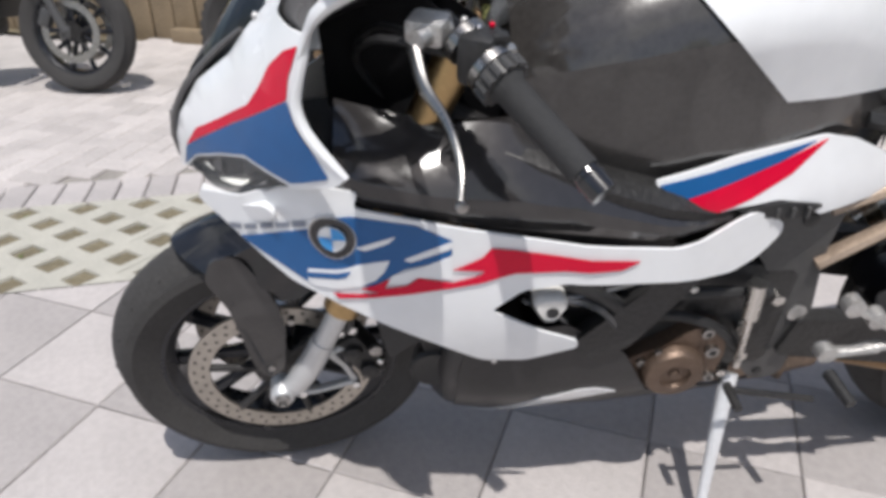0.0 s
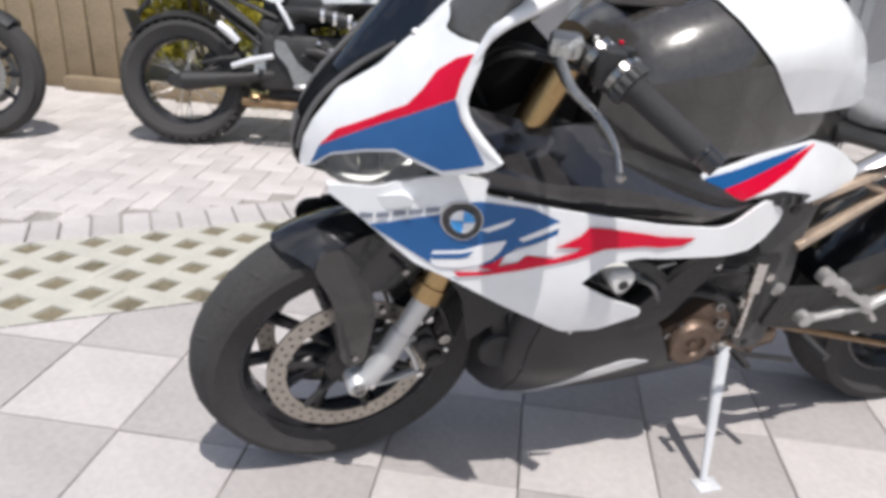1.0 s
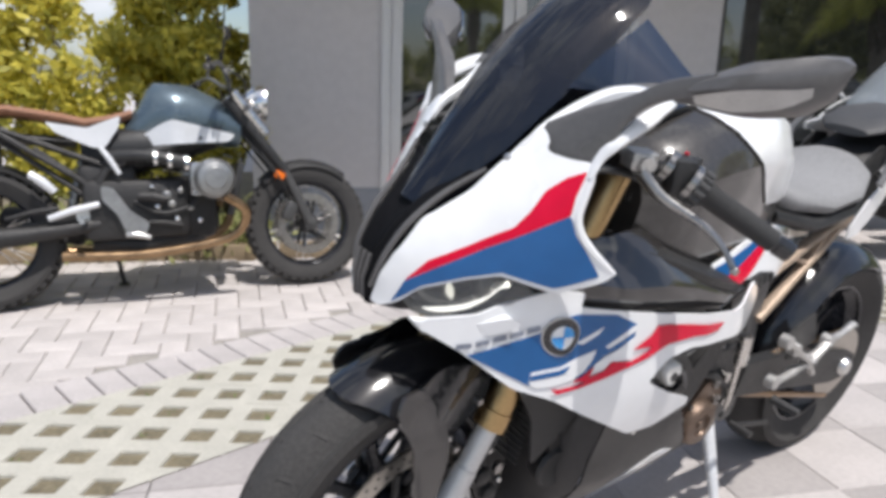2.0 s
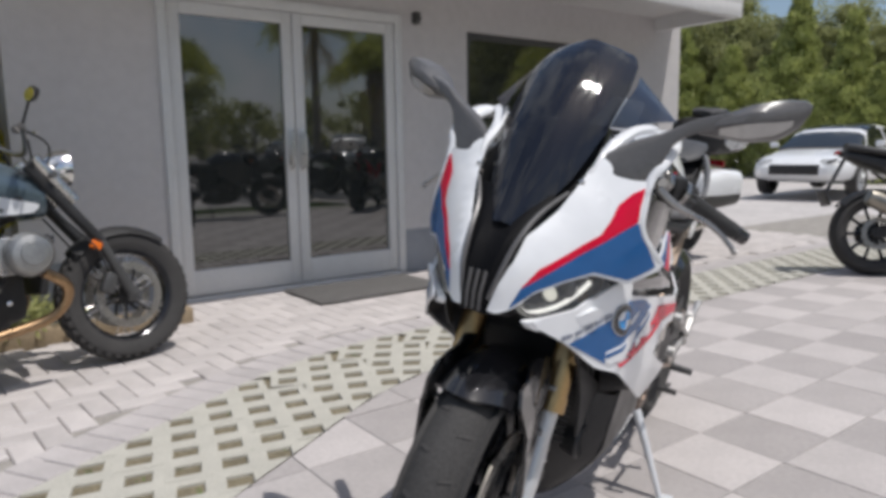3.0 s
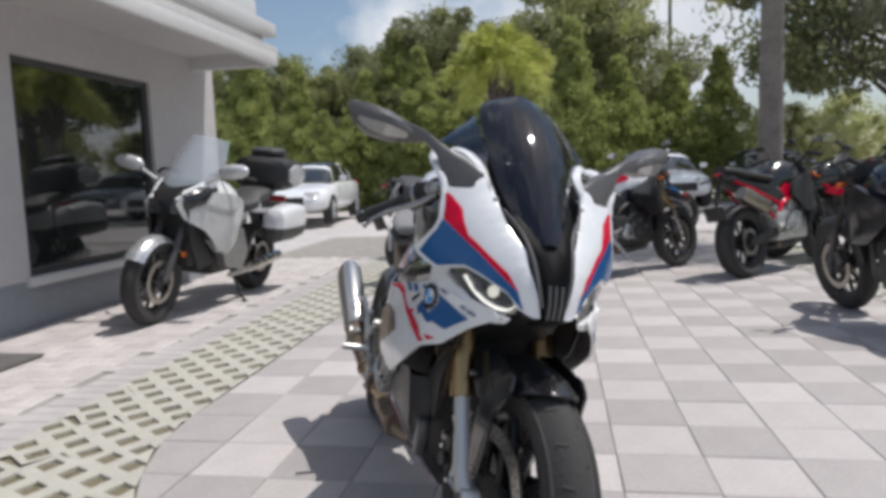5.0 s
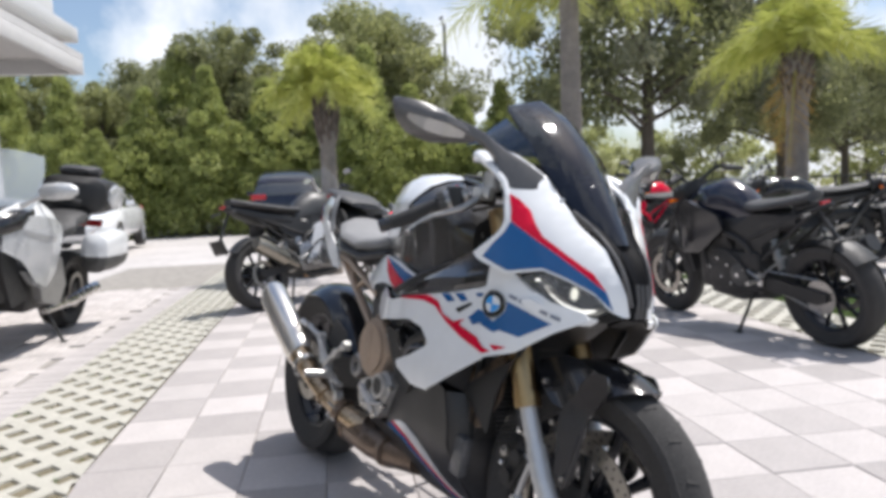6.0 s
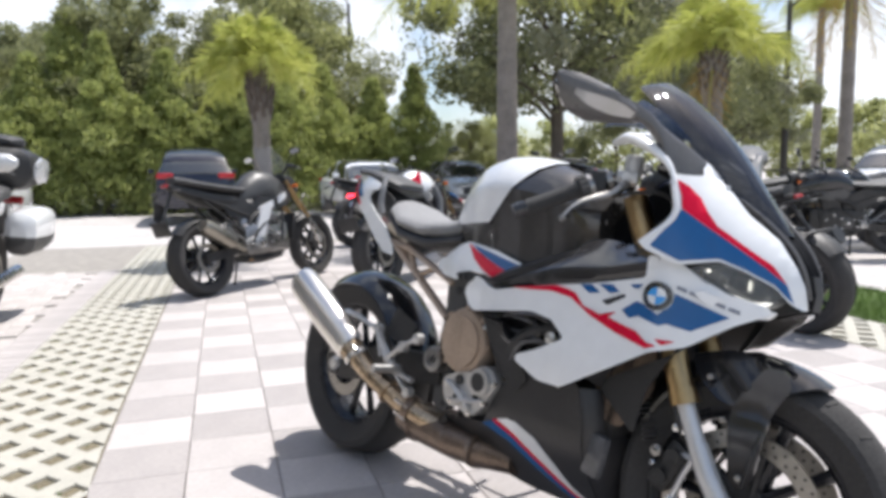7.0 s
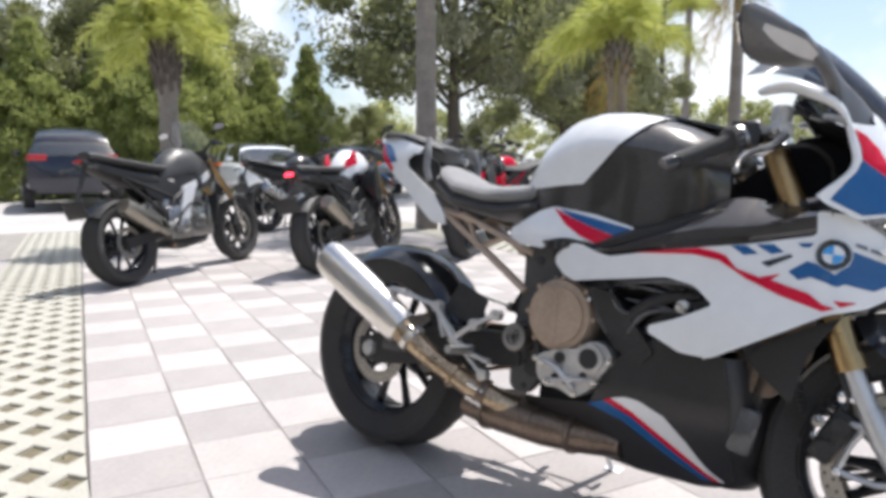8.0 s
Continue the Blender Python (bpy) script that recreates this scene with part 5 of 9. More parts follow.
        for q, rr in (((0.545, 0.64), 0.012), ((0.505, 0.45), 0.016), ((0.53, 0.31), 0.008), ((0.585, 0.66), 0.007), ((0.53, 0.37), 0.006)):
            bm = B()
            capped(bm, [(rr, s * 0.120), (rr, s * 0.1285), (rr * 0.6, s * 0.130)], (q[0], 0, q[1]), n=16)
            part("plate_bolt", bm, ALU if rr > 0.012 else BLACK, pp)
        bm = B()
        tube(bm, [(0.60, s * 0.10, 0.655), (0.80, s * 0.15, 0.71), (1.0, s * 0.13, 0.78), (1.09, s * 0.06, 0.80)], [0.04, 0.045, 0.04, 0.03], 10, 0.5, (0, 1, 0), 4)
        part("frame_spar", bm, ENGINE, bike)
        # swingarm
        bm = B()
        prism(bm, [(0.50, 0.44), (0.52, 0.36), (0.30, 0.325), (0.02, 0.275), (-0.075, 0.28), (-0.085, 0.345), (0.0, 0.365), (0.26, 0.43)], s * 0.105, s * 0.135, 0.015)
        part("swingarm", bm, ENGINE, bike)
        # rearset: hanger, peg
        bm = B()
        low = 0.443 if s > 0 else 0.404
        tube(bm, [(0.265, s * 0.190, 0.484), (0.300, s * 0.192, (0.484 + low) / 2), (0.335, s * 0.190, low)], [0.015, 0.012, 0.016], 8, 0.75, (0, 1, 0))
        hang = part("foot_hanger", bm, PALECAST, bike, "cast aluminium foot-rest hanger")
        left_bars = (((0.150, 0.506), (0.265, 0.484), 0.010), ((0.470, 0.522), (0.423, 0.494), 0.011), ((0.423, 0.494), (0.335, 0.443), 0.012), ((0.477, 0.421), (0.400, 0.432), 0.011), ((0.400, 0.432), (0.335, 0.443), 0.010), ((0.335, 0.443), (0.300, 0.405), 0.009))
        right_bars = (((0.085, 0.512), (0.150, 0.506), 0.012), ((0.150, 0.506), (0.265, 0.484), 0.010), ((0.335, 0.404), (0.398, 0.451), 0.013), ((0.398, 0.451), (0.465, 0.486), 0.012), ((0.335, 0.404), (0.400, 0.372), 0.013), ((0.400, 0.372), (0.458, 0.362), 0.010), ((0.335, 0.404), (0.440, 0.326), 0.009), ((0.265, 0.484), (0.300, 0.405), 0.009))
        for a, b, r in left_bars if s > 0 else right_bars:
            bm = B()
            tube(bm, [(a[0], s * 0.188, a[1]), ((a[0] + b[0]) / 2, s * 0.192, (a[1] + b[1]) / 2), (b[0], s * 0.190, b[1])], [r * 1.15, r * 0.85, r * 1.15], 8, 0.75, (0, 1, 0))
            part("hanger_bar", bm, PALECAST, hang)
        for q in ((0.265, 0.484), (0.423, 0.494), (0.470, 0.522), (0.335, 0.443), (0.477, 0.421)) if s > 0 else ((0.265, 0.484), (0.398, 0.451), (0.465, 0.486), (0.335, 0.404), (0.442, 0.326)):
            bm = B()
            capped(bm, [(0.016, s * 0.176), (0.016, s * 0.198), (0.009, s * 0.200)], (q[0], 0, q[1]), n=12)
            part("hanger_boss", bm, PALECAST, hang)
        bm = B()
        if s > 0:
            tube(bm, [(0.455, 0.190, 0.372), (0.448, 0.252, 0.368)], [0.011, 0.009], 10)
        else:
            tube(bm, [(0.400, -0.195, 0.385), (0.392, -0.285, 0.388)], [0.013, 0.012], 10)
        part("foot_peg", bm, BLACK if s > 0 else ALU, hang)
        bm = B()
        panel(bm, [(0.27, 0.475), (0.39, 0.44), (0.42, 0.52), (0.32, 0.56)], lambda x, z: 0.165, 0.003, s, 0.01)
        part("heel_guard", bm, BLACK, hang)
    bm = B()
    tube(bm, [(0.47, 0.20, 0.32), (0.56, 0.205, 0.345), (0.625, 0.205, 0.36)], 0.006, 8)
    tube(bm, [(0.625, 0.195, 0.36), (0.625, 0.245, 0.36)], 0.008, 8)
    part("shift_lever", bm, ENGINE, bike)
    bm = B()
    tube(bm, [(0.60, 0.165, 0.37), (0.615, 0.17, 0.53)], 0.006, 8)
    tube(bm, [(0.612, 0.17, 0.49), (0.62, 0.172, 0.56)], 0.013, 10)
    part("shift_rod", bm, STEEL, bike)
    # tail core, lamp
    bm = B()
    secs = []
    for x, z, w, h in ((-0.19, 0.975, 0.03, 0.015), (-0.08, 0.93, 0.075, 0.035), (0.08, 0.87, 0.09, 0.045), (0.22, 0.79, 0.09, 0.045)):
        secs.append(rounded(x, z, w, h, 16))
    loft(bm, secs)
    part("tail_core", bm, BLACK, bike)
    bm = B()
    box(bm, (-0.20, 0, 0.985), (0.02, 0.06, 0.014), 0.004)
    part("tail_lamp", bm, TAILRED, bike)

    # engine
    bm = B()
    box(bm, (0.72, 0, 0.44), (0.42, 0.26, 0.24), 0.03)
    eng = part("engine", bm, ENGINE, bike, "dark engine block")
    for name, c, size, tilt in (("cylinder_block", (0.86, 0, 0.58), (0.24, 0.30, 0.20), 30), ("cylinder_head", (0.92, 0, 0.68), (0.24, 0.28, 0.12), 30), ("sump", (0.70, 0, 0.29), (0.30, 0.18, 0.10), 0)):
        bm = B()
        box(bm, c, size, 0.02, Matrix.Rotation(radians(tilt), 4, "Y"))
        part(name, bm, ENGINE, eng)
    bm = B()
    capped(bm, [(0.092, -0.13), (0.092, -0.170), (0.084, -0.186), (0.05, -0.192), (0.0, -0.194)], (0.645, 0, 0.511), n=36)
    capped(bm, [(0.072, -0.180), (0.070, -0.1965), (0.0, -0.198)], (0.645, 0, 0.511), n=36)
    box(bm, (0.645, -0.1965, 0.515), (0.007, 0.006, 0.10), 0.003)
    part("clutch_cover", bm, BRONZE, eng, "bronze round clutch cover")
    for k in range(8):
        t = 2 * math.pi * k / 8
        bm = B()
        capped(bm, [(0.006, -0.165), (0.006, -0.182)], (0.645 + 0.092 * math.cos(t), 0, 0.511 + 0.092 * math.sin(t)), n=8)
        part("cover_bolt", bm, BRONZE, eng)
    bm = B()
    prism(bm, [(0.603, 0.408), (0.608, 0.360), (0.632, 0.336), (0.672, 0.340), (0.712, 0.322), (0.752, 0.348), (0.780, 0.392), (0.806, 0.428), (0.784, 0.460), (0.745, 0.466), (0.712, 0.440), (0.655, 0.430)], -0.15, -0.198, 0.016)
    capped(bm, [(0.034, -0.19), (0.034, -0.215), (0.025, -0.216)], (0.752, 0, 0.424), n=20)
    tube(bm, [(0.62, -0.196, 0.40), (0.67, -0.204, 0.385), (0.715, -0.200, 0.345)], [0.010, 0.015, 0.010], 8, 0.6, (0, 1, 0), 3)
    tube(bm, [(0.64, -0.196, 0.352), (0.70, -0.204, 0.365), (0.76, -0.198, 0.375)], [0.008, 0.012, 0.008], 8, 0.6, (0, 1, 0), 3)
    pump = part("water_pump", bm, PALECAST, eng, "pale cast aluminium pump casing")
    for q, rr, material in (((0.618, 0.395), 0.009, STEEL), ((0.640, 0.350), 0.008, STEEL), ((0.715, 0.335), 0.009, STEEL), ((0.795, 0.428), 0.008, STEEL), ((0.765, 0.372), 0.008, STEEL), ((0.668, 0.412), 0.014, ENGINE), ((0.690, 0.362), 0.011, ENGINE), ((0.660, 0.365), 0.008, ENGINE), ((0.735, 0.380), 0.009, ENGINE)):
        bm = B()
        capped(bm, [(rr, -0.190), (rr, -0.2035), (rr * 0.6, -0.2045)], (q[0], 0, q[1]), n=10)
        part("casing_bolt" if material is STEEL else "casing_recess", bm, material, pump)
    for q, rr in (((0.585, 0.56), 0.007), ((0.60, 0.60), 0.006), ((0.56, 0.39), 0.008), ((0.60, 0.345), 0.007), ((0.535, 0.52), 0.006)):
        bm = B()
        capped(bm, [(rr, -0.118), (rr, -0.134), (rr * 0.6, -0.136)], (q[0], 0, q[1]), n=10)
        part("frame_bolt", bm, STEEL, eng)
    bm = B()
    tube(bm, [(0.62, -0.16, 0.60), (0.57, -0.165, 0.53), (0.58, -0.155, 0.42), (0.62, -0.14, 0.33)], 0.008, 8, 1, (0, 1, 0), 4)
    part("hose", bm, BLACK, eng)
    bm = B()
    capped(bm, [(0.0245, -0.205), (0.0245, -0.2175)], (0.752, 0, 0.424), n=18)
    part("pump_inlet", bm, BLACK, eng)
    bm = B()
    capped(bm, [(0.038, -0.12), (0.038, -0.166), (0.034, -0.174), (0.022, -0.175), (0.020, -0.168), (0.010, -0.168), (0.009, -0.172)], (0.515, 0, 0.436), n=26)
    cap = part("pivot_cap", bm, DARKALU, eng, "round machined pivot cap")
    bm = B()
    capped(bm, [(0.009, -0.165), (0.009, -0.1745)], (0.515, 0, 0.436), n=12)
    part("pivot_bolt", bm, BLACK, cap)
    bm = B()
    prism(bm, [(0.790, 0.360), (0.782, 0.330), (0.700, 0.312), (0.632, 0.330), (0.622, 0.400), (0.640, 0.455), (0.680, 0.458), (0.735, 0.415), (0.785, 0.390)], 0.120, 0.158, 0.02)
    case = part("crankcase_side", bm, DARKBRONZE, eng, "dark bronze crankcase cover")
    bm = B()
    capped(bm, [(0.052, 0.15), (0.052, 0.170), (0.046, 0.178), (0.026, 0.180), (0.024, 0.174), (0.010, 0.174), (0.009, 0.178)], (0.706, 0, 0.366), n=28)
    part("generator_cover", bm, DARKBRONZE, case, "dark bronze round generator cover")
    for q, rr in (((0.780, 0.345), 0.008), ((0.735, 0.405), 0.008), ((0.665, 0.448), 0.010), ((0.640, 0.345), 0.009), ((0.690, 0.322), 0.007), ((0.648, 0.405), 0.012), ((0.762, 0.385), 0.007)):
        bm = B()
        capped(bm, [(rr, 0.15), (rr, 0.166), (rr * 0.55, 0.167), (rr * 0.5, 0.160)], (q[0], 0, q[1]), n=10)
        part("cover_bolt", bm, DARKALU, case)
    for q, rr in (((0.600, 0.440), 0.012), ((0.585, 0.375), 0.009), ((0.610, 0.335), 0.008), ((0.820, 0.430), 0.008), ((0.560, 0.500), 0.010)):
        bm = B()
        capped(bm, [(rr, 0.125), (rr, 0.150), (rr * 0.6, 0.152)], (q[0], 0, q[1]), n=10)
        part("frame_bolt", bm, STEEL, eng)
    for q in ([(0.60, 0.150, 0.40), (0.66, 0.156, 0.46), (0.74, 0.150, 0.48), (0.84, 0.150, 0.46)], [(0.58, 0.150, 0.52), (0.68, 0.160, 0.535), (0.80, 0.150, 0.52)]):
        bm = B()
        tube(bm, q, 0.009, 8, 1.0, (0, 1, 0), 4)
        part("hose", bm, BLACK, eng)
    bm = B()
    loft(bm, [[(0.940 + k * 0.023 * (1 + 0.13 * math.cos(3 * (a - 0.5))) * math.cos(a), y, 0.572 + k * 0.023 * (1 + 0.13 * math.cos(3 * (a - 0.5))) * math.sin(a)) for a in (2 * math.pi * j / 30 for j in range(30))] for y, k in ((0.160, 0.9), (0.212, 1.0), (0.221, 0.96), (0.225, 0.82))])
    sl = part("frame_slider", bm, mat_slider, bike, "white three-cornered frame slider")
    bm = B()
    capped(bm, [(0.009, 0.219), (0.009, 0.2275)], (0.938, 0, 0.568), n=12)
    part("slider_bolt", bm, BLACK, sl)
    bm = B()
    capped(bm, [(0.016, -0.15), (0.016, -0.186), (0.010, -0.190)], (0.945, 0, 0.572), n=18)
    part("engine_mount", bm, ALU, bike, "round alloy engine mount")
    bm = B()
    capped(bm, [(0.030, 0.10), (0.040, 0.135), (0.036, 0.142), (0.020, 0.138), (0.0, 0.136)], (1.100, 0, 0.365), n=22)
    part("horn", bm, BLACK, bike, "round black horn")
    bm = B()
    box(bm, (1.088, -0.150, 0.330), (0.050, 0.03, 0.100), 0.010, Matrix.Rotation(radians(10), 4, "Y"))
    part("oil_cooler", bm, GREYGLOSS, bike)
    bm = B()
    panel(bm, [(1.20, 0.60), (1.06, 0.50), (1.05, 0.42), (1.13, 0.40), (1.20, 0.50)], lambda x, z: 0.135, 0.01, -1, 0.02)
    part("radiator_cowl", bm, DULLBURNT, bike, "brown-grey radiator cowl")
    bm = B()
    for k in range(4):
        y = -0.105 + 0.07 * k
        tube(bm, [(0.95, y, 0.56), (1.05, y * 0.9, 0.50), (1.06, y * 0.7, 0.38), (0.98, y * 0.5, 0.27), (0.80, -0.02 + y * 0.25, 0.235)], 0.019, 8, 1.0, (0, 1, 0), 4)
    part("exhaust_header", bm, BURNT, bike, "heat-tinted exhaust headers")
    for s in (1, -1):
        bm = B()
        panel(bm, [(1.03, 0.585), (0.92, 0.635), (0.80, 0.62), (0.78, 0.56), (0.88, 0.515)], lambda x, z: 0.165 + 0.1 * (x - 0.9), 0.006, s, 0.012)
        part("side_duct", bm, GLOSSBLACK, bike)
        for dx, dz in ((0.0, 0.0), (0.012, -0.034)):
            bm = B()
            tube(bm, [(0.80 + dx, s * 0.176, 0.606 + dz), (0.88 + dx, s * 0.186, 0.600 + dz), (0.95 + dx, s * 0.180, 0.585 + dz)], [0.005, 0.010, 0.004], 8, 0.5, (0, 1, 0), 4)
            part("duct_vane", bm, GREYGLOSS, bike)
        for line, rr in (([(1.015, 0.176, 0.600), (0.94, 0.190, 0.622), (0.86, 0.186, 0.618), (0.78, 0.172, 0.600)], 0.010), ([(0.93, 0.182, 0.560), (0.87, 0.190, 0.548), (0.83, 0.180, 0.500), (0.82, 0.170, 0.455)], 0.012), ([(0.97, 0.172, 0.545), (0.93, 0.180, 0.530), (0.90, 0.176, 0.500)], 0.009)):
            bm = B()
            tube(bm, [(x, s * y, z) for x, y, z in line], [rr * 0.6, rr, rr, rr * 0.6], 8, 0.55, (0, 1, 0), 4)
            part("duct_lip", bm, GREYGLOSS, bike)
        bm = B()
        tube(bm, [(0.98, s * 0.17, 0.60), (0.88, s * 0.185, 0.575), (0.80, s * 0.17, 0.50), (0.77, s * 0.14, 0.44)], 0.014, 10, 1, (0, 1, 0), 4)
        part("coolant_hose", bm, BLACK, bike)
        bm = B()
        prism(bm, [(0.715, 0.592), (0.785, 0.580), (0.895, 0.46), (0.86, 0.425), (0.80, 0.455)], s * 0.160, s * 0.190, 0.012)
        part("engine_brace", bm, ENGINE, bike)
        for q in ((0.80, 0.55), (0.86, 0.47), (1.0, 0.43), (0.72, 0.56), (0.93, 0.33)):
            bm = B()
            yy = 0.17 if q[1] < 0.5 else 0.178
            capped(bm, [(0.006, s * (yy - 0.01)), (0.006, s * (yy + 0.004)), (0.003, s * (yy + 0.006))], (q[0], 0, q[1]), n=10)
            part("fastener", bm, ALU, bike)
    # silencer
    bm = B()
    a, b = Vector((0.170, -0.215, 0.405)), Vector((-0.165, -0.225, 0.586))
    tube(bm, [a, a.lerp(b, 0.04), a.lerp(b, 0.5), a.lerp(b, 0.93), b], [0.045, 0.054, 0.060, 0.060, 0.052], 24, 0.82, (0, 0, 1))
    muf = part("silencer", bm, TITAN, bike, "satin titanium silencer")
    bm = B()
    d = (b - a).normalized()
    tube(bm, [b - d * 0.002, b + d * 0.012], [0.046, 0.036], 20, 0.82)
    part("silencer_tip", bm, BLACK, muf)
    bm = B()
    tube(bm, [(0.50, -0.110, 0.240), (0.44, -0.150, 0.264), (0.36, -0.178, 0.300), (0.28, -0.196, 0.336), (0.22, -0.208, 0.374), (0.170, -0.215, 0.405)], [0.038, 0.034, 0.031, 0.030, 0.032, 0.042], 18, 1.0, (0, 0, 1), 4)
    part("link_pipe", bm, HEATED, muf, "golden heat-tinted link pipe")
    for c, d, r, w, material, name in (((0.205, -0.211, 0.384), (-0.64, -0.13, 0.50), 0.043, 0.010, STEEL, "pipe_clamp"), ((0.345, -0.182, 0.306), (-0.86, -0.2, 0.44), 0.038, 0.006, HEATED, "weld_bead"), ((0.425, -0.156, 0.270), (-0.90, -0.35, 0.35), 0.042, 0.012, DULLBURNT, "pipe_flange")):
        bm = B()
        c, d = Vector(c), Vector(d).normalized()
        tube(bm, [c - d * w, c - d * w * 0.9, c + d * w * 0.9, c + d * w], [r * 0.9, r, r, r * 0.9], 18)
        if name == "pipe_clamp":
            box(bm, c + Vector((0.018, -0.030, 0.030)), (0.030, 0.014, 0.018), 0.004, Matrix.Rotation(radians(30), 4, "Y"))
        part(name, bm, material, muf)
    for k in (-0.018, 0.018):
        bm = B()
        tube(bm, [(0.40, -0.196, 0.278 + k), (0.445, -0.186, 0.262 + k)], 0.006, 8)
        part("pipe_spring", bm, STEEL, muf)
    bm = B()
    loft(bm, [rounded(x, z, w, h, 20, 2.6, -0.055) for x, z, w, h in ((0.325, 0.224, 0.050, 0.026), (0.345, 0.222, 0.088, 0.042), (0.46, 0.218, 0.108, 0.052), (0.60, 0.214, 0.108, 0.052), (0.70, 0.214, 0.090, 0.046), (0.80, 0.216, 0.060, 0.036))])
    ebox = part("exhaust_box", bm, DULLBURNT, bike, "soot-brown steel collector box")
    for x in (0.42, 0.575, 0.68):
        bm = B()
        loft(bm, [rounded(x + d, 0.217, w, h, 20, 2.6, -0.055) for d, w, h in ((-0.006, 0.104, 0.049), (0.0, 0.1105, 0.0545), (0.006, 0.104, 0.049))])
        part("weld_band", bm, DULLBURNT, ebox)
    # rear hugger, chain, sprocket
    bm = B()
    secs = []
    for i in range(10):
        a = radians(10 + 105 * i / 9)
        rr = 0.334
        cx, cz = rx + rr * math.cos(a), rz + rr * math.sin(a)
        sec = [(cx - 0.05 * abs(t) ** 2.5 * math.cos(a), 0.105 * t, cz - 0.05 * abs(t) ** 2.5 * math.sin(a)) for t in np.linspace(-1, 1, 9)]
        sec += [(p[0] - 0.004 * math.cos(a), p[1] * 0.97, p[2] - 0.004 * math.sin(a)) for p in sec[::-1]]
        secs.append(sec)
    loft(bm, secs)
    part("rear_hugger", bm, GLOSSBLACK, bike, "gloss black rear hugger")
    bm = B()
    capped(bm, [(0.105, 0.112), (0.105, 0.118)], (rx, 0, rz), n=42)
    part("sprocket", bm, DISC, bike)
    bm = B()
    tube(bm, [(rx, 0.115, rz + 0.105), (0.52, 0.115, 0.43)], 0.008, 6)
    tube(bm, [(rx, 0.115, rz - 0.105), (0.52, 0.115, 0.36)], 0.008, 6)
    part("chain", bm, BURNT, bike)
    bm = B()
    capped(bm, [(0.02, -0.15), (0.026, -0.14), (0.026, 0.14), (0.02, 0.15)], (rx, 0, rz), n=18)
    part("rear_axle", bm, ALU, bike)
    bm = B()
    box(bm, (0.06, -0.12, 0.345), (0.09, 0.035, 0.05), 0.01)
    part("rear_caliper", bm, DARKGREY, bike)
    # shock
    bm = B()
    tube(bm, [(0.43, 0.0, 0.42), (0.50, 0, 0.62)], 0.03, 14)
    part("shock_absorber", bm, BLACK, bike)
    # side stand, down on the paving
    foot = Vector((0.625, 0.262, 0.049))
    bm = B()
    tube(bm, [(0.575, 0.12, 0.30), (0.60, 0.19, 0.18), foot], [0.016, 0.012, 0.0075], 10)
    box(bm, foot + Vector((0.0, 0.012, -0.002)), (0.055, 0.04, 0.007), 0.003, Matrix.Rotation(radians(9.6), 4, "X"))
    part("side_stand", bm, PALEALLOY, bike, "pale alloy side stand")
    # cables round the headstock
    for k, s in enumerate((1, -1, 1)):
        bm = B()
        tube(bm, [(1.06, s * 0.17, 0.915), (1.16, s * (0.14 - 0.02 * k), 0.93), (1.19, s * 0.06, 0.86), (1.10, s * 0.04, 0.74)], 0.005, 6, 1.0, (0, 0, 1), 5)
        part("cable", bm, BLACK, bike)
    return bike


FLARE = glass("blue_smoked_flare", (0.02, 0.032, 0.060), 0.12, 0.90)
FLARE.node_tree.nodes["Principled BSDF"].inputs["Specular IOR Level"].default_value = 0.3
DEEPBLACK = mat("deep_black_plastic", (0.007, 0.007, 0.008), 0.55, 0, 0.2, 12)
DEEPBLACK.node_tree.nodes["Principled BSDF"].inputs["Specular IOR Level"].default_value = 0.08
BARGREY = mat("grey_blue_print", (0.20, 0.22, 0.27), 0.35, 0, 0.1, 20)
PALELENS = mat("pale_lens", (0.40, 0.39, 0.375), 0.12, 0.2, 0.1, 30, coat=0.5)
DARKALU = mat("dark_satin_alloy", (0.36, 0.35, 0.34), 0.32, 1.0, 0.15, 20)
SATINBLACK = mat("satin_dark_lacquer", (0.022, 0.021, 0.022), 0.40, 0, 0.2, 10, 0.05, 150)
DARKBRONZE = mat("dark_bronze_casing", (0.15, 0.105, 0.078), 0.42, 0.6, 0.2, 14, 0.15, 160)
PROJ = glow("projector_lamp", (1.0, 0.98, 0.86), 1.3)
DULLBURNT = mat("soot_brown_steel", (0.215, 0.165, 0.13), 0.42, 0.85, 0.35, 14)
GREYGLOSS = mat("grey_gloss_plastic", (0.10, 0.10, 0.105), 0.12, 0, 0.2, 7)
FORKSILVER = mat("pale_satin_alloy", (0.60, 0.605, 0.61), 0.40, 0.55, 0.06, 20, 0.05, 160)
PALEALLOY = mat("pale_bead_blasted_alloy", (0.72, 0.73, 0.75), 0.4, 0.25, 0.06, 12)
PALECAST = mat("pale_cast_alloy", (0.56, 0.55, 0.535), 0.42, 0.75, 0.2, 26, 0.3, 160)
HEATED = mat("straw_heated_steel", (0.40, 0.31, 0.215), 0.33, 1.0, 0.6, 13, 0.05, 90)
mat_slider = mat("white_nylon", (0.75, 0.73, 0.70), 0.5, 0, 0.06, 20)
hero = build_sport_bike()


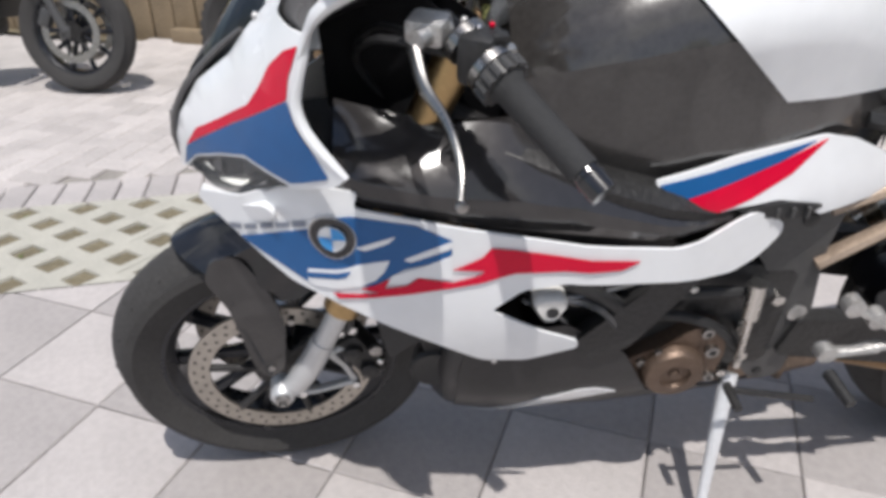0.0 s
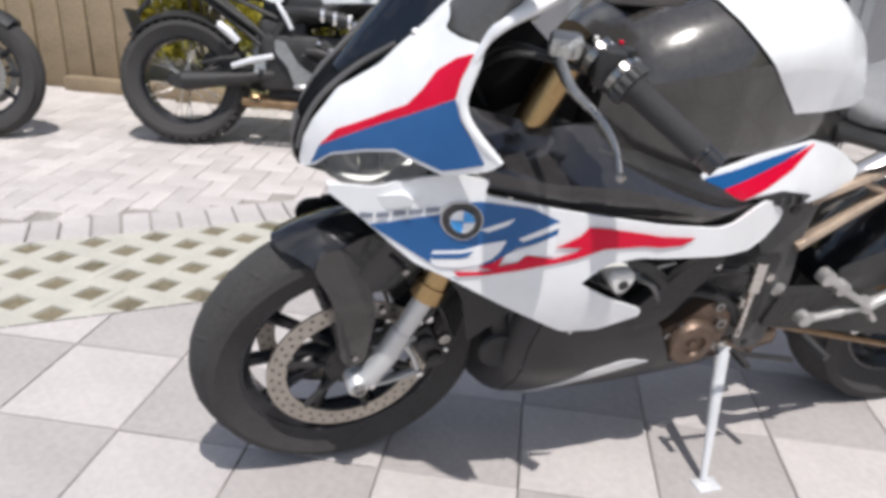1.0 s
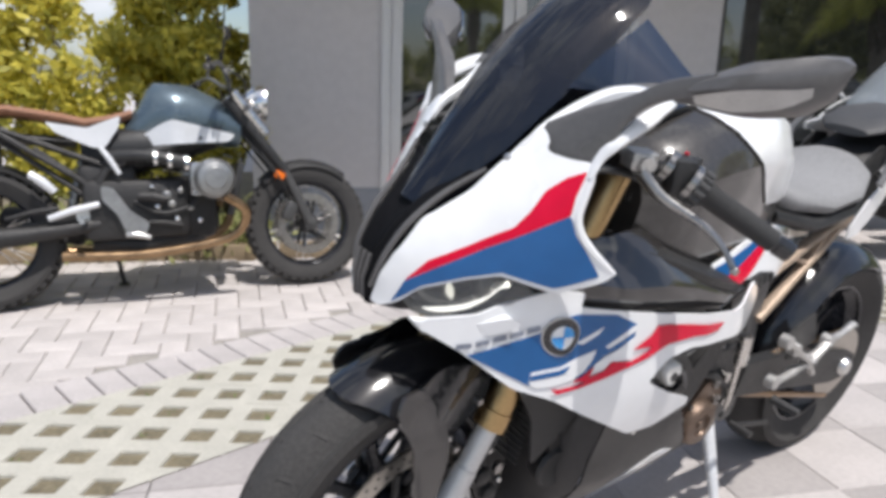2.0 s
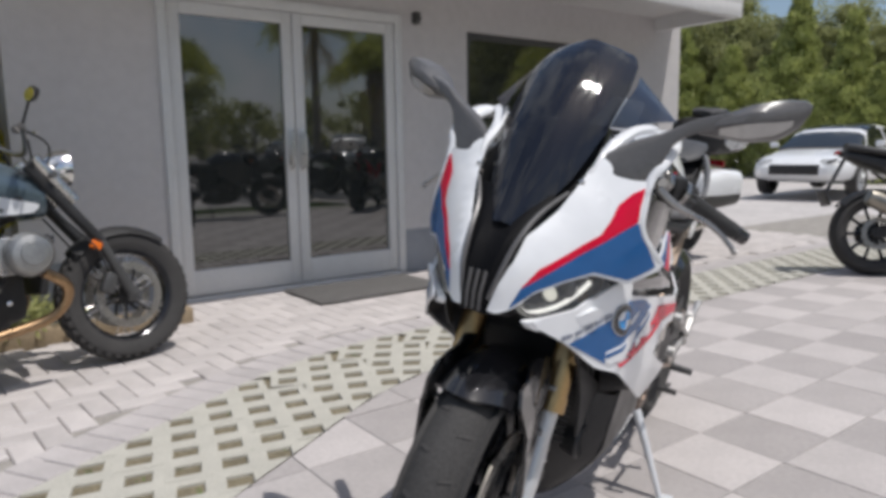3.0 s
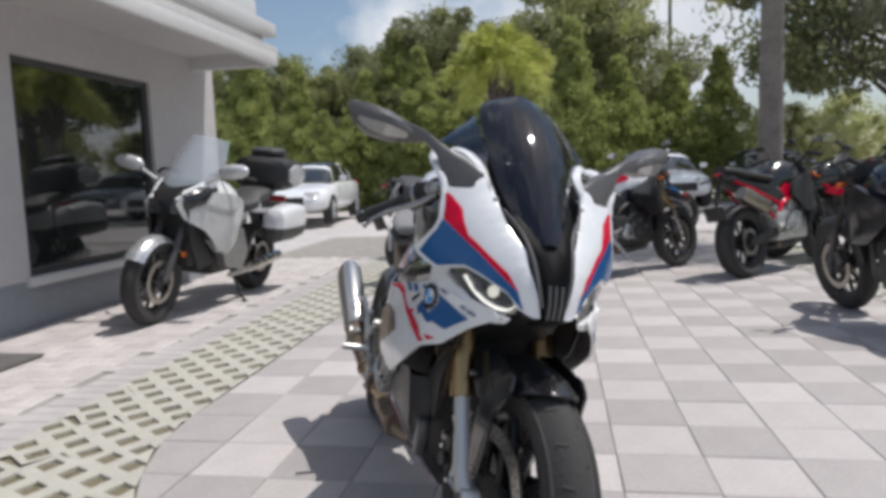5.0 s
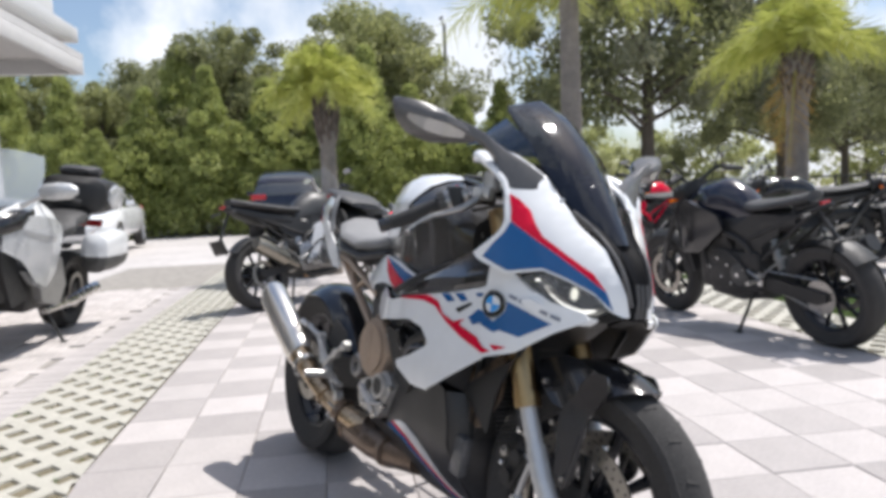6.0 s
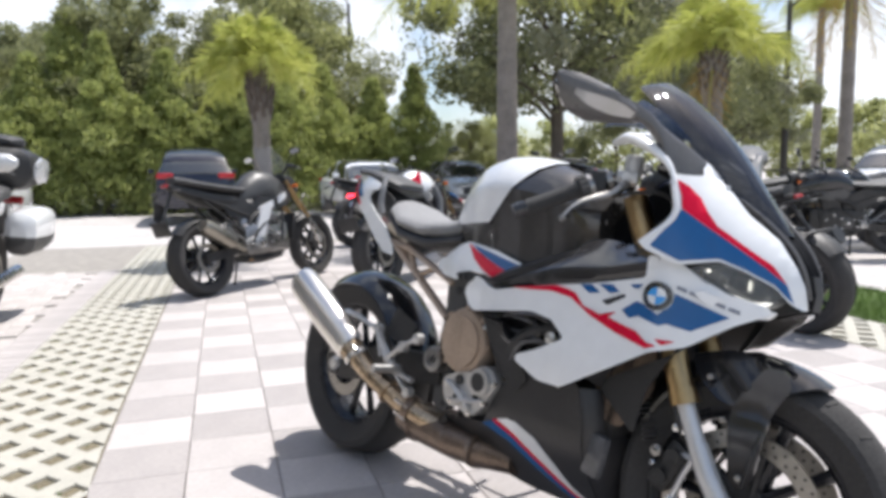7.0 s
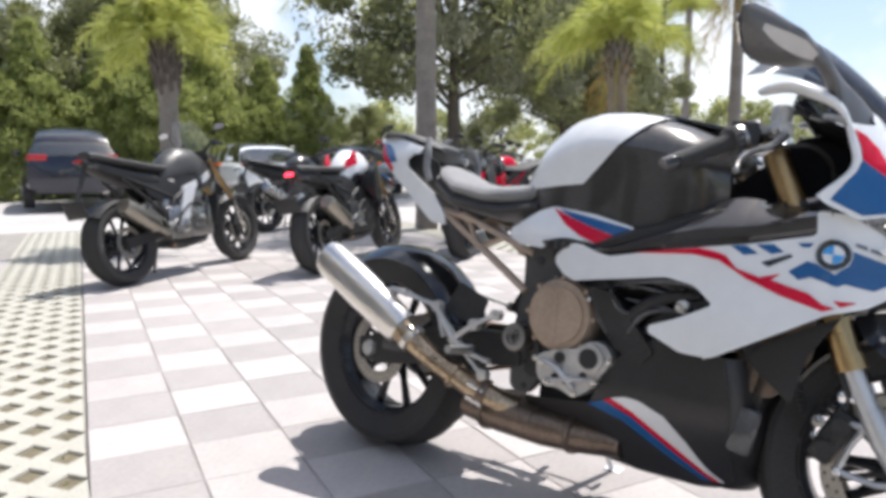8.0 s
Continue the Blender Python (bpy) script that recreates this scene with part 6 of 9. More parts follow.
# ---- the other parked motorcycles ----
DULLALLOY = mat("dull_cast_alloy", (0.36, 0.36, 0.355), 0.36, 0.8, 0.2, 14, 0.2, 150)
def build_bike(name, m, label, tank=GLOSSBLACK, tank2=None, seat=SEAT, frame=ENGINE, fork=BLACK, rim=None, engine=ENGINE, pipe=STEEL, base=1.42, knob=False, wire=False, tail="short", lamp="round", boxer=False, bars=0.80, screen=False, spokes=10, seat_z=0.80, group="parked motorcycles", pipe_mat=None, cases=None, full=False, lit=False, high_pipe=True, fender=None, spar=None, shroud=None, flash=None, beak=False, under_seat=False):
    b = thing(name, m, label, "motorcycle", group)
    R = 0.31
    fx = base
    build_wheel(b, (fx, 0, R), R, 0.12, 0.222, 24 if wire else spokes, 0.155, (1, -1), rim, knob, None, wire)
    build_wheel(b, (0, 0, R), R + 0.005, 0.17, 0.222, 24 if wire else spokes, 0.12, () if boxer else (-1,), rim, knob, None, wire)
    hx, hz = fx - 0.36, 0.90
    for s in (1, -1):
        bm = B()
        tube(bm, [(hx - 0.02, s * 0.1, hz + 0.03), (fx - 0.12, s * 0.1, 0.58)], 0.026, 12)
        leg = part("fork_leg", bm, fork, b)
        bm = B()
        tube(bm, [(fx - 0.125, s * 0.1, 0.59), (fx, s * 0.1, R)], [0.021, 0.026], 10)
        box(bm, (fx, s * 0.1, R), (0.06, 0.03, 0.06), 0.01)
        part("slider", bm, DARKGREY if fork is BLACK else STEEL, leg)
        bm = B()
        box(bm, (fx - 0.10, s * 0.085, R + 0.07), (0.06, 0.05, 0.10), 0.012, Matrix.Rotation(radians(25), 4, "Y"))
        part("brake_caliper", bm, DARKGREY, leg)
    # front fender
    bm = B()
    secs = []
    for i in range(9):
        a = radians(50 + 85 * i / 8)
        rr = R + 0.022
        cx, cz = fx + rr * math.cos(a), R + rr * math.sin(a)
        sec = [(cx - 0.04 * abs(t) ** 2.4 * math.cos(a), 0.07 * t, cz - 0.04 * abs(t) ** 2.4 * math.sin(a)) for t in np.linspace(-1, 1, 7)]
        sec += [(p[0] - 0.004 * math.cos(a), p[1] * 0.95, p[2] - 0.004 * math.sin(a)) for p in sec[::-1]]
        secs.append(sec)
    loft(bm, secs)
    part("front_fender", bm, fender or BLACK, b)
    # frame
    for s in (1, -1):
        bm = B()
        tube(bm, [(hx + 0.03, s * 0.03, 0.86), (hx - 0.16, s * 0.13, 0.74), (0.50, s * 0.13, 0.60), (0.46, s * 0.12, 0.36)], 0.022, 10, 1, (0, 1, 0), 4)
        tube(bm, [(0.50, s * 0.12, 0.62), (0.05, s * 0.09, 0.80), (-0.12, s * 0.07, 0.85)], 0.013, 8)
        tube(bm, [(0.47, s * 0.12, 0.44), (0.02, s * 0.09, 0.79)], 0.012, 8)
        part("frame_rail", bm, frame, b)
        bm = B()
        prism(bm, [(0.48, 0.42), (0.50, 0.34), (0.0, 0.27), (-0.06, 0.29), (-0.06, 0.34), (0.0, 0.35)], s * 0.10, s * 0.13, 0.012)
        part("swingarm", bm, ENGINE, b)
        bm = B()
        tube(bm, [(0.40, s * 0.14, 0.38), (0.39, s * 0.25, 0.38)], 0.012, 8)
        prism(bm, [(0.46, 0.44), (0.36, 0.42), (0.38, 0.34), (0.48, 0.36)], s * 0.135, s * 0.15)
        part("foot_peg", bm, ALU, b)
    # engine
    bm = B()
    box(bm, (0.62, 0, 0.42), (0.46, 0.31, 0.28), 0.04)
    box(bm, (0.84, 0, 0.42), (0.26, 0.26, 0.30), 0.05)
    box(bm, (0.50, 0, 0.55), (0.24, 0.24, 0.16), 0.03)
    eng = part("engine", bm, engine, b)
    bm = B()
    loft(bm, [rounded(x, z, w, h, 16, 2.6) for x, z, w, h in ((0.40, 0.68, 0.07, 0.08), (0.52, 0.68, 0.125, 0.11), (0.75, 0.71, 0.13, 0.10), (hx - 0.04, 0.78, 0.08, 0.07))])
    part("airbox", bm, BLACK, b)
    for s in () if boxer else (1, -1):
        bm = B()
        panel(bm, [(0.26, 0.66), (0.44, 0.56), (0.55, 0.58), (0.56, 0.72), (0.42, 0.79), (0.20, 0.78)], lambda x, z: 0.10 + 0.08 * (x - 0.2), 0.02, s, 0.02, 0.08)
        part("side_panel", bm, BLACK, b)
        if shroud:
            bm = B()
            panel(bm, [(hx + 0.09, 0.80), (hx + 0.03, 0.52), (hx - 0.20, 0.53), (hx - 0.44, 0.70), (hx - 0.40, 0.79), (hx - 0.10, 0.90)], lambda x, z: 0.19 - 0.4 * max(0, x - hx + 0.05), 0.03, s, 0.03, 0.08)
            part("radiator_shroud", bm, shroud, b)
        if spar:
            bm = B()
            panel(bm, [(hx + 0.01, 0.85), (hx - 0.01, 0.79), (0.74, 0.685), (0.64, 0.50), (0.575, 0.38), (0.50, 0.38), (0.54, 0.54), (0.61, 0.70), (0.80, 0.765)], lambda x, z: 0.165 - 0.5 * max(0, x - hx + 0.15), 0.035, s, 0.025, 0.08)
            part("frame_spar", bm, spar, b, "pale cast alloy frame spar")
        if beak and s > 0:
            prof = [(fx - 0.24, 0.80, 0.075, 0.05), (fx - 0.08, 0.765, 0.090, 0.05), (fx + 0.08, 0.715, 0.085, 0.042), (fx + 0.22, 0.665, 0.06, 0.028), (fx + 0.30, 0.635, 0.025, 0.012)]
            bm = B()
            loft(bm, [rounded(x, z, w, h, 18) for x, z, w, h in prof])
            bk = part("beak", bm, GLOSSBLACK, b, "black beak with blue, white and red bands")
            px = [p[0] for p in prof]
            for x0, x1, material, name in ((fx - 0.10, fx + 0.05, BLUE, "blue_band"), (fx + 0.052, fx + 0.10, WHITE, "white_band"), (fx + 0.102, fx + 0.19, RED, "red_band")):
                bm = B()
                loft(bm, [rounded(x, float(np.interp(x, px, [p[1] for p in prof])) + 0.012, float(np.interp(x, px, [p[2] for p in prof])) + 0.002, float(np.interp(x, px, [p[3] for p in prof])) * 0.8, 18) for x in np.linspace(x0, x1, 3)])
                part(name, bm, material, bk)
        if flash:
            bm = B()
            panel(bm, [(0.50, seat_z + 0.03), (0.55, seat_z + 0.12), (0.66, seat_z + 0.185), (0.66, seat_z + 0.06)], lambda x, z: 0.105 + 0.25 * (x - 0.5), 0.02, s, 0.02, 0.06)
            part("tank_flash", bm, flash, b)
    bm = B()
    loft(bm, [rounded(x, z, w, h, 14, 2.6) for x, z, w, h in ((0.42, 0.27, 0.09, 0.04), (0.62, 0.25, 0.13, 0.05), (0.86, 0.28, 0.12, 0.06), (0.98, 0.36, 0.06, 0.05))])
    part("belly_pan", bm, BLACK, b)
    if boxer:
        for s in (1, -1):
            bm = B()
            capped(bm, [(0.055, s * 0.10), (0.055, s * 0.26)], (0.93, 0, 0.55), n=18)
            cyl = part("cylinder", bm, DARKGREY, eng)
            for k in range(6):
                bm = B()
                box(bm, (0.93, s * (0.15 + 0.018 * k), 0.55), (0.17, 0.009, 0.15), 0.003, None, 1)
                part("cooling_fin", bm, ALU, cyl)
            bm = B()
            capped(bm, [(0.080, s * 0.255), (0.092, s * 0.275), (0.090, s * 0.305), (0.074, s * 0.330), (0.050, s * 0.336), (0.046, s * 0.345), (0, s * 0.348)], (0.94, 0, 0.55), n=24)
            part("cylinder_head", bm, DULLALLOY, eng, "dull alloy cylinder head cover")
            bm = B()
            tube(bm, [(0.98, s * 0.29, 0.47), (1.07, s * 0.27, 0.40), (1.05, s * 0.23, 0.31), (0.94, s * 0.20, 0.255), (0.62, s * 0.16, 0.215), (0.30, s * 0.12, 0.225)], 0.022, 12, 1, (0, 1, 0), 5)
            part("exhaust_header", bm, BURNT, eng)
            bm = B()
            tube(bm, [(0.84, s * 0.20, 0.62), (0.66, s * 0.17, 0.66), (0.50, s * 0.12, 0.66)], [0.034, 0.03, 0.03], 10, 1, (0, 1, 0), 4)
            part("intake_tube", bm, BLACK, eng)
            for x in (0.70, 0.76, 0.83):
                bm = B()
                c0 = Vector((x, s * (0.17 + 0.2 * (x - 0.66)), 0.655 - 0.2 * (x - 0.66)))
                tube(bm, [c0 - Vector((0.008, 0, 0)), c0 + Vector((0.008, 0, 0))], 0.037, 14)
                part("hose_clamp", bm, CHROME, eng)
            bm = B()
            prism(bm, [(0.47, 0.53), (0.52, 0.52), (0.58, 0.42), (0.66, 0.36), (0.64, 0.30), (0.56, 0.32), (0.53, 0.40), (0.47, 0.47)], s * 0.165, s * 0.185, 0.015)
            part("foot_bracket", bm, DULLALLOY, eng, "dull cast foot-rest bracket")
            for q, rr in (((0.74, 0.48), 0.020), ((0.76, 0.44), 0.016), ((0.80, 0.50), 0.013), ((0.70, 0.43), 0.012), ((0.84, 0.42), 0.014), ((0.78, 0.37), 0.012), ((0.68, 0.52), 0.010), ((0.88, 0.36), 0.011)):
                bm = B()
                capped(bm, [(rr, s * 0.14), (rr, s * 0.172), (rr * 0.6, s * 0.175)], (q[0], 0, q[1]), n=12)
                part("engine_bolt", bm, DULLALLOY if rr > 0.012 else CHROME, eng)
            bm = B()
            tube(bm, [(0.60, s * 0.17, 0.46), (0.72, s * 0.175, 0.40), (0.86, s * 0.17, 0.44), (0.90, s * 0.16, 0.52)], 0.009, 8, 1, (0, 1, 0), 4)
            part("hose", bm, BLACK, eng)
    else:
        bm = B()
        box(bm, (0.745, 0, 0.60), (0.20, 0.27, 0.20), 0.025, Matrix.Rotation(radians(20), 4, "Y"))
        part("cylinder", bm, engine, eng)
        for s in (1, -1):
            bm = B()
            capped(bm, [(0.075, s * 0.12), (0.072, s * 0.155), (0.05, s * 0.165), (0, s * 0.166)], (0.56, 0, 0.40), n=24)
            part("engine_cover", bm, ALU if s < 0 else DARKGREY, eng)
        bm = B()
        for y in (-0.05, 0.05):
            tube(bm, [(0.84, y, 0.60), (0.95, y, 0.52), (0.93, y, 0.34), (0.75, y, 0.24), (0.45, -0.08, 0.25)], 0.02, 8, 1, (0, 1, 0), 4)
        part("exhaust_header", bm, BURNT, eng)
    bm = B()
    box(bm, (fx - 0.36, 0, 0.50), (0.03, 0.24, 0.26), 0.006, Matrix.Rotation(radians(14), 4, "Y"))
    part("radiator", bm, BLACK, b)
    # silencer
    bm = B()
    ends = ((0.34, -0.16, 0.34), (-0.12, -0.20, 0.58)) if high_pipe else ((0.52, 0.15, 0.27), (0.05, 0.20, 0.40))
    if under_seat:
        ends = ((0.36, -0.15, 0.55), (-0.20, -0.17, 0.74))
    a, c = Vector(ends[0]), Vector(ends[1])
    tube(bm, [a, a.lerp(c, 0.25), a.lerp(c, 0.32), a.lerp(c, 0.9), c], [0.024, 0.03, 0.064, 0.066, 0.052], 18)
    part("silencer", bm, pipe, b)
    # tank
    t0 = 0.585 if boxer else 0.47
    xs = np.linspace(t0, hx + 0.04, 16)
    top = curve([t0, t0 + 0.09, 0.70, 0.88, hx + 0.02], [seat_z + 0.02, seat_z + 0.13, seat_z + 0.21, seat_z + 0.20, seat_z + 0.10])
    half = curve([t0, t0 + 0.10, 0.80, hx + 0.02], [0.07, 0.11, 0.16, 0.10])
    bm = B()
    loft(bm, [rounded(x, (top(x) + 0.70) / 2, half(x), (top(x) - 0.70) / 2, 22, 2.5, drop=0.25) for x in xs])
    part("fuel_tank", bm, tank, b)
    if tank2:
        for s in (1, -1):
            bm = B()
            panel(bm, [(0.63, 0.735), (0.71, 0.79), (0.78, 0.825), (1.07, 0.76), (1.04, 0.725), (0.65, 0.705)] if boxer else [(0.52, 0.72), (0.62, 0.80), (0.92, 0.76), (0.98, 0.70), (0.90, 0.68), (0.66, 0.66)], lambda x, z: half(x) + 0.012, 0.008, s, 0.02)
            part("tank_flank", bm, tank2, b)
    # seat and tail
    bm = B()
    rear = {"short": -0.08, "flat": -0.22, "sport": -0.20, "stub": 0.06}[tail]
    lift = {"short": 0.05, "flat": 0.03, "sport": 0.12, "stub": 0.07}[tail]
    secs = []
    for t, w in ((0, 0.06), (0.06, 0.10), (0.3, 0.125), (0.6, 0.14), (0.72, 0.135), (0.85, 0.12), (1, 0.08)):
        x = rear + (0.62 - rear if boxer else 0.54 - rear) * t
        z = seat_z + 0.01 + lift * (1 - t) ** 1.3 + 0.02 * t ** 3 if not boxer else seat_z + 0.065 - 0.055 * math.exp(-((t - 0.74) / 0.2) ** 2)
        secs.append(rounded(x, z, w, 0.026 if boxer else 0.032, 18, 2.4))
    loft(bm, secs)
    part("seat", bm, seat, b)
    bm = B()
    slim = 0.35 if boxer else 1.0
    loft(bm, [rounded(x, z, w * (0.6 + 0.4 * slim), h * slim, 14) for x, z, w, h in ((rear - 0.05, seat_z + lift - 0.03, 0.04, 0.02), (rear + 0.10, seat_z + 0.7 * lift - 0.05, 0.085, 0.05), (0.12, seat_z + 0.3 * lift - 0.065, 0.105, 0.065), (0.38, seat_z - 0.07, 0.12, 0.07))])
    part("tail_fairing", bm, BLACK, b)
    bm = B()
    box(bm, (rear - 0.065, 0, seat_z + lift - 0.03), (0.024, 0.066, 0.024), 0.007)
    part("tail_lamp", bm, TAILGLOW if lit else TAILRED, b)
    bm = B()
    tube(bm, [(rear, 0, seat_z + lift - 0.06), (rear - 0.14, 0, 0.62)], 0.014, 8)
    box(bm, (rear - 0.155, 0, 0.58), (0.012, 0.19, 0.13), 0.004, Matrix.Rotation(radians(-20), 4, "Y"))
    part("plate_holder", bm, BLACK, b)
    bm = B()
    secs = []
    for i in range(8):
        a = radians(40 + 100 * i / 7)
        rr = R + 0.03
        cx, cz = rr * math.cos(a), R + rr * math.sin(a)
        sec = [(cx - 0.03 * abs(t) ** 2.4 * math.cos(a), 0.09 * t, cz - 0.03 * abs(t) ** 2.4 * math.sin(a)) for t in np.linspace(-1, 1, 7)]
        sec += [(p[0] - 0.004 * math.cos(a), p[1] * 0.95, p[2] - 0.004 * math.sin(a)) for p in sec[::-1]]
        secs.append(sec)
    loft(bm, secs)
    part("rear_hugger", bm, BLACK, b)
    # bars
    bm = B()
    hb = bars / 2
    tube(bm, [(hx - 0.14, -hb, hz + 0.13), (hx - 0.06, -hb * 0.6, hz + 0.17), (hx, -0.06, hz + 0.10), (hx, 0.06, hz + 0.10), (hx - 0.06, hb * 0.6, hz + 0.17), (hx - 0.14, hb, hz + 0.13)], 0.012, 10, 1, (0, 0, 1), 4)
    bar = part("handlebar", bm, DARKALU if boxer else BLACK, b)
    for s in (1, -1):
        bm = B()
        tube(bm, [(hx - 0.14, s * hb, hz + 0.13), (hx - 0.10, s * (hb - 0.12), hz + 0.152)], 0.017, 10)
        part("grip", bm, GRIP, bar)
        bm = B()
        tube(bm, [(hx - 0.06, s * (hb - 0.17), hz + 0.17), (hx - 0.04, s * (hb - 0.10), hz + 0.275)], 0.006, 8)
        loft(bm, [[(hx - 0.04 + d, s * (hb - 0.06) + k * 0.062 * math.cos(a), hz + 0.285 + k * 0.030 * math.sin(a) + s * 0.004 * math.cos(a)) for a in np.linspace(0, 2 * math.pi, 15)[:-1]] for d, k in ((-0.012, 0.9), (-0.008, 1.0), (0.008, 0.85), (0.016, 0.4))])
        mir = part("mirror", bm, BLACK, bar)
        bm = B()
        loft(bm, [[(hx - 0.04 + d, s * (hb - 0.06) + 0.054 * math.cos(a), hz + 0.285 + 0.025 * math.sin(a)) for a in np.linspace(0, 2 * math.pi, 15)[:-1]] for d in (-0.0125, -0.0145)])
        part("mirror_glass", bm, MIRROR, mir)
        bm = B()
        tube(bm, [(hx - 0.02, s * (hb - 0.16), hz + 0.15), (hx - 0.06, s * (hb - 0.02), hz + 0.12)], 0.006, 6)
        part("lever", bm, STEEL, bar)
        bm = B()
        tube(bm, [(hx + 0.06, s * 0.09, hz - 0.02), (hx + 0.06, s * 0.17, hz - 0.02)], [0.008, 0.016], 8)
        part("indicator", bm, DARKGREY if boxer else AMBER, b)
    # headlamp
    bm = B()
    lx, lz = hx + (0.16 if boxer else 0.11), hz + (0.02 if boxer else -0.01)
    if lamp == "round":
        capped(bm, [(0.03, -0.10), (0.075, -0.05), (0.09, 0.0), (0.09, 0.015), (0.082, 0.02)], (lx, 0, lz), "x", 28)
        hl = part("headlamp", bm, CHROME if boxer else BLACK, b)
        bm = B()
        capped(bm, [(0.08, 0.012), (0.07, 0.026), (0.0, 0.034)], (lx, 0, lz), "x", 24)
        part("lens", bm, LENS, hl)
    else:
        loft(bm, [rounded(x, z, w, h, 16) for x, z, w, h in ((lx - 0.14, lz + 0.02, 0.12, 0.10), (lx, lz, 0.11, 0.09), (lx + 0.07, lz - 0.04, 0.06, 0.05))])
        hl = part("headlamp", bm, BLACK if not full else tank, b)
        for s in (1, -1):
            bm = B()
            box(bm, (lx + 0.045, s * 0.045, lz - 0.01), (0.03, 0.06, 0.04), 0.012)
            part("lens", bm, LENS, hl)
    if screen:
        bm = B()
        rows = []
        for i, v in enumerate(np.linspace(0, 1, 8)):
            w = 0.13 + 0.05 * math.sin(math.pi * v) - 0.04 * v
            rows.append([bm.verts.new((lx + 0.02 - 0.20 * v - 0.10 * t * t, w * t, lz + 0.08 + 0.30 * v)) for t in np.linspace(-1, 1, 9)])
        for p, q in zip(rows, rows[1:]):
            for j in range(8):
                bm.faces.new((p[j], p[j + 1], q[j + 1], q[j]))
        bmesh.ops.solidify(bm, geom=bm.faces[:], thickness=0.003)
        part("windscreen", bm, CLEAR, b, sharp=60)
    # chain, shock, small fittings
    if not boxer:
        bm = B()
        capped(bm, [(0.10, 0.098), (0.10, 0.104)], (0, 0, R), n=30)
        for dz in (0.10, -0.10):
            tube(bm, [(0, 0.101, R + dz), (0.46, 0.101, 0.40 + 0.35 * dz)], 0.007, 6)
        part("chain", bm, DARKALU, b)
        for s in (1, -1):
            for q, rr in (((0.56, 0.40), 0.014), ((0.50, 0.44), 0.008), ((0.62, 0.34), 0.008), ((0.64, 0.46), 0.009), ((0.72, 0.50), 0.010), ((0.70, 0.38), 0.008), ((0.80, 0.44), 0.009), ((0.46, 0.36), 0.011)):
                bm = B()
                capped(bm, [(rr, s * 0.13), (rr, s * 0.172), (rr * 0.6, s * 0.174)], (q[0], 0, q[1]), n=10)
                part("engine_bolt", bm, CHROME, eng)
            bm = B()
            tube(bm, [(0.44, s * 0.165, 0.36), (0.52, s * 0.168, 0.48), (0.66, s * 0.165, 0.56), (0.80, s * 0.15, 0.54)], 0.010, 8, 1, (0, 1, 0), 4)
            tube(bm, [(0.84, s * 0.13, 0.36), (0.86, s * 0.15, 0.50), (0.92, s * 0.12, 0.64)], 0.012, 8, 1, (0, 1, 0), 4)
            part("hose", bm, BLACK, eng)
            bm = B()
            tube(bm, [(0.46, s * 0.165, 0.44), (0.36, s * 0.175, 0.40), (0.30, s * 0.175, 0.45), (0.16, s * 0.16, 0.55)], [0.014, 0.011, 0.010, 0.008], 8, 0.7, (0, 1, 0), 3)
            part("foot_hanger", bm, DULLALLOY, b)
            bm = B()
            tube(bm, [(rear - 0.04, s * 0.05, seat_z + lift - 0.07), (rear - 0.06, s * 0.17, seat_z + lift - 0.08)], [0.006, 0.013], 8)
            part("rear_indicator", bm, DARKGREY, b)
    bm = B()
    tube(bm, [(0.34, 0.02, 0.42), (0.42, 0.02, 0.68)], 0.022, 12)
    for k in range(6):
        c0 = Vector((0.35 + 0.011 * k, 0.02, 0.46 + 0.034 * k))
        tube(bm, [c0, c0 + Vector((0.003, 0, 0.010))], 0.034, 12)
    part("shock_absorber", bm, DULLALLOY, b)
    for s in (1, -1):
        bm = B()
        tube(bm, [(fx - 0.10, s * 0.10, R + 0.12), (fx - 0.16, s * 0.13, 0.56), (hx + 0.04, s * 0.09, 0.78), (hx - 0.02, s * 0.16, hz + 0.13)], 0.005, 6, 1, (0, 1, 0), 5)
        part("brake_hose", bm, BLACK, b)
        bm = B()
        tube(bm, [(hx - 0.05, s * (hb - 0.18), hz + 0.16), (hx + 0.06, s * 0.16, hz + 0.10), (hx + 0.05, s * 0.06, hz - 0.04)], 0.005, 6, 1, (0, 0, 1), 4)
        part("cable", bm, BLACK, b)
    # stand
    bm = B()
    tube(bm, [(0.50, 0.10, 0.28), (0.54, 0.22, 0.045)], 0.011, 8)
    box(bm, (0.54, 0.225, 0.042), (0.05, 0.04, 0.006), 0.002, Matrix.Rotation(radians(10), 4, "X"))
    part("side_stand", bm, ENGINE, b)
    return b


CLEAR = glass("clear_screen", (0.55, 0.60, 0.66), 0.03, 0.30)
# clear pane whose blue-grey colour and opacity stand in for reflected sky
SHEEN_PANE = glass("sheen_coloured_screen", (0.40, 0.45, 0.50), 0.05, 0.55)
OLIVE = mat("dull_titanium", (0.30, 0.28, 0.24), 0.35, 1.0, 0.15, 20)

roadster = build_bike("roadster_motorcycle", pose_bike(-1.87, 3.50, 12.7, 8), "grey-blue roadster with tan seat, parked by the hedge", tank=BLUEGREY, tank2=PALEALLOY, seat=TAN, engine=ENGINE, fork=BLACK, knob=True, wire=True, tail="short", boxer=True, pipe=ENGINE, seat_z=0.80, high_pipe=False)
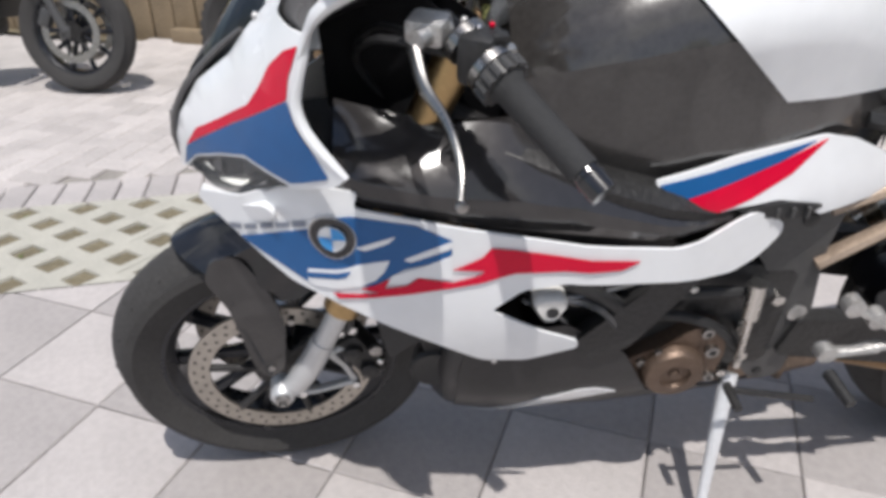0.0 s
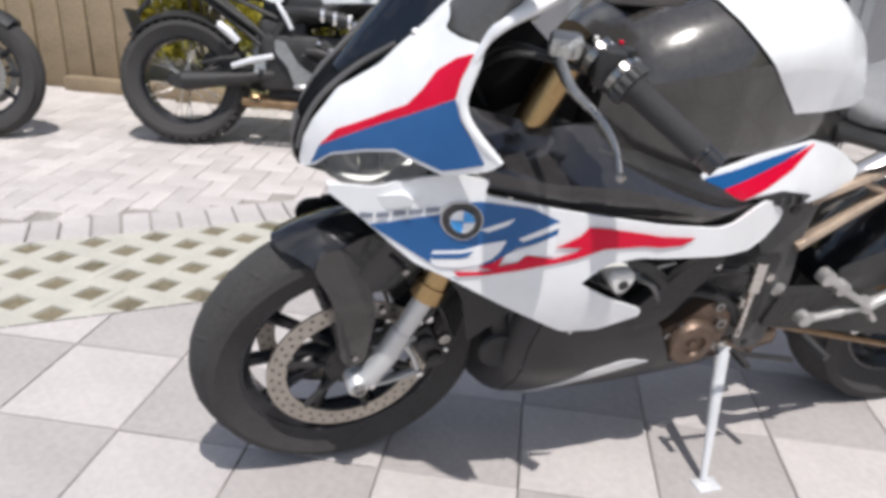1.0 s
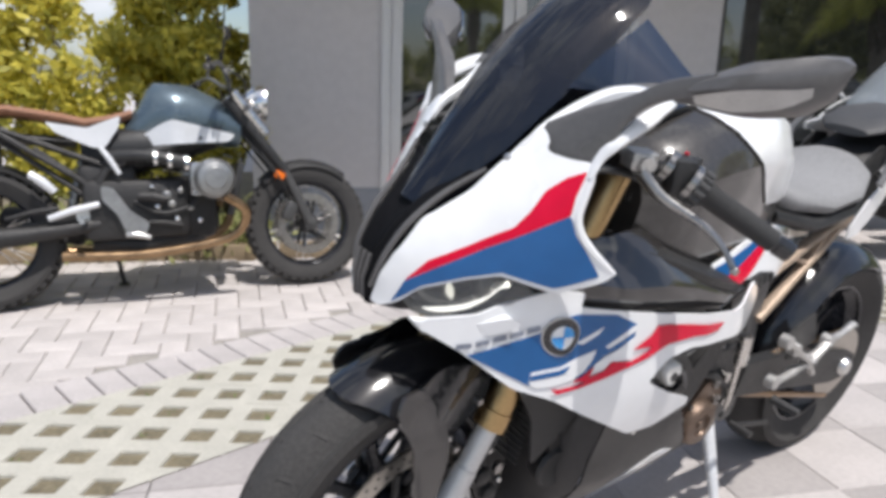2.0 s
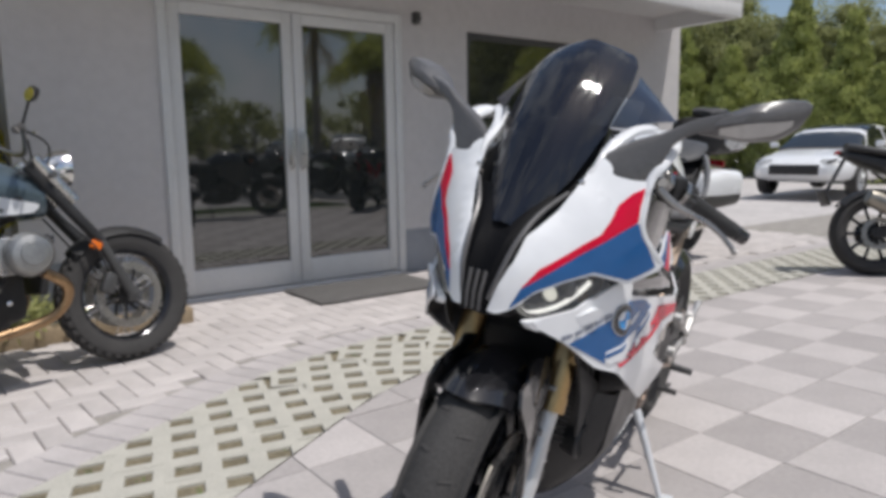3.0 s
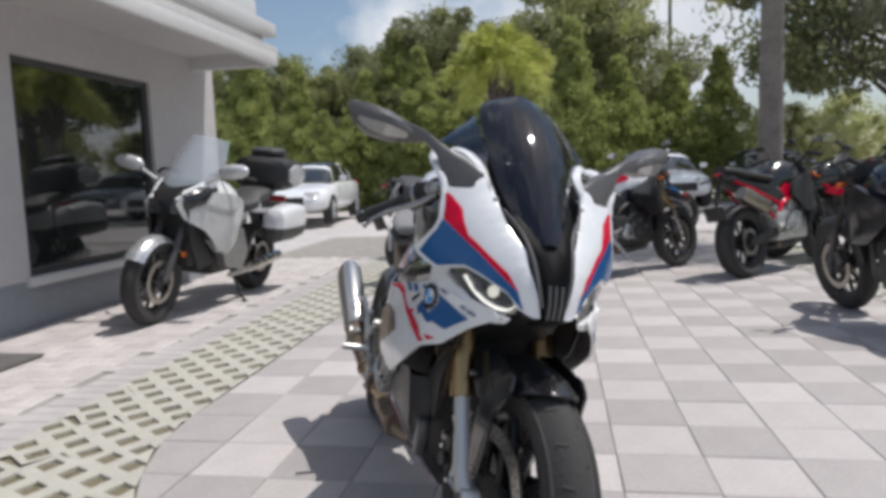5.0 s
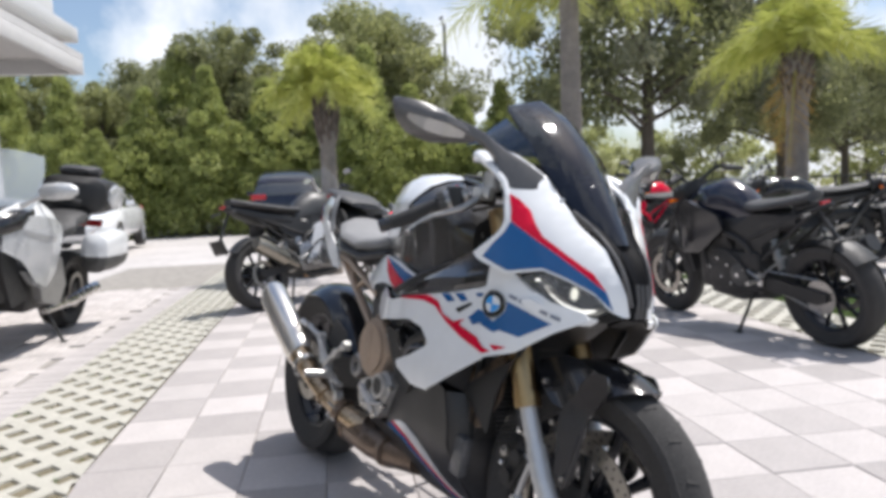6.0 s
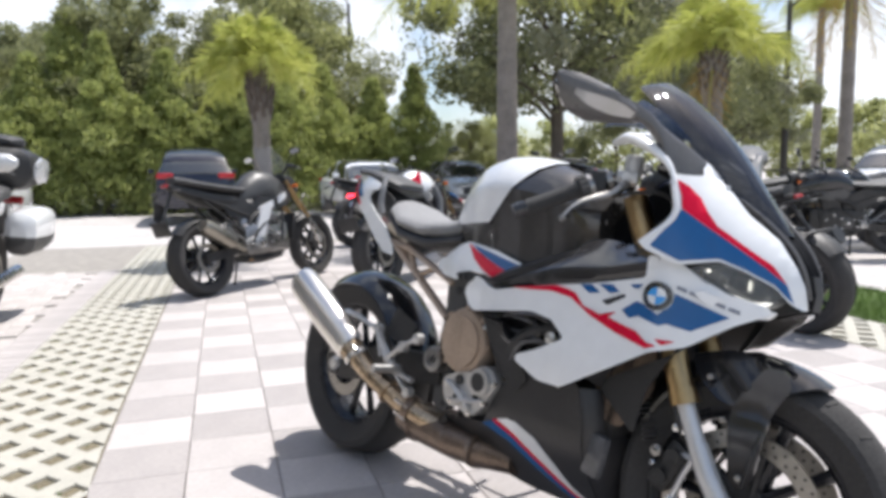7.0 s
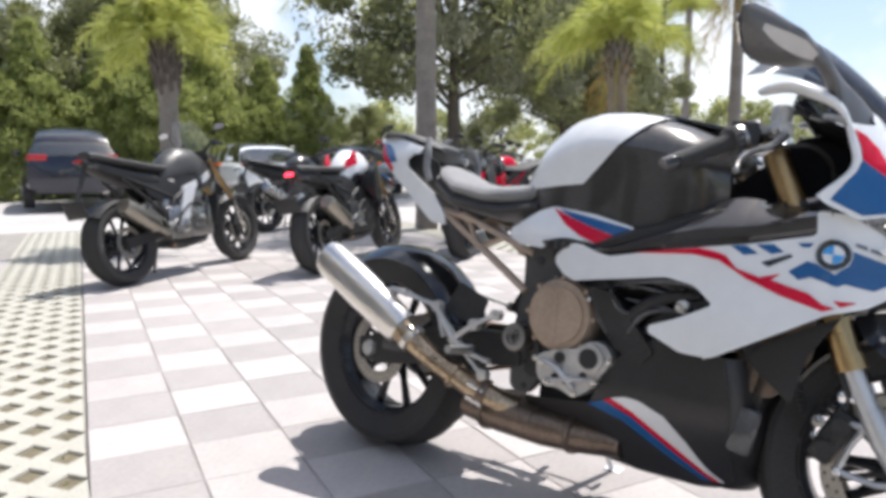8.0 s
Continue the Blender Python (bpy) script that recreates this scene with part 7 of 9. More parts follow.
# its front end carries an amber reflector, seen on the fork
bm = B()
box(bm, (1.27, -0.125, 0.56), (0.05, 0.012, 0.035), 0.004, Matrix.Rotation(radians(30), 4, "Y"))
part("fork_reflector", bm, AMBER, roadster)
for side in (1, -1):
    bm = B()
    tube(bm, [(1.070, side * 0.1, 0.962), (1.215, side * 0.1, 0.765)], 0.029, 14)
    part("fork_cover", bm, STEEL, roadster, "polished steel fork cover")
bm = B()
panel(bm, [(0.27, 0.812), (0.43, 0.785), (0.57, 0.840), (0.56, 0.79), (0.50, 0.70), (0.45, 0.70), (0.31, 0.765)], lambda x, z: 0.145, 0.02, -1, 0.012, 0.05)
part("side_cover", bm, PALEALLOY, roadster, "pale brushed aluminium side cover")
bm = B()
tube(bm, [(0.46, -0.13, 0.36), (0.20, -0.135, 0.33), (0.02, -0.13, 0.315)], [0.03, 0.038, 0.05], 14)
part("shaft_drive", bm, ENGINE, roadster, "black shaft drive arm")
for q0, q1, rr, material, name in (((0.30, -0.155, 0.44), (0.10, -0.15, 0.40), 0.010, ENGINE, "torque_rod"), ((0.48, -0.15, 0.70), (0.55, -0.16, 0.58), 0.011, PALEALLOY, "frame_strut"), ((0.26, -0.165, 0.395), (0.46, -0.17, 0.45), 0.014, PALEALLOY, "torque_arm"), ((0.20, -0.15, 0.59), (0.29, -0.15, 0.51), 0.018, PALEALLOY, "shock_reservoir"), ((0.56, -0.17, 0.31), (0.66, -0.175, 0.29), 0.012, ALU, "brake_pedal"), ((-0.06, -0.10, 0.86), (0.36, -0.13, 0.58), 0.013, ENGINE, "frame_strut"), ((0.62, -0.18, 0.48), (0.74, -0.185, 0.46), 0.020, ENGINE, "starter_housing"), ((0.66, -0.17, 0.36), (0.80, -0.17, 0.34), 0.010, ENGINE, "oil_pipe"), ((0.22, -0.11, 0.70), (0.50, -0.13, 0.46), 0.013, ENGINE, "frame_strut"), ((0.55, -0.14, 0.64), (0.80, -0.15, 0.66), 0.010, CHROME, "throttle_body")):
    bm = B()
    tube(bm, [q0, Vector(q0).lerp(Vector(q1), 0.5) + Vector((0, -0.006, 0.006)), q1], [rr, rr * 1.2, rr], 10)
    part(name, bm, material, roadster)
build_bike("street_motorcycle", pose_bike(-4.20, 2.92, 13, 8), "dark street motorcycle parked on the paving bricks", tank=GLOSSBLACK, spokes=10, tail="flat")
build_bike("naked_motorcycle", pose_bike(4.45, 2.48, -46, 8), "black and grey naked motorcycle with a pale alloy frame", tank=DARKGREY, tank2=BLACK, frame=ENGINE, engine=DARKALU, fork=GOLD, pipe=OLIVE, tail="sport", lamp="wedge", base=1.42, seat_z=0.83, spar=PALEALLOY, screen=True, bars=0.70)
build_bike("adventure_motorcycle", pose_bike(4.32, 1.02, -46, 8), "black adventure motorcycle with a red and white tank", tank=WHITE, tank2=GLOSSBLACK, fork=GOLD, pipe=OLIVE, tail="flat", lamp="wedge", seat_z=0.82, shroud=GLOSSBLACK, flash=RED, lit=True, beak=True)
build_bike("red_naked_motorcycle", pose_bike(4.55, -0.45, -44, 8), "black naked motorcycle with red flanks and short exhaust", tank=GLOSSBLACK, tank2=RED, pipe=OLIVE, tail="sport", lamp="wedge", seat_z=0.83, shroud=BLACK, bars=0.70, frame=RED, engine=PALECAST, under_seat=True)
build_bike("black_motorcycle", pose_bike(1.76, -1.04, 11, 8), "black naked motorcycle with a glossy dark tank, on the turf blocks", tank=DEEPBLUE, pipe=BLACK, tail="stub", lamp="wedge", engine=ENGINE, spokes=10, seat_z=0.80, shroud=GLOSSBLACK, bars=0.62)
for k, (x, y, h, t1, t2, lab) in enumerate(((5.2, -4.1, 60, GLOSSBLACK, SILVER, "black motorcycle with silver flanks at the lot's edge"), (6.6, -2.3, 120, GLOSSBLACK, RED, "black and red motorcycle parked beyond the row"), (7.6, -3.2, 115, RED, GLOSSBLACK, "red motorcycle parked beyond the row"), (6.3, -4.6, 70, SILVER, GLOSSBLACK, "silver and black motorcycle at the lot's edge"), (8.0, 0.6, -60, GLOSSBLACK, None, "black motorcycle standing behind the row"), (4.55, -5.1, 62, GLOSSBLACK, DARKGREY, "black and grey motorcycle at the far edge of the lawn"), (5.4, -6.2, 75, GLOSSBLACK, SILVER, "black and silver motorcycle in the far row"), (4.5, -6.9, 58, GLOSSBLACK, DARKGREY, "black motorcycle with dark grey flanks in the far row"), (6.5, -6.9, 80, SILVER, RED, "silver and red motorcycle in the far row"))):
    build_bike("distant_motorcycle", pose_bike(x, y, h, 8), lab, tank=t1, tank2=t2, tail="flat" if k % 2 else "sport", lamp="round" if k % 2 else "wedge", frame=RED if k == 1 else ENGINE, screen=k == 3)


# ---- white touring motorcycle ----
PEARL = mat("pearl_white_paint", (0.58, 0.59, 0.60), 0.25, 0.25, 0.04, 5, coat=0.5)
def build_tourer():
    b = thing("touring_motorcycle", pose_bike(4.20, 4.05, 178, 7), "silver-white touring motorcycle with a clear screen, panniers and a top case", "motorcycle", "parked motorcycles")
    R, fx = 0.315, 1.56
    build_wheel(b, (fx, 0, R), R, 0.12, 0.222, 10, 0.16, (1, -1), ENGINE)
    build_wheel(b, (0, 0, R), R, 0.18, 0.222, 10, 0.14, (1,), ENGINE)
    for s in (1, -1):
        bm = B()
        tube(bm, [(fx - 0.30, s * 0.09, 0.85), (fx, s * 0.09, R)], 0.028, 12)
        part("fork_leg", bm, DARKGREY, b)
        # body side
        bm = B()
        yb = curve([0.55, 0.75, 1.0, 1.25, 1.45], [0.20, 0.27, 0.30, 0.25, 0.14])
        panel(bm, [(1.50, 0.88), (1.42, 0.76), (1.28, 0.68), (1.13, 0.53), (0.99, 0.47), (0.87, 0.56), (0.80, 0.72), (0.70, 0.87), (0.86, 0.93), (1.10, 0.96), (1.38, 0.95)], lambda x, z: yb(x) - 0.5 * (z - 0.72) ** 2, 0.006, s, 0.012, 0.06)
        part("side_fairing", bm, PEARL, b, "pearl-white side fairing")
        bm = B()
        panel(bm, [(1.47, 0.90), (1.38, 0.97), (1.20, 1.04), (1.02, 1.05), (0.86, 0.98), (0.80, 0.90), (0.98, 0.945), (1.22, 0.960), (1.38, 0.945)], lambda x, z: yb(x) - 0.030 - 0.5 * max(0.0, z - 0.93), 0.02, s, 0.02, 0.06)
        part("upper_fairing", bm, WHITE, b)
        bm = B()
        panel(bm, [(1.30, 0.86), (1.10, 0.80), (0.90, 0.78), (0.86, 0.81), (1.08, 0.835), (1.28, 0.885)], lambda x, z: yb(x) - 0.5 * (z - 0.72) ** 2 + 0.004, 0.010, s, 0.010, 0.06)
        part("side_crease", bm, SILVER, b)
        bm = B()
        panel(bm, [(1.20, 0.60), (1.10, 0.50), (0.96, 0.46), (0.80, 0.56), (0.86, 0.60), (0.98, 0.53), (1.10, 0.58)], lambda x, z: yb(x) - 0.045, 0.03, s, 0.012, 0.06)
        part("lower_fairing", bm, SILVER, b, "silver lower fairing")
        bm = B()
        panel(bm, [(1.02, 0.56), (0.94, 0.36), (0.66, 0.30), (0.56, 0.44), (0.66, 0.66)], lambda x, z: 0.23, 0.08, s, 0.04, 0.06)
        part("engine_cover", bm, DULLALLOY, b, "dull grey engine cover")
        bm = B()
        panel(bm, [(1.42, 0.85), (1.36, 0.58), (1.24, 0.36), (1.02, 0.40), (1.10, 0.50), (1.20, 0.67), (1.34, 0.78)], lambda x, z: 0.17, 0.03, s, 0.03, 0.06)
        part("lower_cowl", bm, BLACK, b, "black lower cowl")
        # pannier
        bm = B()
        loft(bm, [rounded(x, z, w, h, 18, 3.2, s * 0.30) for x, z, w, h in ((-0.30, 0.68, 0.05, 0.10), (-0.27, 0.66, 0.10, 0.15), (-0.02, 0.66, 0.12, 0.17), (0.24, 0.64, 0.10, 0.15), (0.28, 0.64, 0.05, 0.10))])
        bmesh.ops.bisect_plane(bm, geom=bm.verts[:] + bm.edges[:] + bm.faces[:], plane_co=(0, 0, 0.62), plane_no=(0, 0, -1), clear_outer=True)
        bmesh.ops.holes_fill(bm, edges=bm.edges[:])
        pan = part("pannier", bm, WHITE, b, "white pannier with a dark lower half")
        bm = B()
        loft(bm, [rounded(x, z, w * 0.98, h, 18, 3.2, s * 0.30) for x, z, w, h in ((-0.30, 0.68, 0.05, 0.10), (-0.27, 0.66, 0.10, 0.15), (-0.02, 0.66, 0.12, 0.17), (0.24, 0.64, 0.10, 0.15), (0.28, 0.64, 0.05, 0.10))])
        bmesh.ops.bisect_plane(bm, geom=bm.verts[:] + bm.edges[:] + bm.faces[:], plane_co=(0, 0, 0.618), plane_no=(0, 0, 1), clear_outer=True)
        bmesh.ops.holes_fill(bm, edges=bm.edges[:])
        part("pannier_base", bm, DARKGREY, pan)
        bm = B()
        tube(bm, [(0.70, s * 0.14, 0.25), (0.34, s * 0.18, 0.28), (-0.12, s * 0.20, 0.33)], [0.022, 0.042, 0.046], 14)
        part("silencer", bm, STEEL, b)
        bm = B()
        tube(bm, [(1.24, s * 0.20, 1.02), (1.24, s * 0.34, 1.10)], [0.016, 0.014], 8)
        loft(bm, [[(1.25 + 0.045 * math.cos(a) * k, s * yy, 1.125 + 0.02 * (yy - 0.34) / 0.2 + 0.058 * math.sin(a) * k) for a in np.linspace(0, 2 * math.pi, 15)[:-1]] for yy, k in ((0.31, 0.3), (0.34, 0.85), (0.42, 1.0), (0.50, 0.85), (0.54, 0.35))])
        part("mirror", bm, PEARL, b)
        bm = B()
        tube(bm, [(1.05, s * 0.12, 1.08), (0.98, s * 0.30, 1.10), (0.88, s * 0.42, 1.06)], [0.012, 0.012, 0.017], 10, 1, (0, 0, 1), 4)
        part("grip", bm, GRIP, b)
        bm = B()
        box(bm, (1.36, s * 0.115, 0.50), (0.05, 0.012, 0.04), 0.004)
        part("fork_reflector", bm, AMBER, b)
    bm = B()
    loft(bm, [rounded(x, z, w, h, 18) for x, z, w, h in ((1.48, 0.84, 0.07, 0.05), (1.42, 0.87, 0.16, 0.09), (1.28, 0.92, 0.24, 0.10), (1.10, 0.97, 0.23, 0.07))])
    part("nose_fairing", bm, GLOSSBLACK, b, "black nose between the silver panels")
    for s in (1, -1):
        bm = B()
        box(bm, (1.455, s * 0.07, 0.83), (0.05, 0.10, 0.07), 0.015)
        part("headlamp", bm, LENS, b)
    bm = B()
    box(bm, (1.26, 0, 0.60), (0.16, 0.30, 0.40), 0.03)
    box(bm, (0.78, 0, 0.44), (0.5, 0.34, 0.30), 0.04)
    part("engine", bm, ENGINE, b)
    bm = B()
    secs = []
    for i in range(9):
        a = radians(35 + 110 * i / 8)
        rr = R + 0.025
        cx, cz = fx + rr * math.cos(a), R + rr * math.sin(a)
        sec = [(cx - 0.05 * abs(t) ** 2.4 * math.cos(a), 0.085 * t, cz - 0.05 * abs(t) ** 2.4 * math.sin(a)) for t in np.linspace(-1, 1, 9)]
        sec += [(p[0] - 0.004 * math.cos(a), p[1] * 0.95, p[2] - 0.004 * math.sin(a)) for p in sec[::-1]]
        secs.append(sec)
    loft(bm, secs)
    part("front_fender", bm, SILVER, b)
    bm = B()
    rows = []
    for v in np.linspace(0, 1, 9):
        w = 0.15 + 0.08 * math.sin(math.pi * (0.2 + 0.6 * v)) - 0.05 * v
        rows.append([bm.verts.new((1.36 - 0.34 * v - 0.17 * t * t, w * 1.12 * t, 0.98 + 0.40 * v - 0.03 * t * t)) for t in np.linspace(-1, 1, 11)])
    for p, q in zip(rows, rows[1:]):
        for j in range(10):
            bm.faces.new((p[j], p[j + 1], q[j + 1], q[j]))
    bmesh.ops.solidify(bm, geom=bm.faces[:], thickness=0.004)
    part("windscreen", bm, SHEEN_PANE, b, "clear windscreen with a blue-grey reflection put into its colour", 60)
    bm = B()
    loft(bm, [rounded(x, z, w, h, 18) for x, z, w, h in ((0.62, 0.84, 0.12, 0.08), (0.78, 0.92, 0.19, 0.12), (1.0, 0.94, 0.18, 0.12), (1.10, 0.92, 0.1, 0.08))])
    part("fuel_tank", bm, SILVER, b)
    bm = B()
    loft(bm, [rounded(x, z, w, h, 18) for x, z, w, h in ((-0.16, 0.93, 0.13, 0.04), (0.02, 0.90, 0.17, 0.06), (0.20, 0.87, 0.16, 0.06), (0.26, 0.82, 0.17, 0.06), (0.48, 0.80, 0.17, 0.06), (0.66, 0.84, 0.10, 0.05))])
    part("seat", bm, SEAT, b)
    bm = B()
    loft(bm, [rounded(x, 1.08, w, h, 20, 3.4) for x, w, h in ((-0.52, 0.16, 0.07), (-0.48, 0.25, 0.14), (-0.20, 0.28, 0.165), (-0.08, 0.26, 0.15), (-0.03, 0.18, 0.10))])
    case = part("top_case", bm, BLACK, b, "black top case with silver shoulders")
    bm = B()
    loft(bm, [rounded(x, 1.275, w, h, 16, 3) for x, w, h in ((-0.38, 0.10, 0.02), (-0.32, 0.15, 0.05), (-0.20, 0.16, 0.05), (-0.12, 0.10, 0.02))])
    part("case_bag", bm, SEAT, case)
    for s in (1, -1):
        bm = B()
        loft(bm, [rounded(x, 1.08, w, h, 12, 3, s * 0.275) for x, w, h in ((-0.46, 0.01, 0.04), (-0.40, 0.022, 0.09), (-0.22, 0.022, 0.10), (-0.12, 0.01, 0.05))])
        part("case_shoulder", bm, PEARL, case)
    bm = B()
    box(bm, (-0.34, 0, 0.84), (0.04, 0.30, 0.06), 0.01)
    part("tail_lamp", bm, TAILRED, b)
    bm = B()
    tube(bm, [(0.62, 0.12, 0.25), (0.66, 0.27, 0.035)], 0.012, 8)
    box(bm, (0.66, 0.275, 0.036), (0.06, 0.04, 0.006), 0.002)
    part("side_stand", bm, ENGINE, b)


build_tourer()


# ---- cars ----
def build_car(name, m, label, paint, tall=False):
    c = thing(name, m, label, "car")
    L, W, H = (4.6, 1.85, 1.66) if tall else (4.6, 1.82, 1.40)
    # stations along the body: x, lower edge, shoulder height, half width
    bm = B()
    st = [(-2.28, 0.45, 0.70, 0.62), (-2.22, 0.32, 0.92, 0.80), (-1.6, 0.26, 0.98, 0.90), (-0.6, 0.24, 0.97, 0.91), (0.5, 0.24, 0.95, 0.91), (1.1, 0.25, 0.90, 0.90), (1.75, 0.28, 0.80, 0.86), (2.15, 0.32, 0.70, 0.76), (2.28, 0.42, 0.58, 0.60)]
    if tall:
        st = [(x, lo, hi + (0.12 if x < 1.2 else 0.2), w) for x, lo, hi, w in st]
    loft(bm, [rounded(x, (lo + hi) / 2, w, (hi - lo) / 2, 24, 4.5) for x, lo, hi, w in st])
    body = part("body", bm, paint, c)
    roof = H - 0.02
    base = 1.06 if tall else 0.93
    xr, xf = (-2.02, 1.02) if tall else (-2.02, 1.08)
    rise = curve([0, 0.10, 0.22, 0.36, 0.52, 0.68, 0.84, 1], [0, 0.62, 0.88, 0.98, 1.0, 0.90, 0.52, 0]) if tall else curve([0, 0.16, 0.32, 0.48, 0.60, 0.73, 0.87, 1], [0, 0.44, 0.80, 0.97, 1.0, 0.88, 0.48, 0])

    def cabin(grow):
        q = B()
        secs = []
        for t in np.linspace(0, 1, 22):
            z = base + (roof - base) * rise(t) + grow
            w = 0.80 - 0.10 * abs(t - 0.45)
            top_w = w - 0.20 * (z - base) / 0.5
            secs.append([(xr + (xf - xr) * t, y, zz) for y, zz in ((-w - grow, base - 0.14), (-w - grow, base), (-(w + top_w) / 2 - grow, (base + z) / 2), (-top_w - grow, z - 0.035), (-top_w * 0.82, z - 0.004), (-top_w * 0.4, z + 0.008), (top_w * 0.4, z + 0.008), (top_w * 0.82, z - 0.004), (top_w + grow, z - 0.035), ((w + top_w) / 2 + grow, (base + z) / 2), (w + grow, base), (w + grow, base - 0.14))])
        loft(q, secs)
        return q
    part("glasshouse", cabin(0.0), PANE, body, "dark car glass", 30)

    def slice_of(name, cuts):
        q = cabin(0.010)
        for co, no in cuts:
            bmesh.ops.bisect_plane(q, geom=q.verts[:] + q.edges[:] + q.faces[:], plane_co=co, plane_no=no, clear_outer=True)
        part(name, q, paint, body, sharp=30)
    slice_of("roof", [((0, 0, roof - 0.085), (0, 0, -1)), ((xf - 0.86, 0, 0), (1, 0, 0.3)), ((xr + (0.42 if tall else 0.80), 0, 0), (-1, 0, 0.3))])
    slice_of("middle_pillar", [((-0.36, 0, 0), (1, 0, 0)), ((-0.46, 0, 0), (-1, 0, 0))])
    slice_of("rear_pillar", [((-1.50 if tall else -1.02, 0, base), (1, 0, 0.55)), ((-1.66 if tall else -1.24, 0, base), (-1, 0, -0.55))])
    slice_of("front_pillar", [((0.86, 0, base), (1, 0, 1.15)), ((0.78, 0, base), (-1, 0, -1.15))])
    for s in (1, -1):
        for x in (-1.38, 1.40):
            bm = B()
            spin(bm, [(0.21, 0.09), (0.31, 0.10), (0.325, 0.06), (0.325, -0.06), (0.31, -0.10), (0.21, -0.09)], n=32)
            wh = part("wheel", bm, RUBBER, c, m=Matrix.Translation((x, s * 0.80, 0.325)))
            bm = B()
            capped(bm, [(0.21, s * 0.05), (0.21, s * 0.085)], n=24)
            for k in range(5):
                t = 2 * math.pi * k / 5
                tube(bm, [(0.03 * math.cos(t), s * 0.09, 0.03 * math.sin(t)), (0.19 * math.cos(t), s * 0.09, 0.19 * math.sin(t))], 0.02, 6)
            part("hub", bm, SILVER, wh)
        bm = B()
        box(bm, (2.13, s * 0.58, 0.66 + (0.18 if tall else 0)), (0.22, 0.30, 0.11), 0.04, Matrix.Rotation(radians(-22 * s), 4, "Z"))
        part("headlamp", bm, LENS, body)
        bm = B()
        box(bm, (-2.2, s * 0.62, 0.86 + (0.14 if tall else 0)), (0.10, 0.34, 0.12), 0.03)
        part("tail_lamp", bm, TAILRED, body)
        bm = B()
        box(bm, (0.72, s * 0.98, base + 0.06), (0.10, 0.16, 0.11), 0.03)
        part("door_mirror", bm, paint, body)
    bm = B()
    box(bm, (2.24, 0, 0.52 + (0.1 if tall else 0)), (0.10, 0.90, 0.20), 0.03)
    part("grille", bm, BLACK, body)
    return c


build_car("white_coupe", Matrix.Translation((14.0, 7.0, 0)) @ Matrix.Rotation(radians(186), 4, "Z"), "white coupe parked at the far side of the lot", WHITE)
build_car("white_sedan", Matrix.Translation((16.5, -1.3, 0)) @ Matrix.Rotation(radians(184), 4, "Z"), "white sedan facing the motorcycles", WHITE)
build_car("dark_suv", Matrix.Translation((16.4, 2.95, 0)) @ Matrix.Rotation(radians(3), 4, "Z"), "dark sport utility car parked before the hedge", DEEPBLUE, True)
build_car("silver_wagon", Matrix.Translation((12.4, -14.6, 0)) @ Matrix.Rotation(radians(118), 4, "Z"), "silver wagon parked beyond the far row", SILVER, True)
build_car("black_sedan", Matrix.Translation((9.4, -13.2, 0)) @ Matrix.Rotation(radians(302), 4, "Z"), "black sedan parked beyond the far row", GLOSSBLACK)
build_car("grey_sedan", Matrix.Translation((18.5, -4.5, 0)) @ Matrix.Rotation(radians(176), 4, "Z"), "pale grey sedan beside the lot", SILVER)


# ---- plants ----
def leaf_mat(name, a, b, rough=0.55):
    m, n, l, p = principled(name)
    geo = n.new("ShaderNodeNewGeometry")
    mix = n.new("ShaderNodeMix")
    mix.data_type = "RGBA"
    mix.inputs[6].default_value, mix.inputs[7].default_value = (*a, 1), (*b, 1)
    l.new(geo.outputs["Random Per Island"], mix.inputs[0])
    l.new(mix.outputs[2], p.inputs["Base Color"])
    p.inputs["Roughness"].default_value = rough
    tr = n.new("ShaderNodeBsdfTranslucent")
    l.new(mix.outputs[2], tr.inputs[0])
    ms = n.new("ShaderNodeMixShader")
    ms.inputs[0].default_value = 0.5
    l.new(p.outputs[0], ms.inputs[1])
    l.new(tr.outputs[0], ms.inputs[2])
    l.new(ms.outputs[0], n["Material Output"].inputs[0])
    return m


LEAF_DARK = leaf_mat("dark_green_leaves", (0.16, 0.175, 0.085), (0.34, 0.355, 0.17))
LEAF_MID = leaf_mat("mid_green_leaves", (0.27, 0.295, 0.11), (0.54, 0.55, 0.25))
LEAF_WOOD = leaf_mat("wood_green_leaves", (0.225, 0.245, 0.095), (0.46, 0.47, 0.215))
LEAF_CEDAR = leaf_mat("cedar_green_leaves", (0.23, 0.275, 0.085), (0.50, 0.535, 0.19))
LEAF_PALM = leaf_mat("yellow_green_fronds", (0.34, 0.39, 0.08), (0.58, 0.59, 0.18))
LEAF_GOLD = leaf_mat("golden_hedge_leaves", (0.36, 0.36, 0.07), (0.85, 0.74, 0.14))
LEAF_GREY = leaf_mat("grey_green_moss", (0.16, 0.17, 0.10), (0.30, 0.30, 0.20))
DRY = leaf_mat("dry_frond", (0.35, 0.22, 0.07), (0.55, 0.38, 0.12))


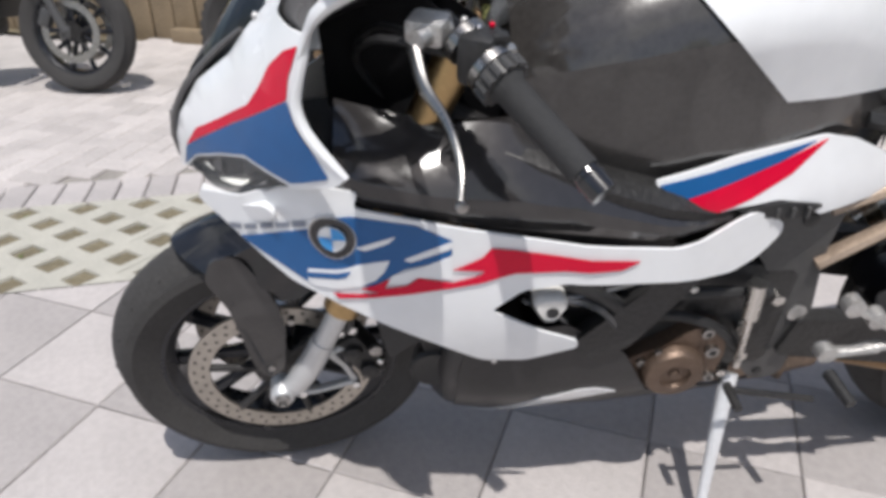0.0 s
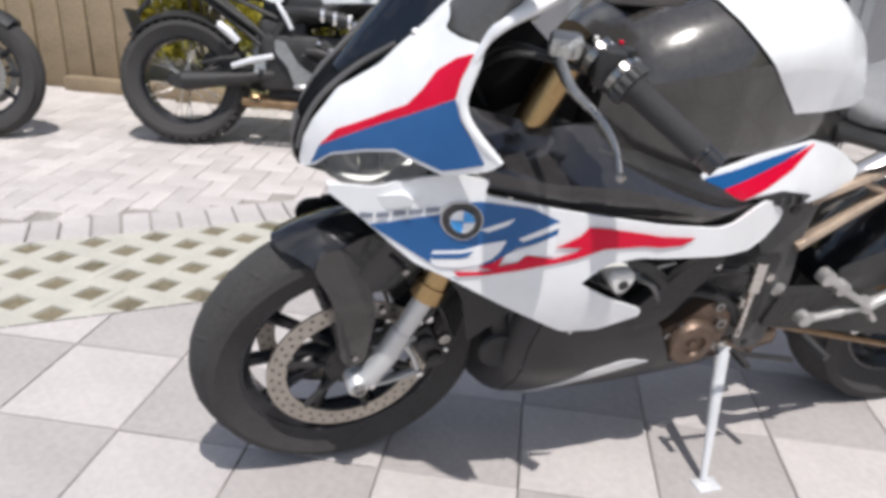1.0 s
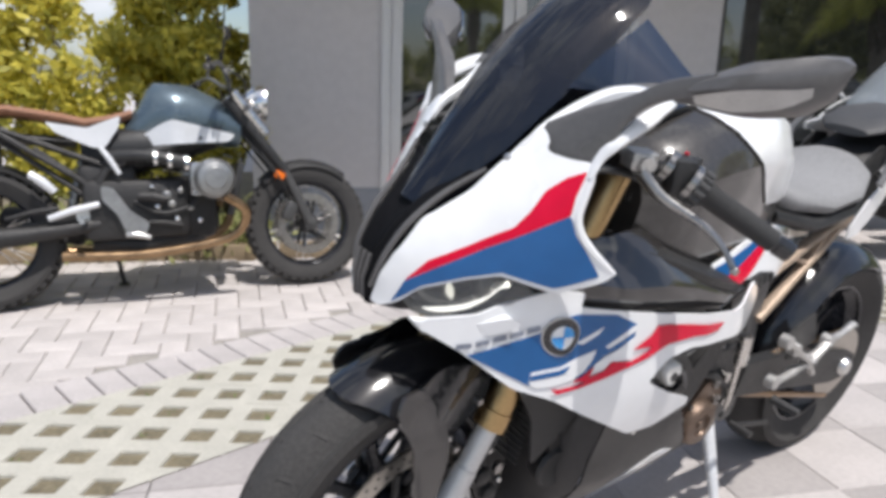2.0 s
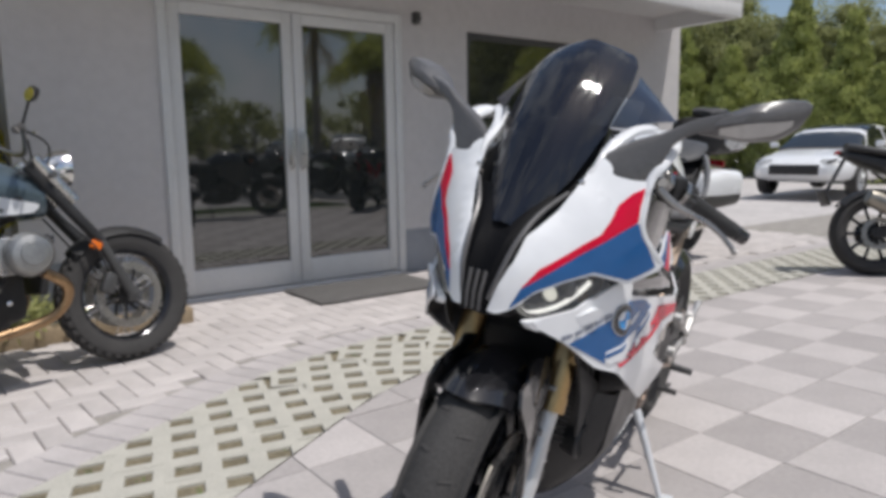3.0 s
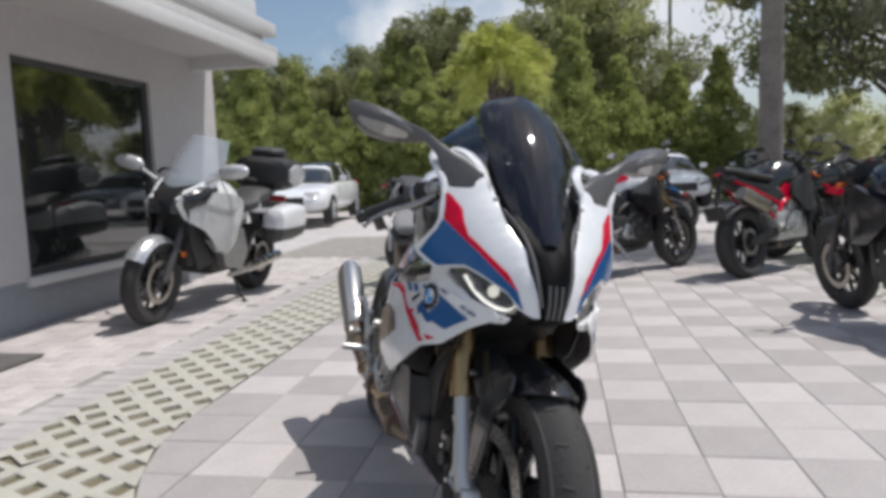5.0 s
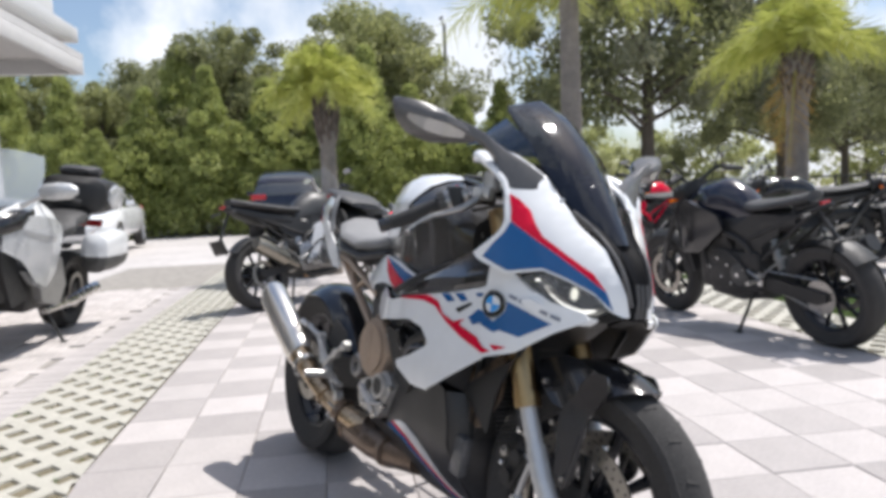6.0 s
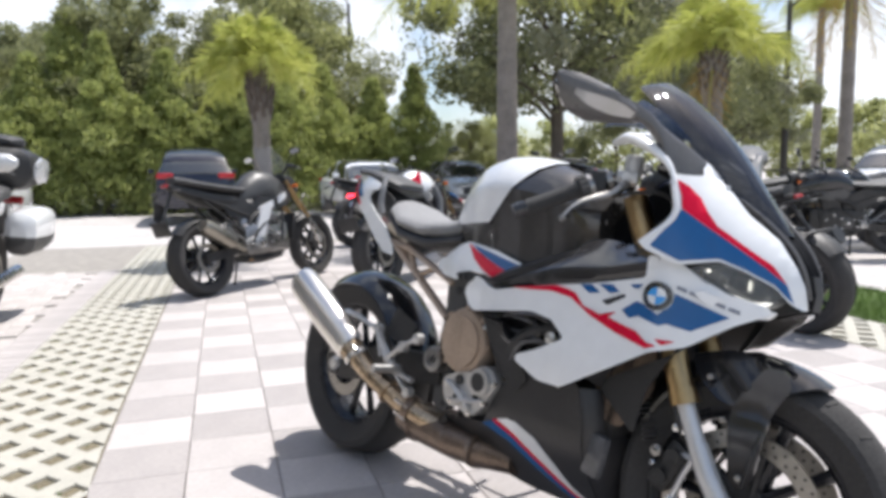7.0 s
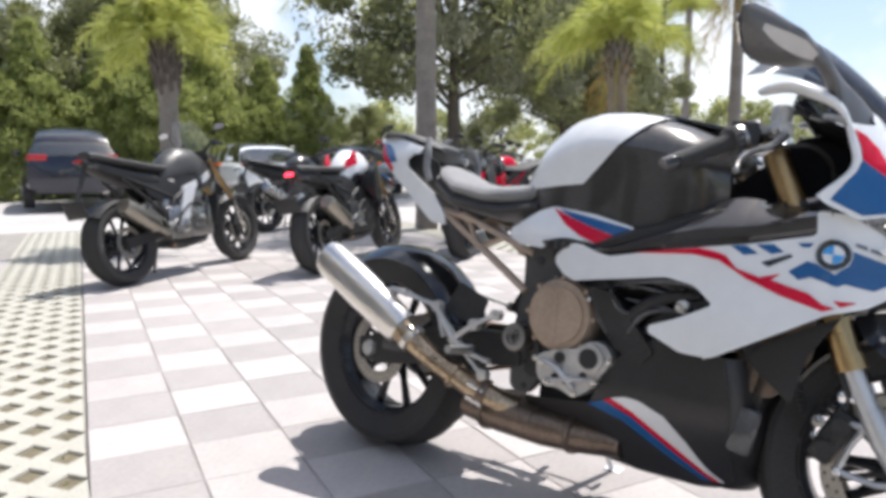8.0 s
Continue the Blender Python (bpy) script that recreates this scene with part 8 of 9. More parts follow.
def leaves(name, centres, count, size, material, parent, seed, spread=1.0, up=0.3, label=""):
    """A crown: many small leaves gathered in clumps round the given centres (x, y, z, radius)."""
    r = np.random.RandomState(seed)
    cs = np.array(centres)
    idx = r.randint(0, len(cs), count)
    d = r.normal(size=(count, 3))
    d /= np.linalg.norm(d, axis=1)[:, None]
    rad = cs[idx, 3] * (0.35 + 0.65 * r.rand(count) ** 0.5)
    p = cs[idx, :3] + d * rad[:, None] * np.array([1, 1, 0.8])
    u = r.normal(size=(count, 3)) + d * 0.6 + np.array([0, 0, up])
    u /= np.linalg.norm(u, axis=1)[:, None]
    v = np.cross(u, r.normal(size=(count, 3)))
    v /= np.linalg.norm(v, axis=1)[:, None]
    s = size * (0.6 + 0.8 * r.rand(count))[:, None]
    a, b, c, e = p - u * s, p + v * s * 0.42, p + u * s, p - v * s * 0.42
    verts = np.stack([a, b, c, e], 1).reshape(-1, 3)
    faces = [(4 * i, 4 * i + 1, 4 * i + 2, 4 * i + 3) for i in range(count)]
    me = bpy.data.meshes.new(name)
    me.from_pydata(verts.tolist(), [], faces)
    me.materials.append(material)
    ob = new(name, me)
    ob.parent = parent
    if label:
        tagged(ob, label)
    return ob


def broad_tree(label, seed, h, w, material, bark=DARKBARK, n=7000, size=0.09, low=0.25, name="tree"):
    r = random.Random(seed)
    t = thing(name, Matrix.Identity(4), label, "tree", "trees behind the lot")
    bm = B()
    tube(bm, [(0, 0, -0.06), (r.uniform(-0.1, 0.1), r.uniform(-0.1, 0.1), h * 0.3), (r.uniform(-0.3, 0.3), r.uniform(-0.3, 0.3), h * 0.75)], [0.03 * h, 0.024 * h, 0.008 * h], 8, 1, (0, 1, 0), 4)
    cs = []
    for k in range(16):
        z = h * (low + (0.95 - low) * (k + 0.5) / 16)
        reach = w * math.sin(math.pi * min(0.95, 0.18 + 0.75 * (k + 0.5) / 16)) * r.uniform(0.55, 1.05)
        a = k * 2.4 + r.uniform(-0.5, 0.5)
        e = Vector((reach * math.cos(a), reach * math.sin(a), z + r.uniform(-0.2, 0.5)))
        tube(bm, [(0, 0, z * 0.72), e * 0.5 + Vector((0, 0, z * 0.42)), e], [0.010 * h, 0.006 * h, 0.002 * h], 5)
        cs.append((*e, w * r.uniform(0.26, 0.46)))
        cs.append((e.x * 0.55, e.y * 0.55, e.z + r.uniform(-0.2, 0.4), w * r.uniform(0.25, 0.42)))
        for q in range(2):
            cs.append((e.x + r.uniform(-1, 1) * w * 0.3, e.y + r.uniform(-1, 1) * w * 0.3, e.z + r.uniform(-0.5, 0.5) * w * 0.4, w * r.uniform(0.10, 0.22)))
    part("trunk", bm, bark, t)
    leaves("crown", cs, n, size, material, t, seed)
    return t


def cedar(label, seed, h, w, n=22000):
    r = random.Random(seed)
    t = thing("cedar_tree", Matrix.Identity(4), label, "tree", "cedars along the lot")
    bm = B()
    tube(bm, [(0, 0, -0.06), (0, 0, h * 0.5), (0.05, 0, h * 0.95)], [0.09, 0.06, 0.015], 8)
    cs = []
    for k in range(46):
        f = (k + 0.5) / 46
        z = h * (0.04 + 0.93 * f)
        reach = w * (1 - f ** 1.7) * r.uniform(0.45, 1.05)
        a = k * 2.4
        e = (reach * math.cos(a), reach * math.sin(a), z)
        tube(bm, [(0, 0, z - 0.1), e], [0.02, 0.006], 4)
        cs.append((*e, 0.16 + 0.26 * w * (1 - f) * r.uniform(0.6, 1.2)))
        cs.append((e[0] * 0.5, e[1] * 0.5, z + 0.1, 0.20 + 0.28 * w * (1 - f)))
    part("trunk", bm, DARKBARK, t)
    leaves("crown", cs, n, 0.05, LEAF_CEDAR, t, seed, up=1.6)
    return t


def palm(label, seed, h, r0, frond, nf, m, boots=True, dry=0, material=None):
    """Palm: tapered ringed trunk with old leaf bases, arching feather fronds."""
    r = random.Random(seed)
    t = thing("palm_tree", m, label, "palm", "palms round the lot")
    bm = B()
    prof = []
    for k in range(26):
        f = k / 25
        rr = r0 * (1.15 - 0.25 * f) * (1 + 0.05 * (k % 2))
        if boots and f > 0.72:
            rr *= 1.0 + 0.35 * math.sin(math.pi * (f - 0.72) / 0.30)
        prof.append((rr, -0.06 + h * f))
    capped(bm, prof, axis="z", n=14)
    part("trunk", bm, BARK, t)
    if boots:
        bm = B()
        for k in range(44):
            a, z = k * 2.4, h * (0.72 + 0.26 * (k / 44))
            rr = r0 * (1.0 + 0.3 * math.sin(math.pi * (k / 44)))
            tube(bm, [(rr * 0.8 * math.cos(a), rr * 0.8 * math.sin(a), z), (rr * 1.35 * math.cos(a), rr * 1.35 * math.sin(a), z + 0.16)], [0.04, 0.015], 5)
        part("leaf_base", bm, PALMBARK, t)
    vs, fs, dvs, dfs = [], [], [], []
    stems = B()
    for k in range(nf):
        a = k * 2.39996 + r.uniform(-0.2, 0.2)
        rise = r.uniform(0.35, 1.45) if k % 4 else r.uniform(0.0, 0.5)
        isdry = k < dry
        if isdry:
            rise = -1.1
        ln = frond * r.uniform(0.8, 1.1)
        pts = []
        for i in range(15):
            f = i / 14
            out = ln * f * math.cos(rise) * (1 - 0.12 * f)
            zz = h + 0.02 + ln * f * math.sin(rise) - 0.62 * ln * f ** 2.4 * (1.0 if not isdry else 0.2)
            pts.append(Vector((out * math.cos(a), out * math.sin(a), zz)))
        tube(stems, pts[::2], [0.013, 0.003], 4)
        side = Vector((-math.sin(a), math.cos(a), 0))
        V, F = (dvs, dfs) if isdry else (vs, fs)
        for i in range(1, 15):
            for q in range(5):
                base = pts[i - 1].lerp(pts[i], q / 5)
                ll = frond * 0.25 * math.sin(math.pi * min(0.97, 0.12 + 0.85 * (i + q / 6) / 15)) + 0.05
                fw = (pts[i] - pts[i - 1]).normalized()
                upv = side.cross(fw)
                for s in (1, -1):
                    w = r.uniform(-1.1, 1.1)
                    out = side * (s * math.cos(w)) + upv * math.sin(w)
                    tip = base + out * ll * 0.85 + fw * ll * r.uniform(0.3, 0.7) + Vector((0, 0, -0.30 * ll))
                    kk = len(V)
                    V += [tuple(base - fw * 0.005), tuple(base + fw * 0.006), tuple(base.lerp(tip, 0.6) + Vector((0, 0, 0.04 * ll)) + fw * 0.008), tuple(tip)]
                    F += [(kk, kk + 1, kk + 2), (kk, kk + 2, kk + 3)]
    part("frond_stem", stems, LEAF_PALM, t)
    for V, F, material2 in ((vs, fs, material or LEAF_PALM), (dvs, dfs, DRY)):
        if V:
            me = bpy.data.meshes.new("fronds")
            me.from_pydata(V, [], F)
            me.materials.append(material2)
            ob = new("fronds", me)
            ob.parent = t
    return t


palm("small palm with bright yellow-green fronds behind the motorcycles", 1, 2.25, 0.10, 1.05, 28, Matrix.Translation((7.0, 1.85, 0)))
palm("slender palm standing in the lot", 2, 3.7, 0.135, 2.1, 30, Matrix.Translation((7.4, -1.45, 0)), boots=False)
palm("stout palm with shaggy leaf bases and yellowing fronds", 3, 2.95, 0.15, 1.7, 28, Matrix.Translation((7.9, -5.2, 0)), dry=2)
palm("tall palm with hanging orange fronds at the lot's edge", 4, 4.2, 0.10, 1.7, 34, Matrix.Translation((7.4, -7.4, 0)), boots=False, dry=4)
palm("tall thin palm far off beyond the lot", 5, 9.5, 0.20, 2.6, 22, Matrix.Translation((28.4, -28.2, 0)), boots=False)
palm("palm at the lot's far corner", 6, 3.4, 0.14, 1.7, 34, Matrix.Translation((4.9, -11.0, 0)))

c1 = cedar("dense green cedar with an uneven pointed top", 11, 4.3, 1.35)
c2 = cedar("full green cedar with drooping sprays", 12, 3.6, 1.5)
spots_c = [(17.2, 8.6, 0.9, 0), (17.6, 6.6, 1.0, 1), (17.0, 4.9, 0.95, 0), (17.4, 3.4, 1.05, 1), (16.8, 0.6, 1.05, 0), (17.6, -0.7, 1.0, 1), (17.3, 1.9, 0.8, 0), (17.8, -2.2, 0.92, 1), (17.2, -3.3, 0.85, 0), (18.5, 10.6, 1.1, 0), (18.8, 12.8, 1.0, 1), (19.5, 15.2, 1.15, 0), (16.4, 7.6, 0.7, 1), (18.2, 5.8, 1.1, 0)]
rt = random.Random(21)
for k, (x, y, s, w) in enumerate(spots_c):
    m = Matrix.Translation((x + 3.0, y * 1.1, 0)) @ Matrix.Rotation(rt.uniform(0, 6.28), 4, "Z") @ Matrix.Scale(s * 1.2, 4)
    if k < 2:
        (c1, c2)[w].matrix_basis = m
    else:
        o = copy_thing((c1, c2)[w], m)
        o.matrix_basis = m

b1 = broad_tree("tall mid-green tree in the wood behind the lot", 31, 6.4, 2.4, LEAF_WOOD, n=24000, size=0.065)
b2 = broad_tree("dark green tree in the wood behind the lot", 32, 5.8, 2.4, LEAF_DARK, n=24000, size=0.065)
b3 = broad_tree("spreading oak hung with grey moss", 33, 8.5, 4.2, LEAF_DARK, n=30000, size=0.105, low=0.37)
leaves("moss", [(r1 * 3.6 * math.cos(r1 * 17), r1 * 3.6 * math.sin(r1 * 17), 3.4 + 3.5 * ((r1 * 7) % 1), 0.7) for r1 in np.linspace(0.2, 1, 16)], 3500, 0.12, LEAF_GREY, b3, 41, up=-1.5, label="grey hanging moss")
woods = [(b1, 24.5, 11.5, 0.92), (b2, 25.0, 8.0, 0.85)]
for k in range(34):
    src = (b1, b2)[k % 2]
    f = k / 33
    x = 23.5 + rt.uniform(0, 6) - 2 * f
    y = 30 - 40 * f + rt.uniform(-1.2, 1.2)
    s = rt.uniform(0.70, 1.02) * (1.11 if y > 1.0 else 1.0 if y > -1.5 else 0.5)
    m = Matrix.Translation((x, y, 0)) @ Matrix.Rotation(rt.uniform(0, 6.28), 4, "Z") @ Matrix.Scale(s, 4)
    o = copy_thing(src, m)
    o.matrix_basis = m
for src, x, y, s in ((b1, 24.0, 0.8, 1.25), (b2, 25.2, -1.0, 1.2), (b1, 26.5, -0.2, 1.3), (b2, 23.0, 2.3, 1.0), (b2, 26.0, 5.0, 0.95), (b1, 25.0, 16.0, 1.1)):
    m = Matrix.Translation((x, y, 0)) @ Matrix.Rotation(x * 3.3, 4, "Z") @ Matrix.Scale(s, 4)
    copy_thing(src, m).matrix_basis = m
for src, x, y, s in woods:
    src.matrix_basis = Matrix.Translation((x, y, 0)) @ Matrix.Scale(s, 4)
b3.matrix_basis = Matrix.Translation((18.0, -7.6, 0))
for x, y, s in ((21, -14.0, 0.8), (24, -19, 0.75)):
    m = Matrix.Translation((x, y, 0)) @ Matrix.Rotation(1.3 * x, 4, "Z") @ Matrix.Scale(s, 4)
    copy_thing(b3, m).matrix_basis = m
# low far trees past the street
far_src = broad_tree("low rounded tree in the far distance", 35, 5.0, 2.8, LEAF_MID, n=5000, size=0.16, low=0.12)
far_src.matrix_basis = Matrix.Translation((34, -38, 0))
for k in range(26):
    a = radians(-20 - 125 * k / 25)
    d = 48 + rt.uniform(-6, 8)
    m = Matrix.Translation((d * math.cos(a), d * math.sin(a), 0)) @ Matrix.Rotation(rt.uniform(0, 6), 4, "Z") @ Matrix.Scale(rt.uniform(0.7, 1.25), 4)
    copy_thing(far_src, m).matrix_basis = m


# golden hedge by the wall
def bush(label, seed, m, w, h, material, n=5200, size=0.045):
    r = random.Random(seed)
    t = thing("hedge_bush", m, label, "shrub", "hedge by the wall")
    bm = B()
    cs = []
    for k in range(30):
        a, q = r.uniform(0, 6.28), r.random() ** 0.5
        e = Vector((w * q * math.cos(a), w * 0.6 * q * math.sin(a), h * r.uniform(0.15, 1.0)))
        tube(bm, [(e.x * 0.2, e.y * 0.2, -0.05), (e.x * 0.6, e.y * 0.6, e.z * 0.6), e], [0.014, 0.004], 4)
        cs.append((*e, r.uniform(0.12, 0.26)))
    part("stem", bm, DARKBARK, t)
    leaves("foliage", cs, n, size, material, t, seed)
    return t


for k, (x, y, h) in enumerate(((-3.3, 5.0, 1.5), (-2.4, 5.05, 1.6), (-1.55, 5.0, 1.55), (-4.3, 5.1, 1.6), (-1.1, 5.35, 1.7))):
    bush("golden-leaved hedge shrub in the bed", 51 + k, Matrix.Translation((x, y, 0)), 0.65, h, LEAF_GOLD)
for k, (x, y) in enumerate(((-1.35, 4.52), (-1.9, 4.55), (-1.0, 4.6))):
    bush("low dark green plant at the bed's edge", 71 + k, Matrix.Translation((x, y, 0)), 0.30, 0.22, LEAF_MID, 900, 0.03)
# timber edging of the bed
for k in range(5):
    bm = B()
    box(bm, (0, 0, 0), (0.62, 0.09, 0.11), 0.012)
    tagged(part("timber_edging", bm, TIMBER, m=Matrix.Translation((-2.55 + 0.63 * k - 0.3, 4.40, 0.03))), "weathered timber beam edging the planted bed", "edging", "bed edging")
for k in range(14):
    bm = B()
    box(bm, (0, 0, 0.30), (0.17, 0.03, 0.72), 0.006)
    tagged(part("fence_board", bm, TIMBER, m=Matrix.Translation((-2.72 - 0.185 * k, 4.46 + 0.004 * (k % 2), 0))), "brown weathered upright timber board", "fence board", "board fence")
# low hedge or scrub beyond the sedan, and a street rail
bm = B()
for k in range(12):
    tube(bm, [(14 + 2.2 * k, -16 - 0.4 * k, -0.06), (14 + 2.2 * k, -16 - 0.4 * k, 1.1)], 0.05, 6)
for z in (0.55, 1.0):
    tube(bm, [(14, -16, z), (38.2, -20.4, z)], 0.04, 6)
tagged(part("street_fence", bm, POLE), "dark rail fence along the street", "fence")
for x, y, h in ((44.6, -6.0, 12.0), (22.5, -20.5, 8.0)):
    bm = B()
    tube(bm, [(x, y, -0.06), (x, y, h)], [0.16, 0.10], 10)
    tube(bm, [(x, y, h - 0.3), (x - 1.4, y + 0.4, h)], 0.05, 8)
    box(bm, (x - 1.5, y + 0.43, h), (0.5, 0.2, 0.1), 0.03)
    tagged(part("street_lamp", bm, POLE), "tall dark street lamp pole beyond the lot", "lamp post")


# ---- paving pieces, last ----
def block_mesh(name, sx, sy, h=0.06, bevel=0.006):
    """Bevelled slab with its top at z = 0."""
    bm = B()
    a, b = sx / 2, sy / 2
    lo = [bm.verts.new((x, y, -h)) for x, y in ((-a, -b), (a, -b), (a, b), (-a, b))]
    mid = [bm.verts.new((x, y, -bevel)) for x, y in ((-a, -b), (a, -b), (a, b), (-a, b))]
    a2, b2 = a - bevel, b - bevel
    hi = [bm.verts.new((x, y, 0)) for x, y in ((-a2, -b2), (a2, -b2), (a2, b2), (-a2, b2))]
    for u, v in ((lo, mid), (mid, hi)):
        for i in range(4):
            bm.faces.new((u[i], u[(i + 1) % 4], v[(i + 1) % 4], v[i]))
    bm.faces.new(hi)
    bmesh.ops.recalc_face_normals(bm, faces=bm.faces[:])
    me = bpy.data.meshes.new(name)
    bm.to_mesh(me)
    bm.free()
    return me


def joined(name, mesh, places, material, label, category, parent=None):
    """All further pieces of one kind as a single mesh."""
    vs = np.array([v.co[:] for v in mesh.vertices])
    fs = [tuple(p.vertices) for p in mesh.polygons]
    allv, allf = [], []
    for m in places:
        r = np.array(m.to_3x3())
        k = len(allv) * len(vs)
        allv.append(vs @ r.T + np.array(m.translation))
        allf += [tuple(i + k for i in f) for f in fs]
    me = bpy.data.meshes.new(name)
    me.from_pydata(np.concatenate(allv).tolist(), [], allf)
    me.materials.append(material)
    ob = new(name, me)
    if parent is not None:
        ob.parent = parent
    return tagged(ob, label, category if parent is None else "", kind="stuff")


strip_line = [Vector((*p, 0)) for p in STRIP]
dense = smooth_line(strip_line, 12)


def strip_offset(x, y):
    """Signed distance from the strip's centre line, positive towards the building."""
    p = Vector((x, y, 0))
    best, off = 1e9, 0
    for a, b in zip(dense, dense[1:]):
        d = b - a
        t = max(0.0, min(1.0, (p - a).dot(d) / d.length_squared))
        q = p - a - d * t
        if q.length < best:
            best = q.length
            n = Vector((-d.y, d.x, 0))
            off = -math.copysign(q.length, q.dot(n))
    return off


HALF = 0.30
PITCH = 0.2955
pavement = tagged(new("pavement"), "square concrete pavers in two greys laid in rows", "paving", kind="structure")
rng = random.Random(4)
big = block_mesh("paver", PITCH - 0.0025, PITCH - 0.0025, 0.06, 0.003)
big.materials.append(PAVER)
big_dark = big.copy()
big_dark.materials[0] = PAVERDARK
near, rest = [], {0: [], 1: []}
cut_tiles = []
for i in range(-14, 30):
    for j in range(0, 13):
        x, y = 0.53 + PITCH * (i + 0.5) - PITCH * 2, 2.775 - PITCH * (j + 0.5)
        if x < 0.9:
            off = strip_offset(x, y)
            if off > -HALF + 0.20:
                continue
            if off > -HALF - 0.21:
                cut_tiles.append((x, y))
                continue
        if x < -2.9:
            continue
        dark = (j + i) % 2 if rng.random() < 0.94 else rng.randrange(2)
        m = Matrix.Translation((x, y, rng.uniform(-0.0015, 0.0015))) @ Euler((rng.uniform(-0.003, 0.003), rng.uniform(-0.003, 0.003), rng.uniform(-0.006, 0.006))).to_matrix().to_4x4()
        near.append((math.hypot(x - 0.1, y - 1.2), dark, m))
near.sort(key=lambda q: q[0])
for d, dark, m in near[:290]:
    ob = new("paver", big_dark if dark else big)
    ob.parent = pavement
    ob.matrix_basis = m
for d, dark, m in near[290:]:
    rest[dark].append(m)
for dark, material in ((0, PAVER), (1, PAVERDARK)):
    if rest[dark]:
        joined("paver_field", big, rest[dark], material, "further square pavers", "paving", pavement)

# pavers cut to the curve of the strip
for x, y in cut_tiles:
    p = Vector((x, y, 0))
    k = min(range(len(dense)), key=lambda i: (dense[i] - p).length_squared)
    d = (dense[min(k + 1, len(dense) - 1)] - dense[max(k - 1, 0)]).normalized()
    nrm = Vector((d.y, -d.x, 0))
    edge = dense[k] - nrm * (HALF + 0.004) - p
    bm = B()
    box(bm, (0, 0, -0.03), (PITCH - 0.0045, PITCH - 0.0045, 0.06))
    bmesh.ops.bisect_plane(bm, geom=bm.verts[:] + bm.edges[:] + bm.faces[:], plane_co=edge, plane_no=nrm, clear_outer=True)
    if len(bm.verts) < 6:
        bm.free()
        continue
    bmesh.ops.holes_fill(bm, edges=bm.edges[:])
    part("paver", bm, (PAVER, PAVERDARK)[rng.randrange(2)], pavement, m=Matrix.Translation((x, y, rng.uniform(-0.001, 0.001))))

# joint sand under the pavers
flat_sheet("ground_bedding", -3.0, -1.72, 9.5, 4.95, -0.016, mat("joint_sand", (0.30, 0.28, 0.255), 0.95, 0, 0.25, 8, 0.5, 90), "sandy bedding showing in the joints", "sand", 2)


# turf blocks: diagonal lattice with staggered diamond cells
def turf_mesh():
    bm = B()
    cw, ch, ax, ay = 0.403 / 4, 0.60 / 6, 0.063, 0.056
    for j in range(-1, 7):
        for k in range(4):
            if (j + k) % 2:
                continue
            x, y = -0.2015 + cw * (k + 0.5), -0.30 + ch * (j + 0.5)
            r, d, e, f = ([bm.verts.new((x + sx * a, y + sy * b, z)) for sx, sy in ((0, -1), (1, 0), (0, 1), (-1, 0))] for a, b, z in ((cw, ch, 0), (ax, ay, 0), (ax * 0.93, ay * 0.93, -0.004), (ax * 0.87, ay * 0.87, -0.05)))
            for i in range(4):
                n = (i + 1) % 4
                for p, q in ((r, d), (d, e), (e, f)):
                    bm.faces.new((p[i], p[n], q[n], q[i]))
    for sy in (1, -1):
        bmesh.ops.bisect_plane(bm, geom=bm.verts[:] + bm.edges[:] + bm.faces[:], plane_co=(0, sy * 0.299, 0), plane_no=(0, sy, 0), clear_outer=True)
    bmesh.ops.remove_doubles(bm, verts=bm.verts[:], dist=0.0001)
    finish(bm, 30)
    me = bpy.data.meshes.new("turf_block")
    bm.to_mesh(me)
    bm.free()
    me.materials.append(TURFBLOCK)
    return me


turf = turf_mesh()
pavement_turf = tagged(new("pavement_turf_strip"), "cream concrete turf blocks with sandy, half-grassed cells", "turf blocks", kind="structure")


def along(line, step):
    """Evenly spaced poses along a line."""
    out, carry = [], 0.0
    for a, b in zip(line, line[1:]):
        d = b - a
        t = carry
        while t < d.length:
            out.append((a + d * (t / d.length), math.atan2(d.y, d.x)))
            t += step
        carry = t - d.length
    return out


turf_places = along(dense, 0.403) + [(Vector((x, -1.38, 0)), 0.0) for x in np.arange(-2.8, 9, 0.403)]
for p, a in turf_places:
    ob = new("turf_block", turf)
    ob.parent = pavement_turf
    ob.matrix_basis = Matrix.Translation((p.x, p.y, rng.uniform(-0.001, 0.001))) @ Matrix.Rotation(a + math.pi, 4, "Z")
soil_bm = B()
for off in ((dense, 0.3),):
    prev = None
    for i, p in enumerate(dense):
        d = (dense[min(i + 1, len(dense) - 1)] - dense[max(i - 1, 0)]).normalized()
        n = Vector((-d.y, d.x, 0)) * 0.3
        cur = (soil_bm.verts.new((p.x + n.x, p.y + n.y, -0.012)), soil_bm.verts.new((p.x - n.x, p.y - n.y, -0.012)))
        if prev:
            soil_bm.faces.new((prev[0], prev[1], cur[1], cur[0]))
        prev = cur
for x0, x1 in ((-3.0, 9.2),):
    soil_bm.faces.new([soil_bm.verts.new(q) for q in ((x0, -1.68, -0.012), (x1, -1.68, -0.012), (x1, -1.08, -0.012), (x0, -1.08, -0.012))])
tagged(part("ground_turf_soil", soil_bm, SOIL), "sandy soil in the cells of the turf blocks", "soil", kind="structure")


